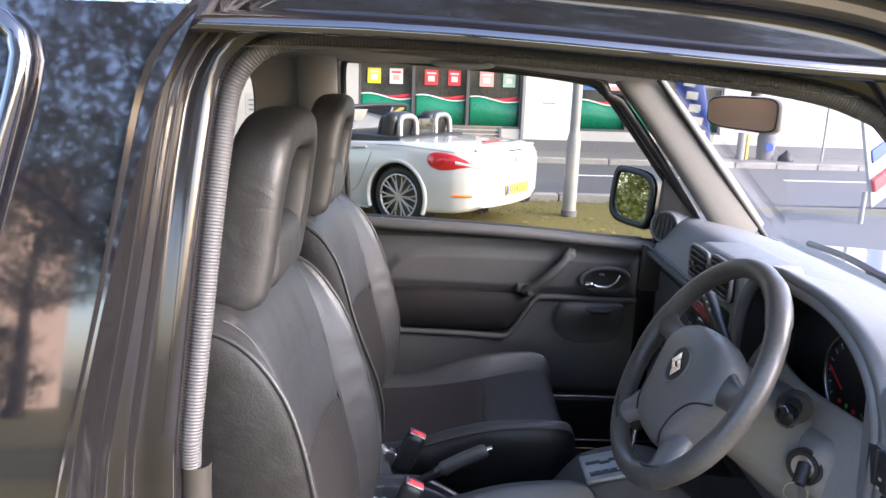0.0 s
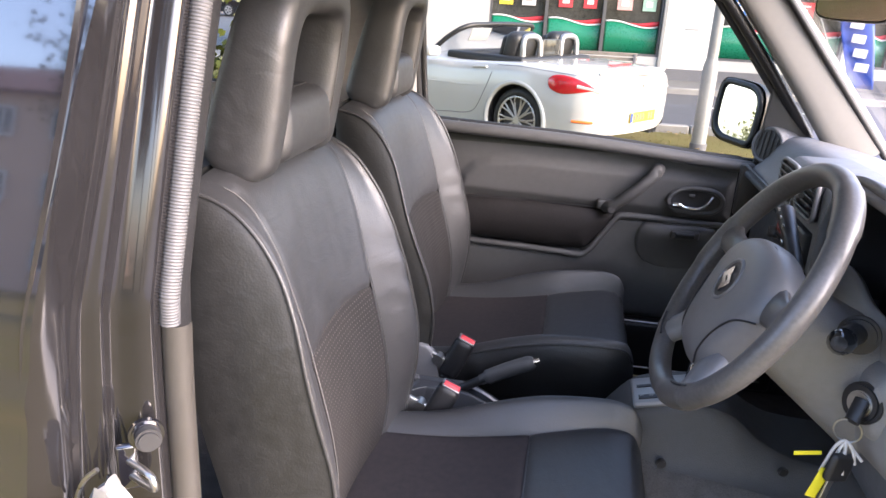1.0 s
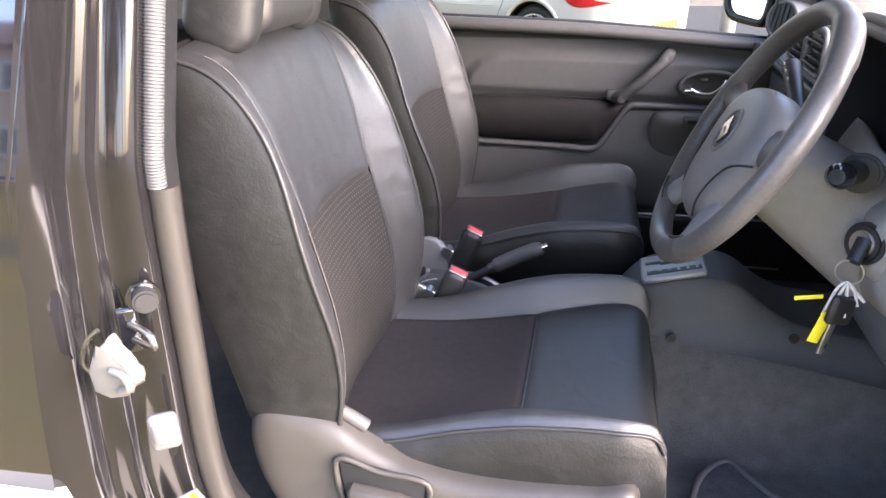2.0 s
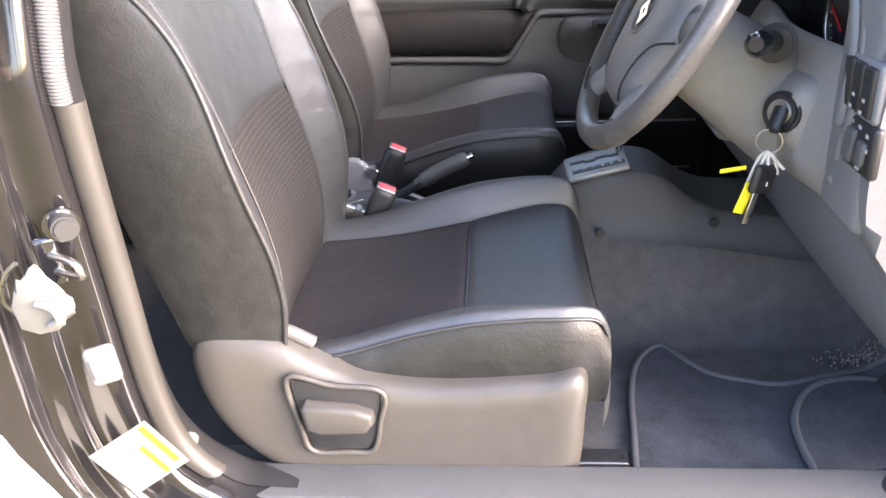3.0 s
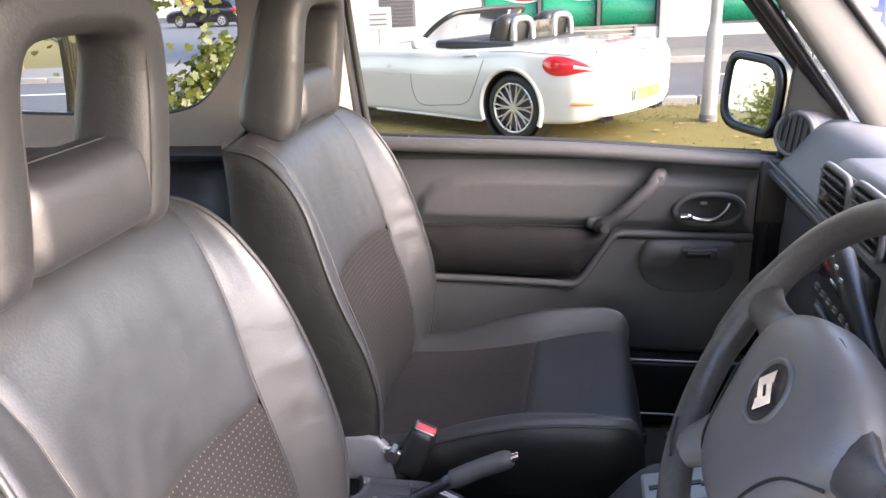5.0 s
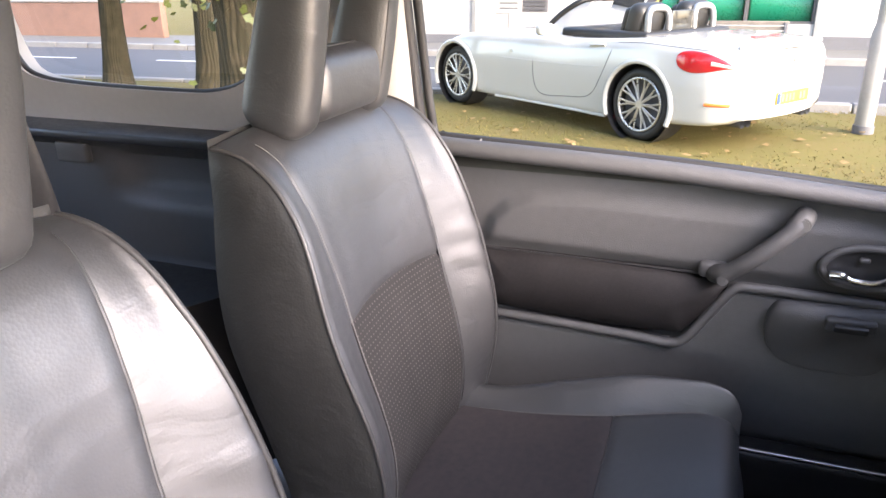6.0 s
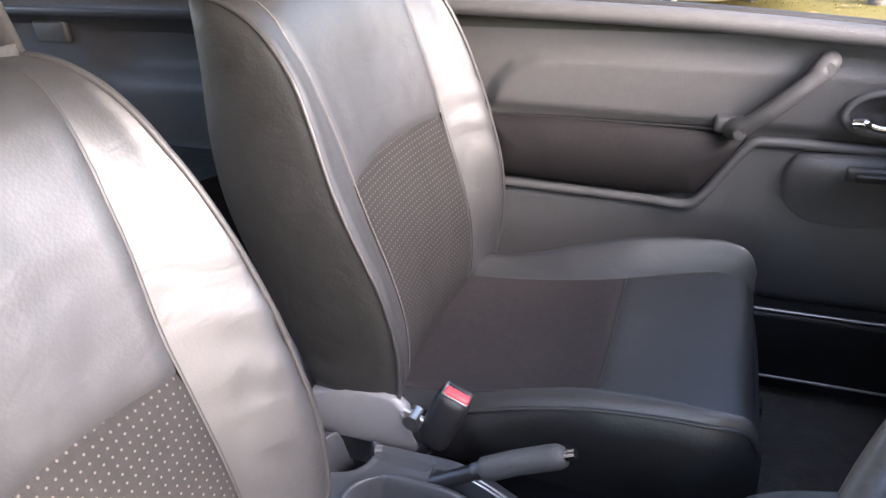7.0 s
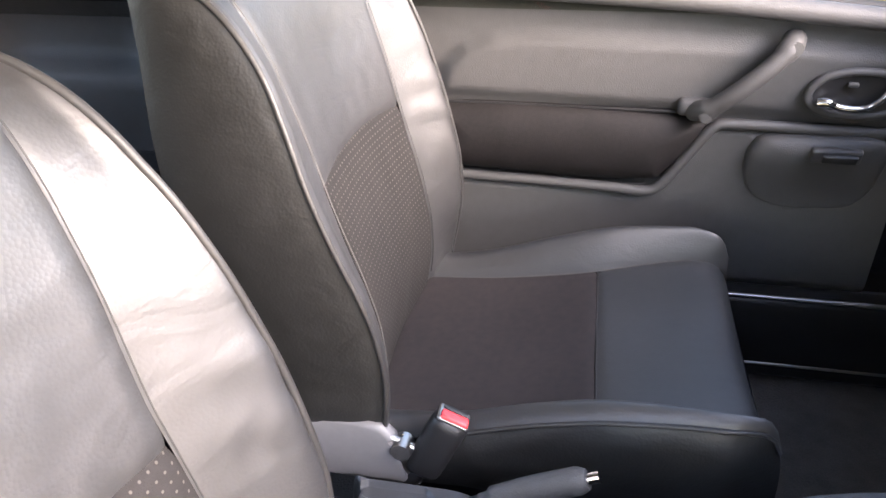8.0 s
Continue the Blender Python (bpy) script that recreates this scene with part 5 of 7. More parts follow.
rbox("tag_strip", tuple(RC + Vector((-0.042, -0.006, -0.036))), (0.036, 0.002, 0.006), 0.001, YELLOW, keys, turn=(0, -4, 10))

# ---- centre tunnel, console, selector, handbrake, buckles ----
console = thing("centre_console", (0.3, MID, 0.52), "grey plastic centre tunnel with cup holders", "car console")


def tunnel(u, v):
    x = 0.26 + v * 0.66
    top = curve(x, [0.26, 0.32, 0.36, 0.44, 0.50, 0.56, 0.62, 0.92], [0.705, 0.785, 0.808, 0.822, 0.812, 0.770, 0.745, 0.720])
    half = curve(x, [0.26, 0.40, 0.60, 0.92], [0.085, 0.095, 0.115, 0.16])
    low = 0.700 - 0.03 * smooth(0.4, 0.9, x)
    a = u * 2 - 1
    w = math.copysign(abs(a) ** 0.6, a)
    k = smooth(1.0, 0.62, abs(a))
    return (x, MID + half * (0.82 * w + 0.35 * a * abs(a) ** 3), low + (top - low) * k ** 0.8)


def foot_z(x, y):
    """The carpet's height in the driver's footwell."""
    return 0.505 + 0.30 * smooth(0.84, 1.06, x) + 0.205 * smooth(1.19, 1.305, y) ** 1.2


grid("footwell_carpet", 60, 60, lambda u, v: (0.30 + v * 0.68, 0.775 + u * 0.535, foot_z(0.30 + v * 0.68, 0.775 + u * 0.535) + 0.004 * noise.noise((u * 8, v * 8, 1))), CARPET, console, "dark grey footwell carpet")
grid("tunnel_cover", 48, 40, tunnel, PLASTIC, console, "grey tunnel cover")
for x, z in ((0.598, 0.735), (0.385, 0.715)):
    disc("cover_screw", (x, 1.288, z), (0.1, -1, 0.1), 0.009, 0.008, PLASTIC_DARK, console, bevel=0.002)
def tray_z(x):
    """The console top, which falls away towards the selector."""
    return 0.728 - 0.085 * smooth(-0.03, 0.17, x)


def tray_at(u, v):
    x, a = -0.30 + v * 0.46, u * 2 - 1
    y = 1.398 + a * 0.082
    z = tray_z(x) - 0.05 * smooth(0.90, 1.0, abs(a)) ** 2
    bin_d = min(0.052 - abs(y - 1.367), 0.135 - abs(x - 0.008) - 0.03 * max(0.0, (y - 1.367) / 0.05) ** 3)
    z -= 0.065 * smooth(-0.002, 0.020, bin_d)
    z += 0.004 * math.exp(-((bin_d + 0.004) / 0.006) ** 2)
    ch = min(0.012 - abs(y - 1.458), 0.044 - abs(x + 0.086) - 0.010 * max(0.0, abs(y - 1.458) / 0.012) ** 2)
    z -= 0.007 * smooth(-0.002, 0.004, ch)
    sl = min(0.011 - abs(y - 1.440), 0.075 - abs(x - 0.035))
    z -= 0.05 * smooth(-0.002, 0.004, sl)
    r = math.hypot(x + 0.162, y - 1.446)
    z -= 0.085 * smooth(0.037, 0.031, r)
    z += 0.003 * math.exp(-((r - 0.040) / 0.004) ** 2)
    return (x, y, z)


grid("console_tray", 110, 230, tray_at, CONSOLE, console, "grey console tray with a cup holder")
rbox("kick_panel", (0.84, 2.070, 0.76), (0.36, 0.04, 0.68), 0.005, PLASTIC_DARK, dash)
for s in (-1, 1):
    grid("tray_flank", 20, 6, lambda u, v, s=s: (-0.30 + u * 0.46, 1.398 + s * (0.082 + 0.004 * v), tray_z(-0.30 + u * 0.46) - 0.049 - v * 0.14), CONSOLE, console)
gate = rbox("selector_gate", (0.382, 1.372, 0.822), (0.120, 0.100, 0.014), 0.006, material("selector_silver", (0.30, 0.30, 0.295), 0.38, metal=0.35, vary=0.06), console, "silver gear selector plate with a zigzag slot", turn=(0, -14, 0))
for k, (dx, dy, w, h) in enumerate(((-0.035, 0.012, 0.030, 0.008), (-0.012, 0.006, 0.022, 0.008), (0.010, 0.012, 0.026, 0.008), (0.032, 0.008, 0.022, 0.008))):
    rbox("selector_slot", (0.382 + dx, 1.372 + dy, 0.8296 + dx * 0.25), (w, h, 0.003), 0, PLASTIC_DARK, gate, seg=1, turn=(0, -14, 0))
rbox("selector_scale", (0.382, 1.342, 0.8300), (0.100, 0.014, 0.002), 0, PLASTIC_DARK, gate, seg=1, turn=(0, -14, 0))
for k in range(3, 6):
    rbox("scale_mark", (0.342 + 0.016 * k, 1.342, 0.8316 + (0.342 + 0.016 * k - 0.382) * 0.25), (0.005, 0.008, 0.001), 0, PRINT_LIGHT, gate, seg=1, turn=(0, -14, 0))
for k, letter in enumerate("L23"):
    txt = bpy.data.curves.new("scale_letter", "FONT")
    txt.body, txt.size, txt.extrude = letter, 0.010, 0.0003
    ob = new("scale_letter", txt)
    ob.data.materials.append(PRINT_LIGHT)
    ob.matrix_world = pose(0.336 + 0.017 * k, 1.3455, 0.8325 + (0.336 + 0.017 * k - 0.382) * 0.25, 0, -14, 0) @ pose(0, 0, 0, 0, 0, -90)
    ob.parent = gate
lever = thing("gear_selector", (0.425, 1.392, 0.83), "short chrome gear lever with a black knob behind the wheel", "gear lever")
tube("lever_shaft", [(0.425, 1.392, 0.828), (0.432, 1.392, 0.905)], 0.006, CHROME, lever, n=10)
tube("lever_knob", spline([(0.432, 1.392, 0.900), (0.434, 1.392, 0.925), (0.436, 1.392, 0.950), (0.437, 1.392, 0.962)], 12), [0.012, 0.016, 0.019, 0.021, 0.022, 0.023, 0.023, 0.022, 0.021, 0.019, 0.015, 0.006], PLASTIC_DARK, lever, n=16)

brake = thing("handbrake", (0.0, 1.437, 0.70), "black handbrake lever with a silver release button", "handbrake")
hb = spline([(0.02, 1.437, 0.756), (0.05, 1.437, 0.774), (0.08, 1.437, 0.791), (0.128, 1.437, 0.814)], 24)
tube("grip", hb, [0.012] * 3 + [0.0165] * 19 + [0.015, 0.012], PLASTIC, brake, "dark grey moulded grip", n=16, flat=(0.8, (0, 1, 0)))
tube("release_button", [hb[-1], hb[-1] + np.array((0.012, 0, 0.006))], 0.0065, CHROME, brake, "silver release button", n=12)
tube("brake_arm", [(-0.06, 1.437, 0.705), (0.03, 1.437, 0.762)], 0.010, PLASTIC_DARK, brake, n=10)
for dy in (0.014, 0.020):
    tube("slot_rim", [(x, 1.440 + dy, tray_z(x) + 0.0015) for x in np.linspace(-0.01, 0.105, 16)], 0.0018, STEEL, brake, n=6)
rbox("brake_gaiter", (0.0, 1.437, 0.680), (0.10, 0.030, 0.024), 0.010, RUBBER, brake, turn=(0, -18, 0))


def buckle(x, y, z, lean):
    b = thing("seat_belt_buckle", (x, y, z - 0.10), "black seat belt buckle with a red release button", "seat belt buckle", "seat belt buckles")
    m = pose(x, y, z, 0, lean, 0)
    at = lambda px, py, pz: tuple(m @ Vector((px, py, pz)))
    rbox("buckle_body", at(0, 0, -0.052), (0.046, 0.033, 0.106), 0.0155, PLASTIC_DARK, b, turn=(0, lean, 0), seg=5)
    rbox("buckle_rim", at(0, 0, -0.001), (0.038, 0.025, 0.006), 0.003, STEEL, b, turn=(0, lean, 0))
    rbox("release_button", at(0.001, -0.005, 0.002), (0.034, 0.014, 0.008), 0.0035, RED, b, "red release button", turn=(0, lean, 0))
    rbox("tongue_slot", at(0, 0.0075, 0.0008), (0.030, 0.006, 0.005), 0.001, PLASTIC_DARK, b, turn=(0, lean, 0))
    tube("buckle_stalk", [at(0, 0, -0.09), at(-0.01, 0, -0.15)], 0.012, PLASTIC_DARK, b, n=10)
    return b


buckle(-0.022, 1.297, 0.814, 24)
buckle(-0.023, 1.503, 0.814, 24)
for y in (1.30, 1.50):
    h = thing("seat_hinge_bracket", (-0.10, y, 0.70), "bare grey steel seat hinge bracket beside the console", "bracket", "seat hinge brackets")
    rbox("bracket_plate", (-0.10, y, 0.745), (0.08, 0.010, 0.06), 0.004, STEEL, h, turn=(0, 25, 0))
    tube("bracket_pivot", [(-0.085, y - 0.012, 0.760), (-0.085, y + 0.012, 0.760)], 0.012, STEEL, h, n=14)
anchor = thing("belt_anchor", (-0.12, 1.95, 0.74), "steel belt anchor with a copper bolt beside the seat", "belt anchor")
rbox("anchor_plate", (-0.115, 1.945, 0.738), (0.05, 0.006, 0.020), 0.003, STEEL, anchor, turn=(0, 35, 10))
disc("anchor_bolt", (-0.128, 1.938, 0.730), (0.3, -1, 0.3), 0.008, 0.010, material("copper_bolt", (0.45, 0.25, 0.15), 0.35, metal=1.0), anchor)
strap = thing("seat_belt", (-0.93, 1.75, 0.9), "grey rear seat belt webbing hanging beside the side panel", "seat belt")
belt_run = spline([(-1.06, 1.93, 1.60), (-1.00, 1.80, 1.44), (-0.945, 1.75, 1.30), (-0.905, 1.75, 1.12), (-0.885, 1.76, 0.92), (-0.88, 1.80, 0.70)], 40)
grid("webbing", 6, 39, lambda u, v: (belt_run[int(round(v * 39))][0] + (u - 0.5) * 0.062, belt_run[int(round(v * 39))][1] + (u - 0.5) * 0.030 + 0.003 * math.sin(u * 6), belt_run[int(round(v * 39))][2]), BELT, strap, "grey belt webbing", solid=0.0015)

# ---- floor mats and pedals ----
BINDING = material("mat_binding", (0.115, 0.112, 0.110), 0.8, vary=0.15, scale=20, bump=0.4, bump_scale=700)


def floor_mat(name, run, lift, label):
    """A carpet mat with a bound edge, laid on the footwell carpet."""
    mt = thing(name, (run[0][0], run[0][1], 0.51), label, "car mat", "floor mats")
    edge = spline(run, 110, True)
    c = edge.mean(0)

    def at(u, v):
        x, y = edge[int(round(u * 110)) % 110] * (1 - v) + c * v
        return (x, y, foot_z(x, y) + lift + 0.004 * noise.noise((x * 7, y * 7, lift * 90)))
    grid("mat_surface", 110, 24, at, MAT_CARPET, mt, "dark pile", wrap=True)
    tube("mat_binding", [(x, y, at(k / 110, 0)[2] - 0.001) for k, (x, y) in enumerate(edge)], 0.0062, BINDING, mt, closed=True, n=8, label="stitched grey binding")
    return mt


floor_mat("driver_mat", [(0.392, 0.79), (0.398, 0.86), (0.410, 0.96), (0.424, 1.066), (0.451, 1.149), (0.500, 1.196), (0.533, 1.153), (0.571, 1.113), (0.637, 1.091), (0.693, 1.080), (0.789, 1.104), (0.88, 1.12), (0.93, 1.05), (0.94, 0.90), (0.92, 0.79)], 0.012, "dark grey carpet floor mat with bound edges in the footwell")
floor_mat("sill_mat", [(0.648, 0.785), (0.664, 0.850), (0.664, 0.908), (0.678, 0.987), (0.733, 1.058), (0.813, 1.080), (0.875, 1.06), (0.92, 0.98), (0.93, 0.85), (0.90, 0.785)], 0.024, "second dark floor mat lying over the first")
ped = thing("accelerator_pedal", (0.86, 0.98, 0.58), "black ribbed accelerator pedal under the dashboard", "pedal")
rbox("pedal_pad", (0.845, 0.985, 0.625), (0.02, 0.055, 0.12), 0.006, RUBBER, ped, turn=(0, 35, 0))
for k in range(5):
    rbox("pedal_rib", (0.826 + 0.010 * k, 0.985, 0.592 + 0.0145 * k + 0.008), (0.006, 0.046, 0.004), 0, PLASTIC, ped, turn=(0, 35, 0), seg=1)
tube("pedal_arm", [(0.86, 0.985, 0.65), (0.90, 0.99, 0.80)], 0.008, STEEL, ped)

# ---- rear-view mirror ----
rv = thing("rear_view_mirror", (0.60, 1.46, 1.55), "dark framed rear-view mirror hanging from the roof", "rear-view mirror")
RVC = Vector((0.605, 1.450, 1.548))
m = Matrix.Translation(RVC) @ pose(0, 0, 0, 0, 0, 14)


def case_at(u, v):
    """A rounded case: a flat front rim that swells back to a domed rear."""
    a = 2 * math.pi * u
    k = curve(v, [0.0, 0.08, 0.3, 0.7, 0.9, 1.0], [0.96, 1.0, 1.0, 0.86, 0.55, 0.02])
    taper = 1.0 - 0.10 * math.cos(a)
    return tuple(m @ Vector((-0.016 + 0.040 * v, sq(math.cos(a), 0.42) * 0.114 * k, sq(math.sin(a), 0.42) * 0.033 * k * taper)))


grid("mirror_case", 56, 14, case_at, TRIM_BEIGE, rv, "grey mirror case", wrap=True)
grid("mirror_glass", 56, 4, lambda u, v: tuple(m @ Vector((-0.0162, sq(math.cos(2 * math.pi * u), 0.42) * 0.106 * (1 - v * 0.999), sq(math.sin(2 * math.pi * u), 0.42) * 0.0290 * (1 - v * 0.999) * (1 - 0.10 * math.cos(2 * math.pi * u))))), MIRROR_SOFT, rv, "mirror glass", wrap=True)
tube("mirror_stem", [RVC + Vector((0.012, 0, 0.01)), RVC + Vector((0.02, 0, 0.10))], 0.012, PLASTIC_LIGHT, rv)

# ---- outdoors: materials ----
GRASS = material("grass", (0.088, 0.082, 0.025), 0.9, vary=0.5, scale=1.3, bump=1.0, bump_scale=60, spec=0.1, tint=(0.155, 0.115, 0.048))
ASPHALT = material("asphalt", (0.075, 0.075, 0.081), 0.85, vary=0.15, scale=0.9, bump=0.4, bump_scale=90)
PAVING = material("paving", (0.13, 0.124, 0.117), 0.85, vary=0.12, scale=1.2, bump=0.3, bump_scale=60)
KERB = material("kerb_stone", (0.22, 0.21, 0.20), 0.8, vary=0.2, scale=5, bump=0.3, bump_scale=50)
LINE_WHITE = material("road_white", (0.62, 0.62, 0.60), 0.7, vary=0.2, scale=8)
LINE_YELLOW = material("road_yellow", (0.62, 0.48, 0.10), 0.7, vary=0.2, scale=8)
RENDER_WHITE = material("white_render", (0.40, 0.39, 0.37), 0.85, vary=0.06, scale=1.0, bump=0.2, bump_scale=60)
PLINTH = material("dark_plinth", (0.12, 0.12, 0.13), 0.8, vary=0.15, scale=2)
SHOP_FRAME = material("shop_frame", (0.07, 0.07, 0.075), 0.5, vary=0.1)
SHOP_GLASS = material("shop_glass", (0.045, 0.045, 0.042), 0.10, vary=0.6, scale=1.6)
SHOP_GREEN = material("shop_green", (0.00, 0.16, 0.085), 0.3, vary=0.12, scale=2)
SHOP_RED = material("shop_red", (0.55, 0.03, 0.04), 0.4, vary=0.1)
CARWHITE = material("white_car_paint", (0.50, 0.50, 0.485), 0.22, vary=0.02, scale=2, coat=0.8, rough_vary=0.04)
TAIL = material("tail_red", (0.55, 0.015, 0.02), 0.15, vary=0.25, scale=14, coat=0.6)
ORANGE = material("reflector_orange", (0.80, 0.17, 0.03), 0.3, vary=0.1)
PLATE_Y = material("plate_yellow", (0.85, 0.62, 0.03), 0.45, vary=0.03)
ALLOY = material("alloy", (0.62, 0.62, 0.62), 0.3, metal=0.8, vary=0.08)
HOOP = material("satin_hoop", (0.33, 0.33, 0.33), 0.35, metal=0.6, vary=0.08)
GALV = material("galvanised", (0.25, 0.25, 0.243), 0.55, metal=0.2, vary=0.15, scale=3)
BARK = material("bark", (0.040, 0.033, 0.022), 0.95, vary=0.6, scale=9, bump=1.0, bump_scale=30, spec=0.1, tint=(0.015, 0.016, 0.009))
LEAF = material("leaf", (0.058, 0.066, 0.010), 0.5, vary=0.4, scale=3, tint=(0.030, 0.046, 0.008))
BLUE = material("banner_blue", (0.02, 0.06, 0.30), 0.6, vary=0.08)
BRICK = material("brick_wall", (0.20, 0.115, 0.085), 0.85, vary=0.2, scale=3, bump=0.3, bump_scale=30)
TILE = material("roof_tiles", (0.16, 0.09, 0.07), 0.8, vary=0.25, scale=3)
WOOD = material("bench_wood", (0.16, 0.14, 0.12), 0.7, vary=0.3, scale=8)


def ground_z(y):
    return -0.0085 * min(max(y, 0.0), 10.6)


def ground_at(u, v):
    x = math.sinh((u - 0.5) * 9.0) * 3.0
    y = 4.0 + math.sinh((v - 0.5) * 9.0) * 3.0
    near = 1.0 if (-14 < y < 10.3) else 0.0
    return (x, y, ground_z(y) - (0.10 if y > 10.4 else 0.0) + near * 0.012 * noise.noise((x * 0.9, y * 0.9, 0)))


g = grid("ground", 160, 160, ground_at, GRASS)
tagged(g, "short patchy grass with fallen leaves", "grass", kind="structure")
ROAD_Z = -0.16
sr = grid("side_road", 40, 40, lambda u, v: (2.75 + 1.1 * smooth(0.55, 1.0, 1 - v) + u * 60, -8.0 + v * 18.8, (ground_z(-8.0 + v * 18.8) + 0.016) * (1 - smooth(9.6, 10.8, -8.0 + v * 18.8)) - 0.152 * smooth(9.6, 10.8, -8.0 + v * 18.8)), ASPHALT)
tagged(sr, "grey asphalt side road beside the verge", "road", kind="structure")
r = grid("road", 30, 8, lambda u, v: (-90 + u * 180, 10.62 + v * 4.75 + (-90 + u * 180) * 0.055, ROAD_Z + 0.02 * math.sin(math.pi * v)), ASPHALT)
tagged(r, "grey asphalt road with painted lines", "road", kind="structure")
kb = thing("kerb", (0, 10.55, ROAD_Z), "pale stone kerb along the road", "kerb", kind="structure")
for k in range(60):
    x = -30 + k * 0.92
    for dy in (10.52, 15.42):
        if dy < 12 and x > 2.4:
            continue
        rbox("kerb_stone", (x, dy + x * 0.055, ROAD_Z + 0.045), (0.905, 0.14, 0.15), 0.015, KERB, kb, seg=1, turn=(0, 0, math.degrees(math.atan(0.055))))
pv = grid("pavement", 30, 4, lambda u, v: (-90 + u * 180, 15.48 + v * 2.2 + (-90 + u * 180) * 0.055, -0.045), PAVING)
tagged(pv, "grey paved footway before the shop", "pavement", kind="structure")
ml = thing("road_marking", (0, 13.0, ROAD_Z), "worn white and yellow road markings", "road marking", kind="structure")
for k in range(14):
    x = -26 + k * 4.2
    rbox("dash_line", (x, 13.35 + x * 0.055, ROAD_Z + 0.0225), (2.2, 0.10, 0.004), 0, LINE_WHITE, ml, seg=1, turn=(0, 0, 3.15))
for dy in (10.85, 11.02):
    rbox("yellow_line", (-18.8, dy - 18.8 * 0.055, ROAD_Z + 0.0105), (42, 0.07, 0.004), 0, LINE_YELLOW, ml, seg=1, turn=(0, 0, 3.15))

# tufts and fallen leaves on the verge, within view
rng = random.Random(4)
verts, faces = [], []
for k in range(26000):
    x, y = rng.uniform(-7, 3.2), rng.uniform(3.6, 10.3)
    z = ground_z(y) + 0.004
    a, h, w = rng.uniform(0, 6.28), rng.uniform(0.003, 0.011), rng.uniform(0.005, 0.011)
    i = len(verts)
    dx, dy = math.cos(a) * w, math.sin(a) * w
    verts += [(x - dx, y - dy, z - 0.01), (x + dx, y + dy, z - 0.01), (x + rng.uniform(-0.02, 0.02), y + rng.uniform(-0.02, 0.02), z + h)]
    faces.append((i, i + 1, i + 2))
me = bpy.data.meshes.new("grass_blades")
me.from_pydata(verts, [], faces)
tagged(link("grass_blades", me, GRASS), "patchy olive and straw-coloured grass blades", "grass", kind="stuff")
DRY = material("dry_leaf", (0.24, 0.155, 0.060), 0.8, vary=0.4, scale=4)
verts, faces = [], []
for k in range(260):
    x, y = rng.uniform(-5, 3.0), rng.uniform(3.6, 10.2)
    z = ground_z(y) + 0.03
    a, w = rng.uniform(0, 6.28), rng.uniform(0.02, 0.045)
    i = len(verts)
    for q in range(5):
        b = a + q * 1.2566
        verts.append((x + math.cos(b) * w * (1.4 if q == 0 else 0.8), y + math.sin(b) * w, z + rng.uniform(-0.008, 0.012)))
    faces.append(tuple(range(i, i + 5)))
me = bpy.data.meshes.new("fallen_leaves")
me.from_pydata(verts, [], faces)
tagged(link("fallen_leaves", me, DRY), "dry brown leaves scattered on the grass", "leaves", kind="stuff")

# ---- shop across the road ----
SX, SY, SL = 0.0, 17.0, 0.055
shop = thing("shop_building", (0, SY, 0), "white rendered shop with dark framed windows and green panels", "shop")
SROT = math.degrees(math.atan(SL))


def on_shop(x, z, out=0.0):
    return (x, SY + SL * x - out, z)


def slab(name, x0, x1, z0, z1, out, depth, mat, parent, label="", r=0.0):
    c = on_shop((x0 + x1) / 2, (z0 + z1) / 2, out - depth / 2)
    return rbox(name, c, (abs(x1 - x0) / math.cos(radians(SROT)), depth, abs(z1 - z0)), r, mat, parent, label, seg=1, turn=(0, 0, SROT))


def facade(holes, x0, x1, z0, z1):
    """The wall as slabs round its window openings."""
    edges = sorted(holes)
    x = x0
    for a, b, lo, hi in edges:
        slab("wall", x, a, z0, z1, 0, 0.3, RENDER_WHITE, shop)
        slab("wall", a, b, z0, lo, 0, 0.3, RENDER_WHITE, shop)
        slab("wall", a, b, hi, z1, 0, 0.3, RENDER_WHITE, shop)
        x = b
    slab("wall", x, x1, z0, z1, 0, 0.3, RENDER_WHITE, shop)


WINS = [(-1.92, 1.82, 0.42, 1.86), (3.02, 5.6, 0.42, 1.86), (5.95, 6.55, 0.42, 1.5), (-6.1, -5.6, 1.15, 2.2)]
facade(WINS, -7.0, 16.0, 0.0, 4.6)
rbox("end_wall", (-6.80, SY - 0.374 + 3.15, 2.3), (0.3, 5.7, 4.6), 0, RENDER_WHITE, shop, seg=1, turn=(0, 0, SROT))
slab("plinth", -7.0, 1.84, -0.08, 0.14, 0.02, 0.1, PLINTH, shop)
slab("plinth", 1.84, 16.0, -0.08, 0.20, 0.025, 0.1, PLINTH, shop)
slab("roof", -7.2, 16.2, 4.6, 4.8, 0.2, 6.0, TILE, shop)
slab("fascia", -2.1, 2.0, 1.86, 2.12, 0.10, 0.12, SHOP_FRAME, shop, "dark shop fascia")
slab("signboard", 4.4, 9.6, 1.92, 2.60, 0.09, 0.10, RENDER_WHITE, shop, "white sign with teal lettering bars")
for k in range(7):
    slab("sign_bar", 4.9 + k * 0.42, 5.12 + k * 0.42, 2.05, 2.40, 0.10, 0.02, material("sign_teal", (0.06, 0.22, 0.22), 0.5) if k == 0 else bpy.data.materials["sign_teal"], shop)
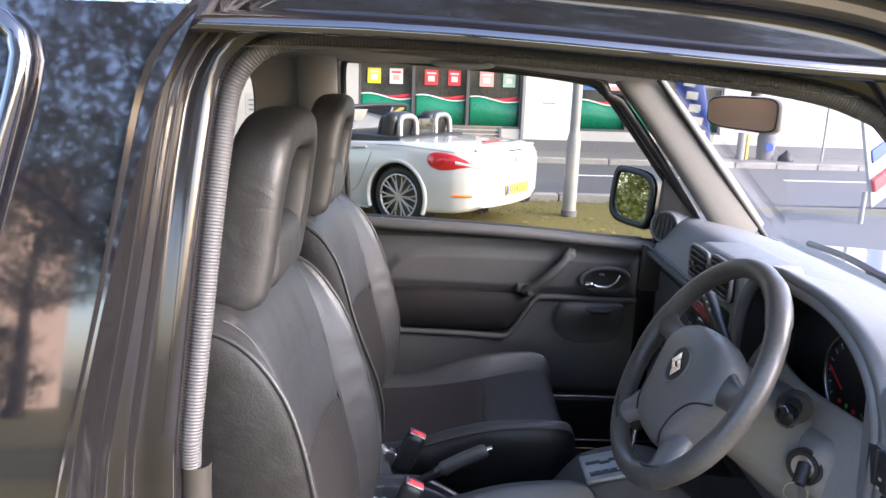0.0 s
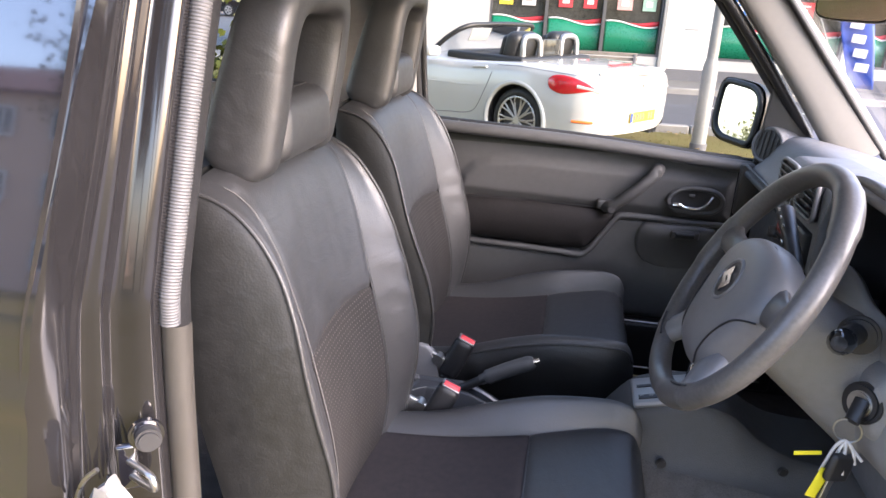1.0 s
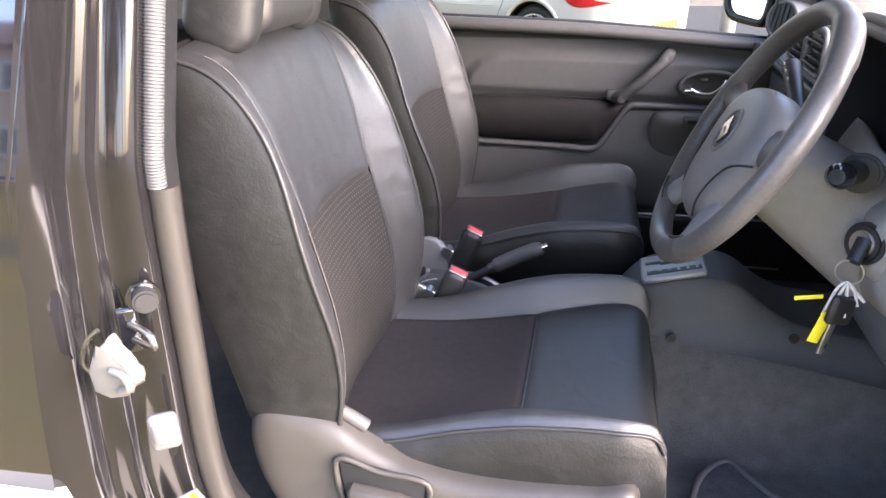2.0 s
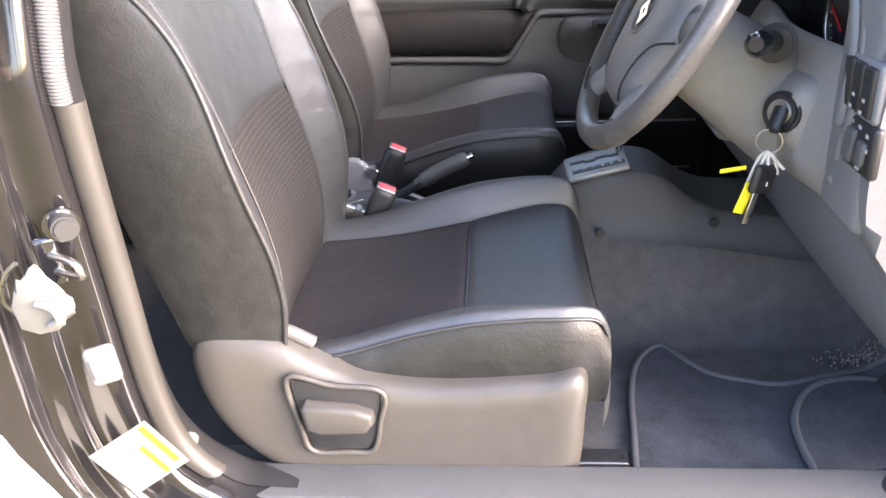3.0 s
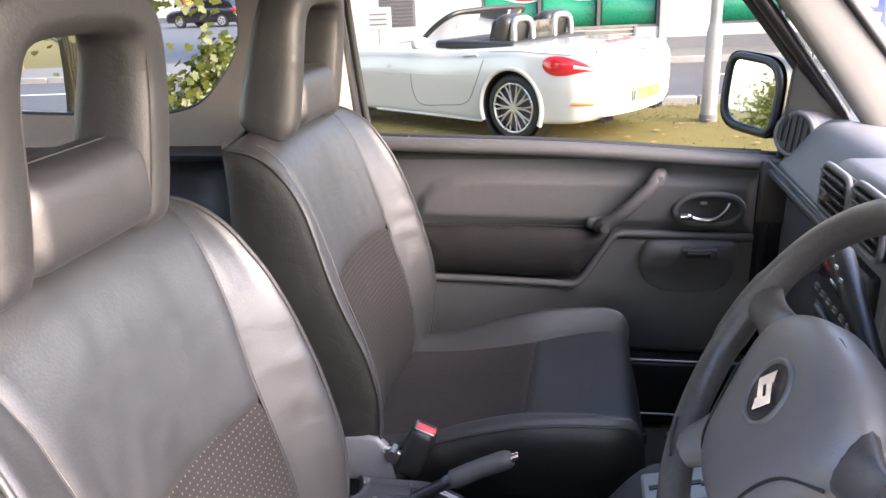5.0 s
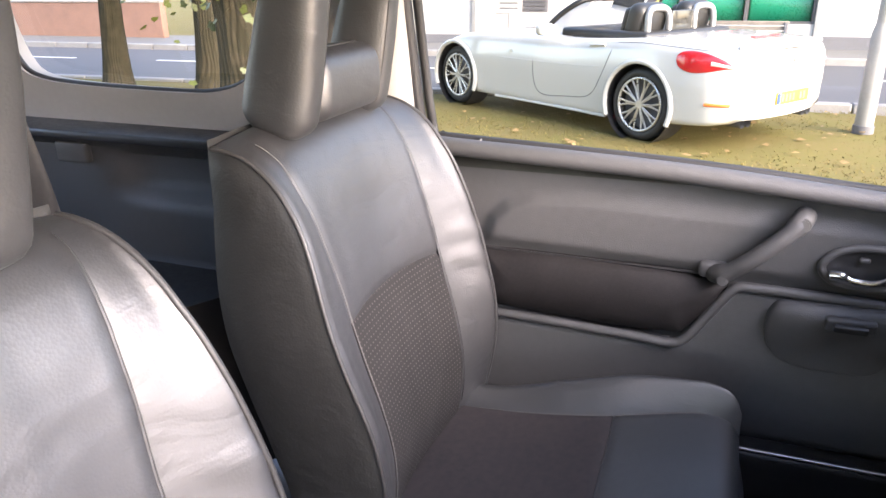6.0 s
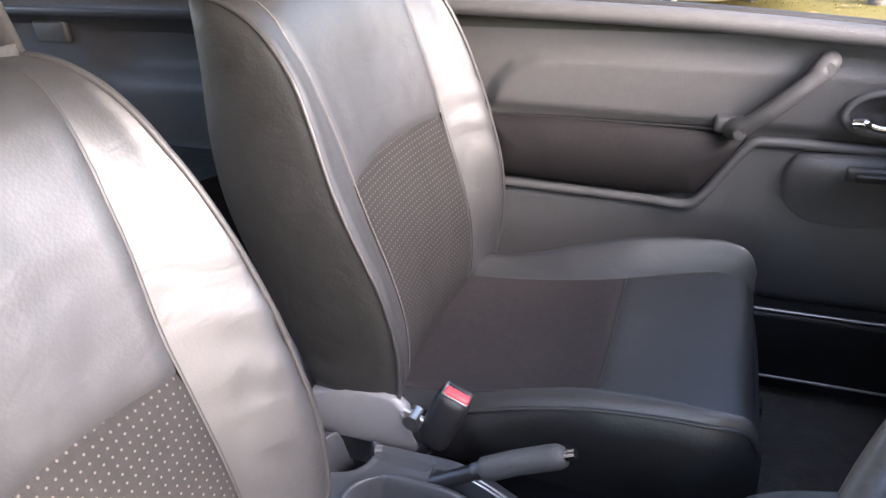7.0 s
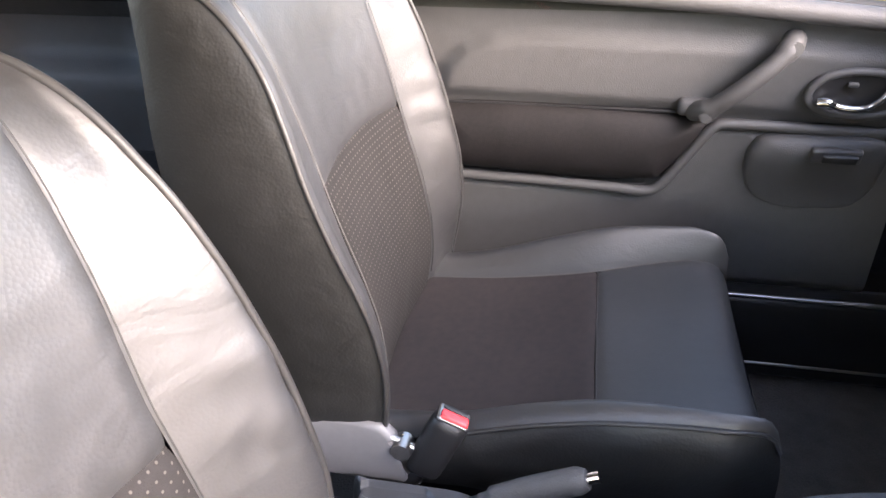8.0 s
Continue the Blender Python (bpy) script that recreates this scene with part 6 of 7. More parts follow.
POSTER = {"yellow": (0.75, 0.60, 0.03), "white": (0.65, 0.62, 0.60), "red": (0.62, 0.04, 0.05), "pink": (0.70, 0.35, 0.32), "mint": (0.35, 0.55, 0.42), "blue": (0.05, 0.15, 0.40)}
PM = {k: material("poster_" + k, c, 0.6, vary=0.15, scale=9) for k, c in POSTER.items()}
for n_win, (a, b, lo, hi) in enumerate(WINS):
    w = slab("window", a, b, lo, hi, -0.16, 0.02, SHOP_GLASS, shop, "dark shop window")
    for x in (a, b - 0.05):
        slab("window_frame", x, x + 0.05, lo, hi, -0.02, 0.14, SHOP_FRAME, w)
    for z in (lo, hi - 0.05):
        slab("window_frame", a + 0.05, b - 0.05, z, z + 0.05, -0.02, 0.14, SHOP_FRAME, w)
    if n_win > 2:
        continue
    cells = (3, 2, 1)[n_win]
    cw = (b - a) / cells
    for c in range(cells):
        x0 = a + c * cw
        if c:
            slab("mullion", x0 - 0.035, x0 + 0.035, lo + 0.05, hi - 0.05, -0.03, 0.12, SHOP_FRAME, w)
        for nm, mt, base, thick, out in (("green_panel", SHOP_GREEN, 0.0, None, -0.140), ("white_wave", LINE_WHITE, 0.0, 0.035, -0.134), ("red_wave", SHOP_RED, 0.035, 0.10, -0.138)):
            def wave(u, v, x0=x0, nm=nm, base=base, thick=thick, out=out):
                x = x0 + 0.05 + u * (cw - 0.10)
                top = lo + 0.66 + 0.045 * math.sin(u * 5.6 + 0.6) - 0.05 * u
                if nm == "green_panel":
                    z = lo + 0.05 + v * (top - lo - 0.05)
                elif nm == "white_wave":
                    z = top + v * thick
                else:
                    z = top + base + v * thick * smooth(0.35, 0.9, u)
                return on_shop(x, z, out)
            grid(nm, 24, 2, wave, mt, w, solid=0.004)
for x, wd, col in ((-1.72, 0.30, "yellow"), (-1.22, 0.30, "white"), (-0.42, 0.30, "red"), (0.12, 0.28, "red"), (0.84, 0.32, "pink"), (1.38, 0.28, "mint"), (3.7, 0.42, "pink"), (3.25, 0.3, "blue"), (4.4, 0.5, "red")):
    p = slab("poster", x, x + wd, 1.36, 1.70, -0.12, 0.012, PM[col], shop, col + " window poster")
    slab("poster_print", x + wd * 0.25, x + wd * 0.75, 1.44, 1.56, -0.108, 0.008, PM["white" if col != "white" else "pink"], p)
    slab("poster_print", x + wd * 0.15, x + wd * 0.85, 1.60, 1.64, -0.108, 0.008, PM["white" if col != "white" else "red"], p)
for k in range(9):
    slab("shelf", -1.86, 1.76, 1.05 + 0.07 * k, 1.062 + 0.07 * k, -0.19, 0.02, PLINTH, shop) if k % 3 else None
slab("side_door", 1.90, 2.98, 0.20, 1.95, 0.012, 0.04, material("door_cream", (0.66, 0.65, 0.60), 0.6, vary=0.05), shop, "cream flush side door")
slab("letter_plate", 2.30, 2.60, 1.02, 1.05, 0.022, 0.02, GALV, shop)
louvre = slab("louvre", -4.15, -3.35, 0.62, 1.75, 0.012, 0.04, PLINTH, shop, "dark louvred vent")
for k in range(14):
    slab("louvre_slat", -4.11, -3.39, 0.66 + 0.078 * k, 0.70 + 0.078 * k, 0.04, 0.03, SHOP_FRAME, louvre)
slab("rain_pipe", 1.83, 1.90, 0.15, 4.5, 0.05, 0.07, GALV, shop)
slab("rain_pipe", -5.0, -4.92, 0.15, 4.5, 0.05, 0.07, GALV, shop)

far = thing("terrace_house", (-32, 20.6, 0), "row of far brick houses with dark doors across the road", "house")
rbox("wall", (-32, 20.6, 2.4), (22, 6, 5.0), 0, BRICK, far, turn=(0, 0, SROT))
prism("roof", [(17.0, 4.8), (20.6, 6.8), (24.2, 4.8)], "x", -43.5, 23.0, 0, TILE, far)
for k in range(9):
    for z in (1.4, 3.6):
        rbox("window", (-41.5 + k * 2.4, 17.02 + k * 0.13, z), (1.0, 0.08, 1.2), 0.02, SHOP_GLASS, far, seg=1, turn=(0, 0, SROT))
lane = grid("side_street", 10, 20, lambda u, v: (-9.0 - 22 * v + (u - 0.5) * (4 + 16 * v), 17.72 + 34 * v + (-9.0 - 22 * v) * 0.055 * (1 - v), -0.048 - 0.07 * smooth(0.0, 0.2, v)), ASPHALT)
tagged(lane, "grey asphalt side street across the road", "road", kind="structure")
white_house = thing("white_house", (-30, 56, 0), "far white rendered house with a tiled roof", "house")
rbox("wall", (-30, 56, 2.4), (13, 7, 5.0), 0, RENDER_WHITE, white_house, seg=1)
prism("roof", [(52.0, 4.8), (56.0, 7.4), (60.0, 4.8)], "x", -36.8, 13.6, 0, TILE, white_house)
for k in range(4):
    for z in (1.4, 3.7):
        rbox("window", (-34.6 + 3.1 * k, 52.46, z), (1.3, 0.10, 1.2), 0.02, SHOP_GLASS, white_house, seg=1)
wallr = thing("garden_wall", (-14, 16.6, 0), "low brown brick garden wall along the footway", "wall")
rbox("wall_face", (-19, 16.0, 0.35), (12, 0.22, 0.9), 0.02, BRICK, wallr, seg=1, turn=(0, 0, SROT))
rbox("coping", (-19, 16.0, 0.82), (12.05, 0.28, 0.06), 0.02, KERB, wallr, seg=1, turn=(0, 0, SROT))


def post(name, x, y, h, r0, r1, label):
    p = thing(name, (x, y, ground_z(y)), label, "lamp post")
    z = ground_z(y)
    tube("door_section", [(x, y, z - 0.1), (x, y, z + 0.95), (x, y, z + 1.05)], [r0, r0, r1], GALV, p, "wider base section", n=20)
    tube("shaft", [(x, y, z + 1.03), (x, y, z + h)], [r1, r1 * 0.7], GALV, p, n=18)
    disc("base_collar", (x, y, z + 0.03), (0, 0, 1), r0 * 1.15, 0.10, PLINTH, p)
    return p


post("lamp_post", 1.63, 9.0, 7.5, 0.085, 0.062, "pale grey steel lamp post on the verge")
pp = post("lamp_post", -3.9, 11.6 - 1.6, 7.0, 0.07, 0.055, "pale grey steel post beyond the white car")
sg = thing("street_sign", (-3.95, 15.9, 0), "small white sign on a post by the footway", "sign")
rbox("sign_face", (-3.95, 15.9, 0.85), (0.55, 0.03, 0.45), 0.02, RENDER_WHITE, sg, seg=1)
for k in range(3):
    rbox("sign_bar", (-3.95, 15.88, 0.74 + 0.1 * k), (0.38, 0.01, 0.03), 0, PRINT, sg, seg=1)
tube("sign_post", [(-3.95, 15.93, -0.05), (-3.95, 15.93, 1.0)], 0.03, GALV, sg)
bn = thing("bench", (0.6, 15.9, 0), "dark slatted bench on the footway", "bench")
for k in range(3):
    rbox("back_slat", (0.55, 15.8, 0.34 + 0.09 * k), (1.5, 0.03, 0.07), 0.01, WOOD, bn, seg=1, turn=(0, 0, SROT))
for x in (-0.15, 1.25):
    rbox("bench_leg", (x, 15.8, 0.24), (0.06, 0.06, 0.58), 0.01, PLINTH, bn, seg=1)
for k in range(3):
    rbox("seat_slat", (0.55, 15.6 + 0.1 * k, 0.28), (1.5, 0.08, 0.03), 0.01, WOOD, bn, seg=1, turn=(0, 0, SROT))


def banner(x, y, h, w, mat, label, lean):
    b = thing("feather_banner", (x, y, -0.05), label, "banner")
    sail = grid("sail", 12, 30, lambda u, v: (x + lean * (1 - v) * 0.25 + (u - 0.2) * w * (0.55 + 0.45 * math.sin(min(1, v * 1.3 + 0.25) * math.pi / 2)) * 1.0, y + 0.05 * math.sin(u * 4 + v * 3), 0.15 + v * h), mat, b, "blue cloth sail with pale lettering bars", solid=0.004)
    for k in range(8):
        z = 0.55 + k * (h - 0.9) / 8
        rbox("banner_bar", (x + lean * 0.25 * (1 - (z - 0.15) / h) + w * 0.27, y - 0.06, z), (w * 0.42, 0.012, (h - 0.9) / 8 * 0.62), 0.01, RENDER_WHITE, sail, seg=1, turn=(0, 6, 0))
    tube("banner_pole", spline([(x + lean * 0.25 - 0.1 * w, y, -0.1), (x - 0.15 * w, y, h * 0.6), (x - 0.05 * w, y, h + 0.25)], 20), 0.02, GALV, b)
    return b


banner(4.55, 15.75, 3.0, 0.60, BLUE, "tall blue feather banner with white lettering by the footway", 3.6)
sb = thing("sale_board", (5.3, 9.2, 0), "white sales board with blue and red bars on the verge", "sign board")
rbox("board", (5.62, 9.2, 0.95), (0.05, 1.0, 1.35), 0.02, RENDER_WHITE, sb, turn=(24, 0, -60))
for k, mt in enumerate((BLUE, BLUE, SHOP_RED)):
    rbox("board_bar", (5.60 + 0.09 * (k - 1), 9.165, 1.30 - 0.36 * k), (0.05, 0.78, 0.18), 0.01, mt, sb, turn=(24, 0, -60), seg=1)
for k in (-1, 1):
    tube("board_leg", [(5.62 + 0.3 * k, 9.2 + 0.17 * k, -0.1), (5.62 + 0.3 * k, 9.2 + 0.17 * k, 0.35)], 0.03, GALV, sb)
binn = thing("litter_bin", (7.35, 16.6, 0), "dark litter bin on the footway", "litter bin")
tube("bin_body", [(7.35, 16.6, -0.10), (7.35, 16.6, 0.45), (7.35, 16.6, 0.55)], [0.18, 0.20, 0.17], PLINTH, binn, n=20)
disc("bin_lid", (7.35, 16.6, 0.57), (0, 0, 1), 0.21, 0.07, SHOP_FRAME, binn, bevel=0.02)
disc("bin_label", (7.35, 16.405, 0.25), (0, -1, 0.05), 0.09, 0.02, BLUE, binn)
bol = thing("bollard", (6.75, 16.5, 0), "grey and yellow bollard by the shop wall", "bollard")
tube("bollard_shaft", [(6.75, 16.5, -0.1), (6.75, 16.5, 0.55)], 0.09, KERB, bol, n=14)
rbox("bollard_stripe", (6.87, 16.45, 0.22), (0.07, 0.06, 0.62), 0.02, LINE_YELLOW, bol, seg=1)
sackr = thing("rubbish_sack", (7.75, 16.4, 0), "small dark rubbish sack beside the bin", "sack")
tube("sack_body", spline([(7.75, 16.4, -0.12), (7.74, 16.4, 0.0), (7.76, 16.41, 0.12), (7.75, 16.4, 0.20)], 12), [0.05, 0.13, 0.16, 0.17, 0.17, 0.16, 0.14, 0.12, 0.09, 0.06, 0.03, 0.02], RUBBER, sackr, n=14)
sp = thing("sign_post", (8.55, 16.4, 0), "thin grey post with a small dark box by the wall", "sign post")
tube("shaft", [(8.55, 16.4, -0.15), (8.55, 16.4, 1.75)], 0.025, GALV, sp)
rbox("box", (8.58, 16.36, 1.72), (0.16, 0.10, 0.14), 0.02, PLINTH, sp)

# ---- white convertible on the verge ----
HEAD = radians(147.0)
conv = thing("convertible_car", (-0.41, 8.0, ground_z(8.0)), "white two-seat convertible with its roof down, parked on the grass", "car")
CM = Matrix.Translation((-0.41, 8.0, ground_z(8.0))) @ Matrix.Rotation(HEAD, 4, "Z")


def cl(f, s, z):
    """A point of the convertible: f ahead of the rear axle, s to the left, z up; the near rear wheel stands at s = 0.76."""
    return tuple(CM @ Vector((f * 0.98 if f < 0 else f, s - 0.76, z)))


F_ = [-0.95, -0.92, -0.85, -0.70, -0.30, 0.0, 0.45, 0.9, 1.4, 1.9, 2.5, 2.9, 3.2, 3.34]
WID = [0.68, 0.72, 0.79, 0.855, 0.885, 0.895, 0.875, 0.86, 0.86, 0.865, 0.875, 0.84, 0.74, 0.62]
SHO = [0.82, 0.84, 0.865, 0.885, 0.90, 0.91, 0.885, 0.86, 0.85, 0.85, 0.83, 0.76, 0.66, 0.55]
DEC = [0.88, 0.91, 0.945, 0.955, 0.965, 0.965, 0.90, 0.90, 0.955, 0.935, 0.88, 0.80, 0.70, 0.58]
BOT = [0.30, 0.29, 0.26, 0.23, 0.20, 0.18, 0.17, 0.17, 0.17, 0.17, 0.17, 0.18, 0.20, 0.28]


def body_at(s):
    def at(u, v):
        f = -0.95 + v * 4.29
        w, sh, dk, bo = curve(f, F_, WID), curve(f, F_, SHO), curve(f, F_, DEC), curve(f, F_, BOT)
        prof = [(0.0, dk), (0.55 * w, dk - 0.01), (0.86 * w, sh + 0.035), (0.955 * w, sh - 0.02), (0.985 * w, sh - 0.13), (1.0 * w, 0.60), (0.992 * w, 0.48), (0.975 * w, 0.34), (0.94 * w, bo + 0.02), (0.80 * w, bo)]
        i = u * (len(prof) - 1)
        ks = list(range(len(prof)))
        a, z = curve(i, ks, [p[0] for p in prof]), curve(i, ks, [p[1] for p in prof])
        z = max(z, bo)
        return cl(f, s * a, z)
    return at


for s in (1, -1):
    cb = grid("body_side", 54, 170, body_at(s), CARWHITE, conv, "glossy white body side")
    bm = bmesh.new()
    bm.from_mesh(cb.data)
    back = CM.inverted()
    gone = []
    for fc in bm.faces:
        q = back @ fc.calc_center_median()
        if abs(q.y + 0.76) > 0.62 and any((q.x - f) ** 2 + (q.z - 0.355) ** 2 < 0.392 ** 2 for f in (0.0, 2.80)):
            gone.append(fc)
    bmesh.ops.delete(bm, geom=gone, context="FACES")
    bm.to_mesh(cb.data)
    bm.free()
# cockpit
rbox("cockpit", (0, 0, 0), (1.12, 1.36, 0.10), 0.04, PLASTIC_DARK, conv, "dark open cockpit").data.transform(CM @ Matrix.Translation((0.66, -0.76, 0.93)))
for s in (-0.36, 0.36):
    rbox("sports_seat", (0, 0, 0), (0.20, 0.46, 0.42), 0.09, PLASTIC_DARK, conv, "black sports seat", seg=4).data.transform(CM @ Matrix.Translation((0.38, s - 0.76, 1.03)) @ pose(0, 0, 0, 0, -14, 0))
    rbox("seat_shell", (0, 0, 0), (0.12, 0.40, 0.34), 0.06, PLASTIC_DARK, conv, seg=3).data.transform(CM @ Matrix.Translation((0.48, s - 0.76, 1.03)) @ pose(0, 0, 0, 0, -14, 0))
    tube("roll_hoop", [cl(0.22 + 0.02 * math.sin(a), s + 0.16 * sq(math.cos(a), 0.6), 0.94 + 0.25 * max(0, math.sin(a)) ** 0.35) for a in np.linspace(0, math.pi, 32)], 0.034, HOOP, conv, "silver roll hoop", n=12)
rbox("wind_deflector", (0, 0, 0), (0.02, 0.34, 0.22), 0.01, SHOP_GLASS, conv).data.transform(CM @ Matrix.Translation((0.22, -0.76, 1.05)))
tube("windscreen_frame", spline([cl(1.36, 0.80, 0.93), cl(1.16, 0.73, 1.12), cl(0.97, 0.62, 1.25), cl(0.93, 0.30, 1.275), cl(0.92, 0.0, 1.28), cl(0.93, -0.30, 1.275), cl(0.97, -0.62, 1.25), cl(1.16, -0.73, 1.12), cl(1.36, -0.80, 0.93)], 60), 0.028, PLASTIC_DARK, conv, "black windscreen frame", n=10)
sgl = grid("windscreen", 16, 8, lambda u, v: cl(1.36 - 0.40 * v + 0.10 * math.sin(math.pi * u), (u * 2 - 1) * (0.78 - 0.15 * v), 0.94 + 0.31 * v), GLASS, conv, "clear windscreen")
sgl.visible_shadow = False
rbox("sun_visor", (0, 0, 0), (0.16, 0.34, 0.012), 0.005, RENDER_WHITE, conv, seg=1).data.transform(CM @ Matrix.Translation((0.99, -0.40, 1.16)) @ pose(0, 0, 0, 0, 62, 0))
for s in (1, -1):
    rbox("wing_mirror", (0, 0, 0), (0.12, 0.20, 0.12), 0.045, CARWHITE, conv, "white wing mirror", seg=4).data.transform(CM @ Matrix.Translation((1.20, s * 0.93 - 0.76, 0.97)))
# wheels with their arches
for f in (0.0, 2.80):
    for s in (1, -1):
        y0 = 0.76 * s
        c = cl(f, y0, 0.345)
        n = Vector(cl(f, y0 + s, 0.325)) - Vector(c)
        ring = tube("wheel", [cl(f + 0.288 * math.cos(a), s * 0.775, 0.345 + 0.288 * math.sin(a)) for a in np.linspace(0, 2 * math.pi, 48, endpoint=False)], 0.057, RUBBER, conv, "black tyre and silver alloy wheel", n=12, closed=True)
        tube("rim", [cl(f + 0.246 * math.cos(a), s * 0.828, 0.345 + 0.246 * math.sin(a)) for a in np.linspace(0, 2 * math.pi, 48, endpoint=False)], 0.012, ALLOY, ring, n=8, closed=True)
        disc("brake_disc", cl(f, s * 0.74, 0.345), n, 0.240, 0.02, PLINTH, ring, n=32)
        disc("hub_cap", cl(f, s * 0.826, 0.345), n, 0.036, 0.02, ALLOY, ring, n=16)
        for k in range(10):
            for d in (-0.13, 0.13):
                a = 2 * math.pi * k / 10
                tube("wheel_spoke", [cl(f + 0.034 * math.cos(a), s * 0.825, 0.345 + 0.034 * math.sin(a)), cl(f + 0.15 * math.cos(a + 0.5 * d), s * 0.822, 0.345 + 0.15 * math.sin(a + 0.5 * d)), cl(f + 0.244 * math.cos(a + d), s * 0.828, 0.345 + 0.244 * math.sin(a + d))], [0.013, 0.010, 0.010], ALLOY, ring, n=6)
        tube("arch_lip", [cl(f + 0.392 * math.cos(a), s * 0.872, 0.355 + 0.392 * math.sin(a)) for a in np.linspace(-0.40, math.pi + 0.40, 60)], 0.026, CARWHITE, conv, "flared white wheel arch", n=10)
        tube("arch_liner", [cl(f, s * 0.86, 0.355), cl(f, s * 0.60, 0.355), cl(f, s * 0.598, 0.355)], [0.386, 0.386, 0.02], PLASTIC_DARK, conv, "dark wheel arch liner", n=40, caps=False)

# rear details: lamps, reflectors, plate, exhausts, seams


def on_body(f, u, s=1, out=0.004):
    """A point on the body: f along, u down its section (0 deck to 1 sill)."""
    at = body_at(s)
    v = (f + 0.95) / 4.29
    p, q, r = Vector(at(u, v)), Vector(at(min(1, u + 0.01), v)), Vector(at(u, v + 0.004))
    n = (q - p).cross(r - p)
    n.normalize()
    if n.dot(p - Vector(cl(f, 0, 0.5))) < 0:
        n = -n
    return tuple(p + n * out)


for s in (1, -1):
    lamp_run = [(-0.90, 0.405), (-0.78, 0.360), (-0.62, 0.330), (-0.48, 0.338), (-0.40, 0.395), (-0.43, 0.462), (-0.56, 0.490), (-0.72, 0.476), (-0.86, 0.436)]
    edge = spline(lamp_run, 60, True)
    mid = edge.mean(0)
    grid("tail_lamp", 60, 8, lambda u, v, s=s: on_body(*(edge[int(round(u * 60)) % 60] * (1 - v) + mid * v), s, 0.004 + 0.014 * math.sin(v * math.pi / 2) ** 0.5), TAIL, conv, "red wrap-round tail lamp", wrap=True)
    tube("lamp_clear_band", [on_body(f, 0.418, s, 0.010) for f in np.linspace(-0.93, -0.74, 14)], np.linspace(0.008, 0.020, 14), material("lamp_clear", (0.62, 0.55, 0.53), 0.2) if s > 0 else bpy.data.materials["lamp_clear"], conv, n=6)
    tube("reflector", [on_body(f, 0.70, s, 0.004) for f in np.linspace(-0.90, -0.72, 12)], 0.014, ORANGE, conv, "orange reflector strip", n=8)
    tube("shoulder_seam", [on_body(f, 0.305, s, 0.001) for f in np.linspace(-0.7, 0.3, 30)], 0.003, PLINTH, conv, n=5)
    tube("door_seam", spline([on_body(0.34, 0.24, s, 0.0), on_body(0.36, 0.40, s, 0.0), on_body(0.46, 0.58, s, 0.0), on_body(0.62, 0.76, s, 0.0), on_body(0.95, 0.80, s, 0.0), on_body(1.36, 0.80, s, 0.0), on_body(1.44, 0.55, s, 0.0), on_body(1.40, 0.26, s, 0.0)], 60), 0.004, PLINTH, conv, "door shut line", n=5)
    tube("door_handle", [on_body(f, 0.345, s, 0.012) for f in np.linspace(0.44, 0.64, 8)], 0.013, CARWHITE, conv, "white door handle", n=8)
    tube("body_crease", [on_body(f, 0.50 + 0.03 * math.sin(f), s, -0.002) for f in np.linspace(0.5, 2.0, 30)], 0.006, CARWHITE, conv, n=6)
    tube("sill_edge", [on_body(f, 0.90, s, 0.004) for f in np.linspace(0.42, 2.1, 20)], 0.018, CARWHITE, conv, n=8)
    for d in (-0.045, 0.045):
        tube("tail_pipe", [cl(-0.60, 0.50 * s + d, 0.265), cl(-0.93, 0.50 * s + d, 0.262)], 0.040, PLINTH if s < 0 else SHOP_FRAME, conv, "dark twin tail pipe", n=16, caps=False)
    badge_c = on_body(1.80, 0.46, s, 0.004)
    disc("side_badge", badge_c, Vector(cl(0, 2 * s, 0)) - Vector(cl(0, 0, 0)), 0.022, 0.008, ALLOY, conv)
def rear_at(u, v):
    """Closes the tail: the end section blended into a crowned panel."""
    a = (u * 2 - 1)
    z0, z1 = 0.30, 0.88
    z = z0 + v * (z1 - z0)
    prof_w = curve(z, [0.30, 0.34, 0.48, 0.60, 0.69, 0.80, 0.855, 0.88], [0.62, 0.663, 0.675, 0.68, 0.67, 0.65, 0.585, 0.40])
    bulge = (1 - a * a) ** 0.8
    return cl(-0.950 - 0.075 * bulge - 0.025 * bulge * smooth(0.66, 0.52, z) + 0.02 * smooth(0.40, 0.30, z), a * prof_w, z)


grid("rear_face", 40, 30, rear_at, CARWHITE, conv, "white rear bumper and boot face")
tube("boot_seam", [tuple(Vector(rear_at(u, 0.62)) + Vector(cl(-0.004, 0, 0)) - Vector(cl(0, 0, 0))) for u in np.linspace(0.08, 0.92, 30)], 0.0035, PLINTH, conv, "boot shut line", n=5)
plate_m = rbox("number_plate", cl(-1.052, 0, 0.465), (0.012, 0.52, 0.11), 0.004, PLATE_Y, conv, "yellow number plate", seg=1, turn=(0, 0, math.degrees(HEAD)))
rbox("plate_band", cl(-1.057, 0.235, 0.465), (0.012, 0.045, 0.095), 0, BLUE, plate_m, seg=1, turn=(0, 0, math.degrees(HEAD)))
for k in range(7):
    if k == 4:
        continue
    rbox("plate_bar", cl(-1.058, 0.175 - 0.058 * k, 0.465), (0.008, 0.034, 0.066), 0, PRINT, plate_m, seg=1, turn=(0, 0, math.degrees(HEAD)))
disc("rear_badge", cl(-1.035, 0, 0.80), Vector(cl(-1, 0, 0.2)) - Vector(cl(0, 0, 0)), 0.036, 0.012, ALLOY, conv)
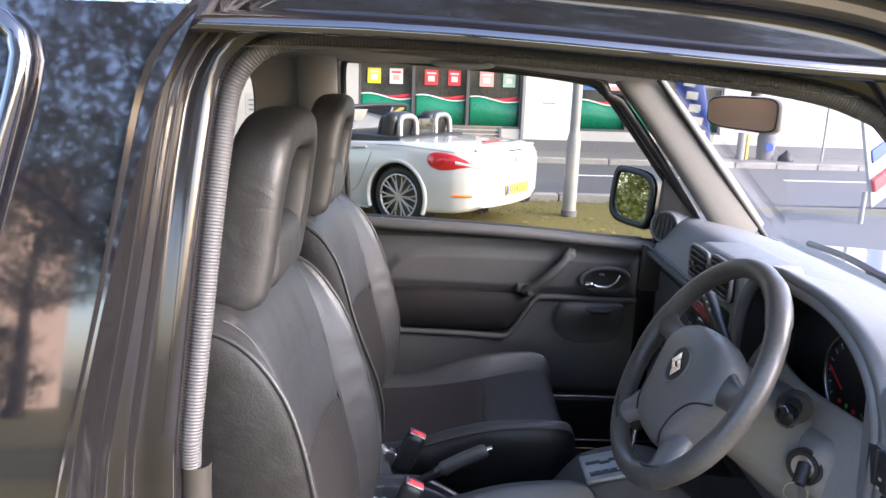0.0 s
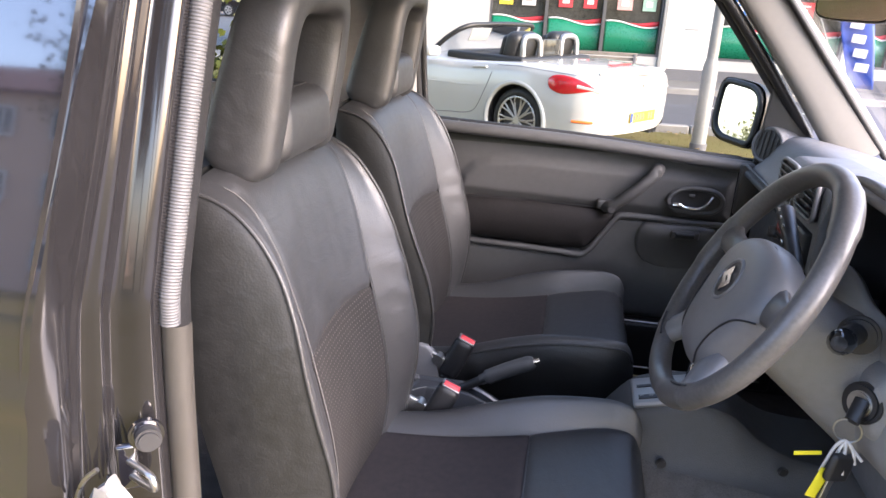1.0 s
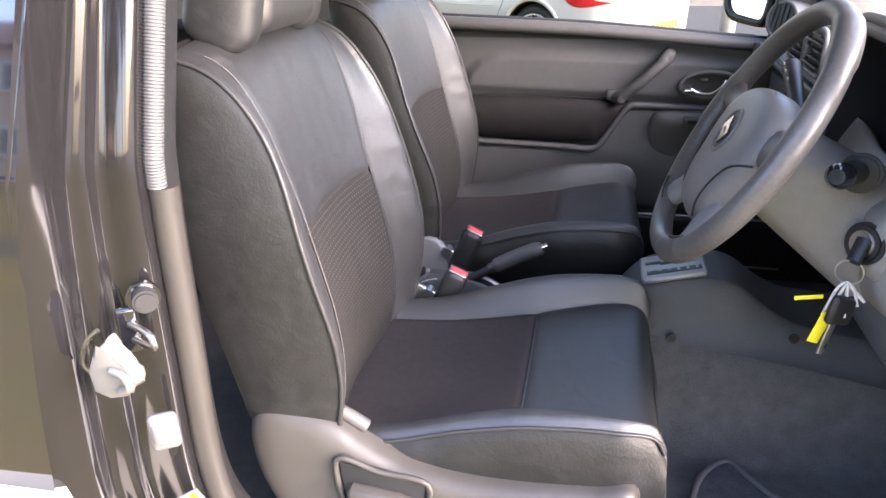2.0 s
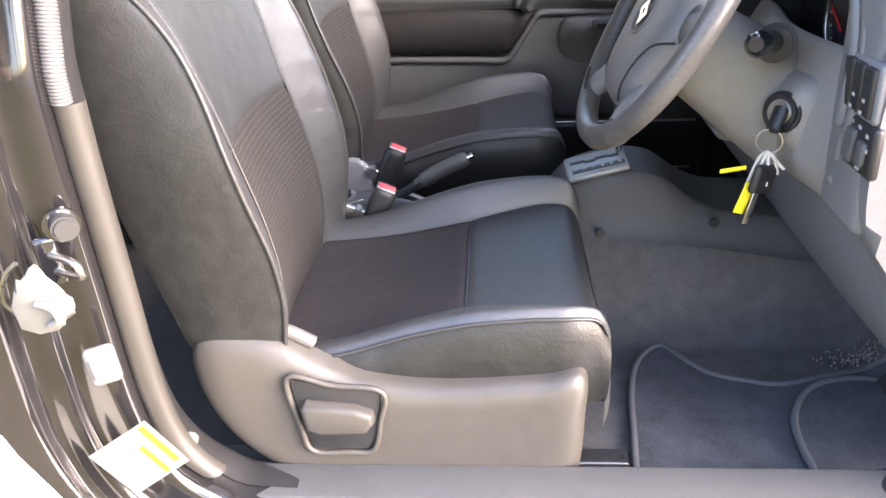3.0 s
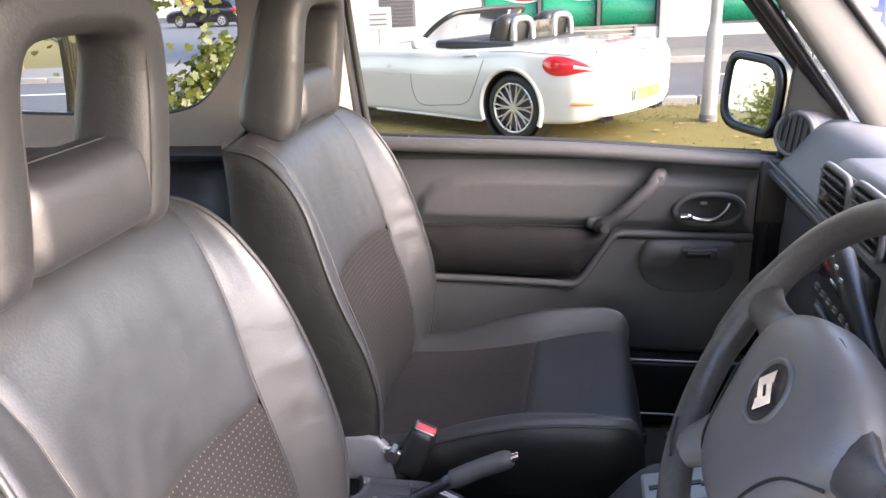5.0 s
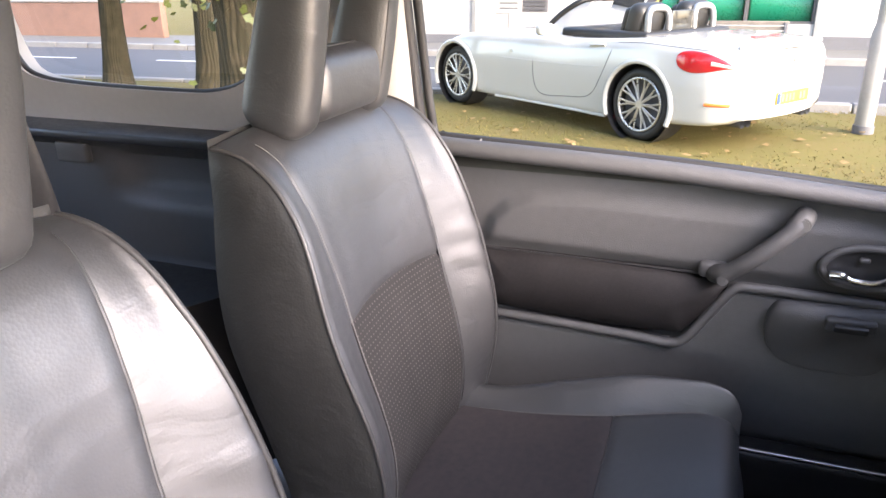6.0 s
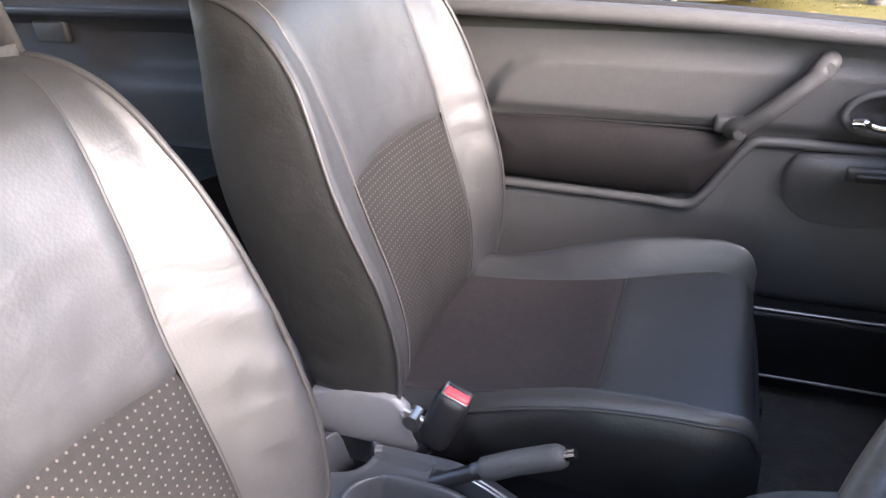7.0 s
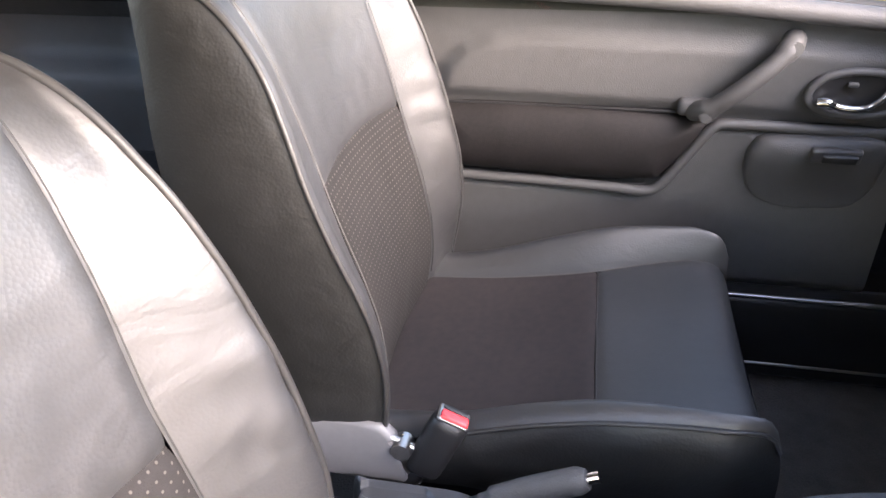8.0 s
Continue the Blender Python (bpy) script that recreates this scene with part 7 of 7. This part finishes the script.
tube("spoiler_lip", spline([cl(-0.88, 0.66, 0.905), cl(-0.94, 0.35, 0.928), cl(-0.95, 0, 0.934), cl(-0.94, -0.35, 0.928), cl(-0.88, -0.66, 0.905)], 30), 0.018, CARWHITE, conv, n=8)
rbox("brake_lamp", cl(-0.70, 0, 0.965), (0.05, 0.40, 0.012), 0.004, TAIL, conv, turn=(0, 0, math.degrees(HEAD)))

# ---- trees beyond the rear quarter window, and behind ----


def tree(x, y, r, h, seed, label, crown=(2.6, 2.4), clumps=140, low=None):
    t = thing("tree", (x, y, ground_z(y)), label, "tree")
    q = random.Random(seed)
    z0 = ground_z(y) - 0.1
    run = spline([(x, y, z0), (x + 0.05, y, z0 + h * 0.3), (x + q.uniform(-0.2, 0.2), y + 0.1, z0 + h * 0.65), (x + q.uniform(-0.3, 0.3), y, z0 + h)], 79)

    def trunk(u, v):
        p = run[int(round(v * 78))]
        a = 2 * math.pi * u
        rr = r * (1.0 - 0.55 * v + 0.55 * math.exp(-v * h / 0.25))
        rr *= 1 + (0.050 * abs(math.sin(a * 13 + 5 * noise.noise((math.cos(a), math.sin(a), v * h * 2.0 + seed)))) ** 0.7 + 0.022 * noise.noise((math.cos(a) * 14, math.sin(a) * 14, v * h * 5 + seed))) + 0.10 * noise.noise((math.cos(a) * 2.2, math.sin(a) * 2.2, v * h * 1.2 + seed))
        return (p[0] + rr * math.cos(a), p[1] + rr * math.sin(a), p[2])
    grid("trunk", 150, 78, trunk, BARK, t, "ridged brown trunk", wrap=True)
    for k in range(7):
        a, v = q.uniform(0, 6.28), q.uniform(0.55, 0.98)
        p = run[int(v * 78)]
        e = np.array((math.cos(a) * crown[0] * 0.8, math.sin(a) * crown[0] * 0.8, q.uniform(0.4, 1.6)))
        tube("limb", spline([p, p + e * 0.5 + np.array((0, 0, 0.2)), p + e], 12), np.linspace(r * 0.35, r * 0.08, 12), BARK, t, n=8)
    vs, fs = [], []

    def leaf(c, size):
        i = len(vs)
        d = Vector((q.gauss(0, 1), q.gauss(0, 1), q.gauss(0, 0.7))).normalized()
        sd = d.orthogonal().normalized() * size * 0.45
        bend = d.cross(sd).normalized() * size * 0.12
        c = Vector(c)
        lobes = ((0.0, 0.0), (0.28, 0.62), (0.36, 0.95), (0.55, 0.50), (0.78, 0.58), (1.0, 0.0), (0.78, -0.58), (0.55, -0.50), (0.36, -0.95), (0.28, -0.62))
        vs.extend(tuple(c + d * size * a + sd * b + bend * abs(b)) for a, b in lobes)
        fs.append(tuple(range(i, i + 10)))
    for k in range(clumps):
        a, b = q.uniform(0, 6.28), q.uniform(-1, 1)
        rr = crown[0] * q.uniform(0.35, 1.0)
        c = np.array((x + rr * math.cos(a) * math.sqrt(1 - b * b), y + rr * math.sin(a) * math.sqrt(1 - b * b), z0 + h + crown[1] * (0.3 + b)))
        for _ in range(34 if y < 0 else 60):
            leaf(c + np.array((q.gauss(0, 0.28), q.gauss(0, 0.28), q.gauss(0, 0.22))), q.uniform(0.10, 0.19) if y < 0 else q.uniform(0.06, 0.12))
    for (lx, ly, lz, sx, n) in (low or []):
        for _ in range(n):
            leaf((lx + q.gauss(0, sx), ly + q.gauss(0, sx), lz + q.gauss(0, sx * 0.8)), q.uniform(0.05, 0.10))
    me2 = bpy.data.meshes.new("crown")
    me2.from_pydata(vs, [], fs)
    link("crown", me2, LEAF, t, "loose green leaves")
    return t


tree(-3.45, 6.0, 0.255, 3.4, 3, "broad tree with ridged bark and leafy shoots at its foot", low=[(-2.92, 5.7, 0.66, 0.13, 220), (-2.72, 5.8, 0.76, 0.12, 220), (-2.58, 5.9, 0.92, 0.11, 220), (-2.50, 5.9, 1.10, 0.09, 120), (-2.80, 5.9, 1.62, 0.13, 130), (-3.05, 5.8, 1.78, 0.22, 160), (-3.9, 5.9, 1.7, 0.3, 120), (-3.35, 5.6, 0.50, 0.10, 60)])
tree(-7.7, 9.0, 0.17, 3.6, 5, "slender mottled tree on the verge")
tree(-6.1, 9.0, 0.20, 3.6, 8, "slender grey tree on the verge")
tree(-5.6, -14.0, 0.3, 6.2, 11, "large dark tree across the grass, out of direct view", crown=(5.0, 3.6), clumps=420)
# two unseen trees added to hold back sky light from the door side
tree(0.6, -12.0, 0.28, 6.0, 21, "large dark tree across the grass, out of direct view", crown=(4.6, 3.4), clumps=380)
tree(4.2, -13.5, 0.28, 6.4, 22, "large dark tree across the grass, out of direct view", crown=(4.8, 3.6), clumps=380)
tree(-13.5, -25.5, 0.3, 6.6, 12, "large dark tree across the grass, out of direct view", crown=(5.0, 3.6), clumps=320)
tree(-15.6, -27.0, 0.2, 1.2, 14, "round dark bush beside the buff block", crown=(2.4, 1.6), clumps=160)

tree(-26.0, 7.9, 0.18, 2.6, 31, "leafy street tree behind the car", crown=(1.2, 2.2), clumps=220)
tree(-15.5, 6.1, 0.08, 0.6, 32, "rounded green bush behind the car", crown=(0.5, 0.8), clumps=40)
flats = thing("apartment_block", (-6, -30, 0), "buff rendered three-storey block with white windows across the grass", "apartment building")
BUFF = material("buff_render", (0.50, 0.36, 0.27), 0.85, vary=0.1, scale=0.8, bump=0.2, bump_scale=30)
rbox("wall", (-37.5, -34, 4.6), (40, 8, 9.4), 0, BUFF, flats)
prism("roof", [(-38.6, 9.2), (-34, 11.6), (-29.4, 9.2)], "x", -58.1, 41.2, 0, TILE, flats)
for i in range(10):
    for j in range(3):
        wx, wz = -55.0 + i * 3.75, 1.7 + 3.05 * j
        w = rbox("window", (wx, -29.97, wz), (1.7, 0.10, 1.35), 0.02, SHOP_GLASS, flats, "white framed window", seg=1)
        for dz in (-0.66, 0.66):
            rbox("window_frame", (wx, -29.90, wz + dz), (1.8, 0.10, 0.11), 0, LINE_WHITE, w, seg=1)
        for dx in (-0.86, 0.25, 0.86):
            rbox("window_frame", (wx + dx, -29.90, wz), (0.11, 0.10, 1.3), 0, LINE_WHITE, w, seg=1)

# ---- parked and passing vehicles far off ----
DARKCAR = material("dark_car_paint", (0.010, 0.011, 0.013), 0.12, vary=0.1, scale=2, coat=0.8)
TRUCK_RED = material("truck_orange_red", (0.75, 0.09, 0.04), 0.35, vary=0.08, scale=2, coat=0.4)
CHEVRON = material("chevron_yellow", (0.80, 0.72, 0.04), 0.4, vary=0.05)


def place(ob, m):
    ob.data.transform(m)
    return ob


def hatchback(x, y, z, turn, label):
    c = thing("parked_car", (x, y, z), label, "car")
    m = pose(x, y, z, 0, 0, turn)
    place(prism("body", [(0.0, 0.30), (-0.04, 0.50), (0.0, 0.72), (0.08, 0.90), (0.6, 0.95), (2.7, 0.93), (3.8, 0.82), (4.12, 0.66), (4.18, 0.45), (4.1, 0.25), (0.1, 0.22)], "y", 0, 1.72, 0.06, DARKCAR, c, "glossy dark body", seg=3), m)
    cab = place(prism("cabin", [(0.06, 0.88), (0.30, 1.24), (0.55, 1.36), (1.2, 1.40), (1.9, 1.37), (2.35, 1.20), (2.95, 0.90)], "y", 0.10, 1.52, 0.08, DARKCAR, c, seg=3), m)
    for yy in (0.092, 1.616):
        place(prism("side_window", [(0.55, 0.97), (0.72, 1.24), (1.25, 1.30), (1.30, 0.96)], "y", yy, 0.012, 0, GLASS_DARK, cab), m)
        place(prism("side_window", [(1.38, 0.96), (1.35, 1.30), (1.85, 1.28), (2.25, 1.12), (2.5, 0.95)], "y", yy, 0.012, 0, GLASS_DARK, cab), m)
    for xx in (0.82, 3.35):
        for yy in (0.08, 1.64):
            w = place(disc("wheel", (xx, yy, 0.31), (0, 1, 0), 0.31, 0.20, RUBBER, c, n=32, bevel=0.02), m)
            place(disc("rim", (xx, yy + (-0.10 if yy < 1 else 0.10), 0.31), (0, 1, 0), 0.21, 0.03, ALLOY, w, n=24, bevel=0.006), m)
            for k in range(5):
                a = 2 * math.pi * k / 5
                place(rbox("spoke_gap", (xx + 0.12 * math.cos(a), yy + (-0.117 if yy < 1 else 0.117), 0.31 + 0.12 * math.sin(a)), (0.08, 0.004, 0.07), 0.001, RUBBER, w, seg=1, turn=(0, -math.degrees(a), 0)), m)
    for y0 in (-0.012, 1.36):
        place(rbox("tail_lamp", (0.10, y0 + 0.185, 0.82), (0.28, 0.37, 0.11), 0.02, TAIL, c, "red tail lamp"), m)
    place(rbox("bumper", (0.0, 0.86, 0.42), (0.16, 1.60, 0.20), 0.05, PLINTH, c), m)
    return c


hatchback(-16.4, 37.6, -0.12, 172, "dark hatchback parked in front of the emergency vehicle")

truck = thing("emergency_truck", (-22.6, 44.0, -0.12), "orange-red emergency truck with yellow chevrons on its rear", "truck")
TM = pose(-23.8, 44.0, -0.12, 0, 0, 8)
place(rbox("body", (1.2, 2.6, 1.55), (2.4, 5.2, 2.4), 0.08, TRUCK_RED, truck, seg=3), TM)
panel = place(rbox("rear_panel", (1.2, -0.01, 1.15), (2.2, 0.03, 1.5), 0.01, TRUCK_RED, truck, seg=1), TM)
for s in (-1, 1):
    for k in range(5):
        z0 = 0.45 + 0.30 * k
        place(prism("chevron", [(1.2, z0 + 0.28), (1.2, z0 + 0.43), (1.2 + s * 1.0, z0 + 0.03), (1.2 + s * 1.0, z0 - 0.12)][::s], "y", -0.034, 0.012, 0, CHEVRON, panel), TM)
for s in (0.15, 2.25):
    place(rbox("tail_lamp", (s, -0.03, 0.62), (0.16, 0.05, 0.30), 0.02, TAIL, truck, seg=1), TM)
for xx in (0.25, 2.15):
    place(disc("wheel", (xx, 0.9, 0.42), (1, 0, 0), 0.42, 0.28, RUBBER, truck, n=28, bevel=0.03), TM)

# loose grit and crumbs on the footwell carpet
gq = random.Random(9)
gv, gf = [], []
for k in range(160):
    gx, gy = 0.86 + gq.gauss(0, 0.035), 1.155 + gq.gauss(0, 0.018)
    gr, gz, i = gq.uniform(0.0006, 0.0019), foot_z(gx, gy) + 0.005, len(gv)
    gv += [(gx + gr, gy, gz), (gx - gr, gy + gr, gz), (gx - gr, gy - gr, gz), (gx, gy, gz + gr * 1.4 + 0.003)]
    gf += [(i, i + 1, i + 2), (i, i + 1, i + 3), (i + 1, i + 2, i + 3), (i + 2, i, i + 3)]
me = bpy.data.meshes.new("grit")
me.from_pydata(gv, [], gf)
tagged(link("grit", me, material("grit", (0.35, 0.32, 0.28), 0.9)), "pale loose grit on the footwell carpet", "grit", kind="stuff")
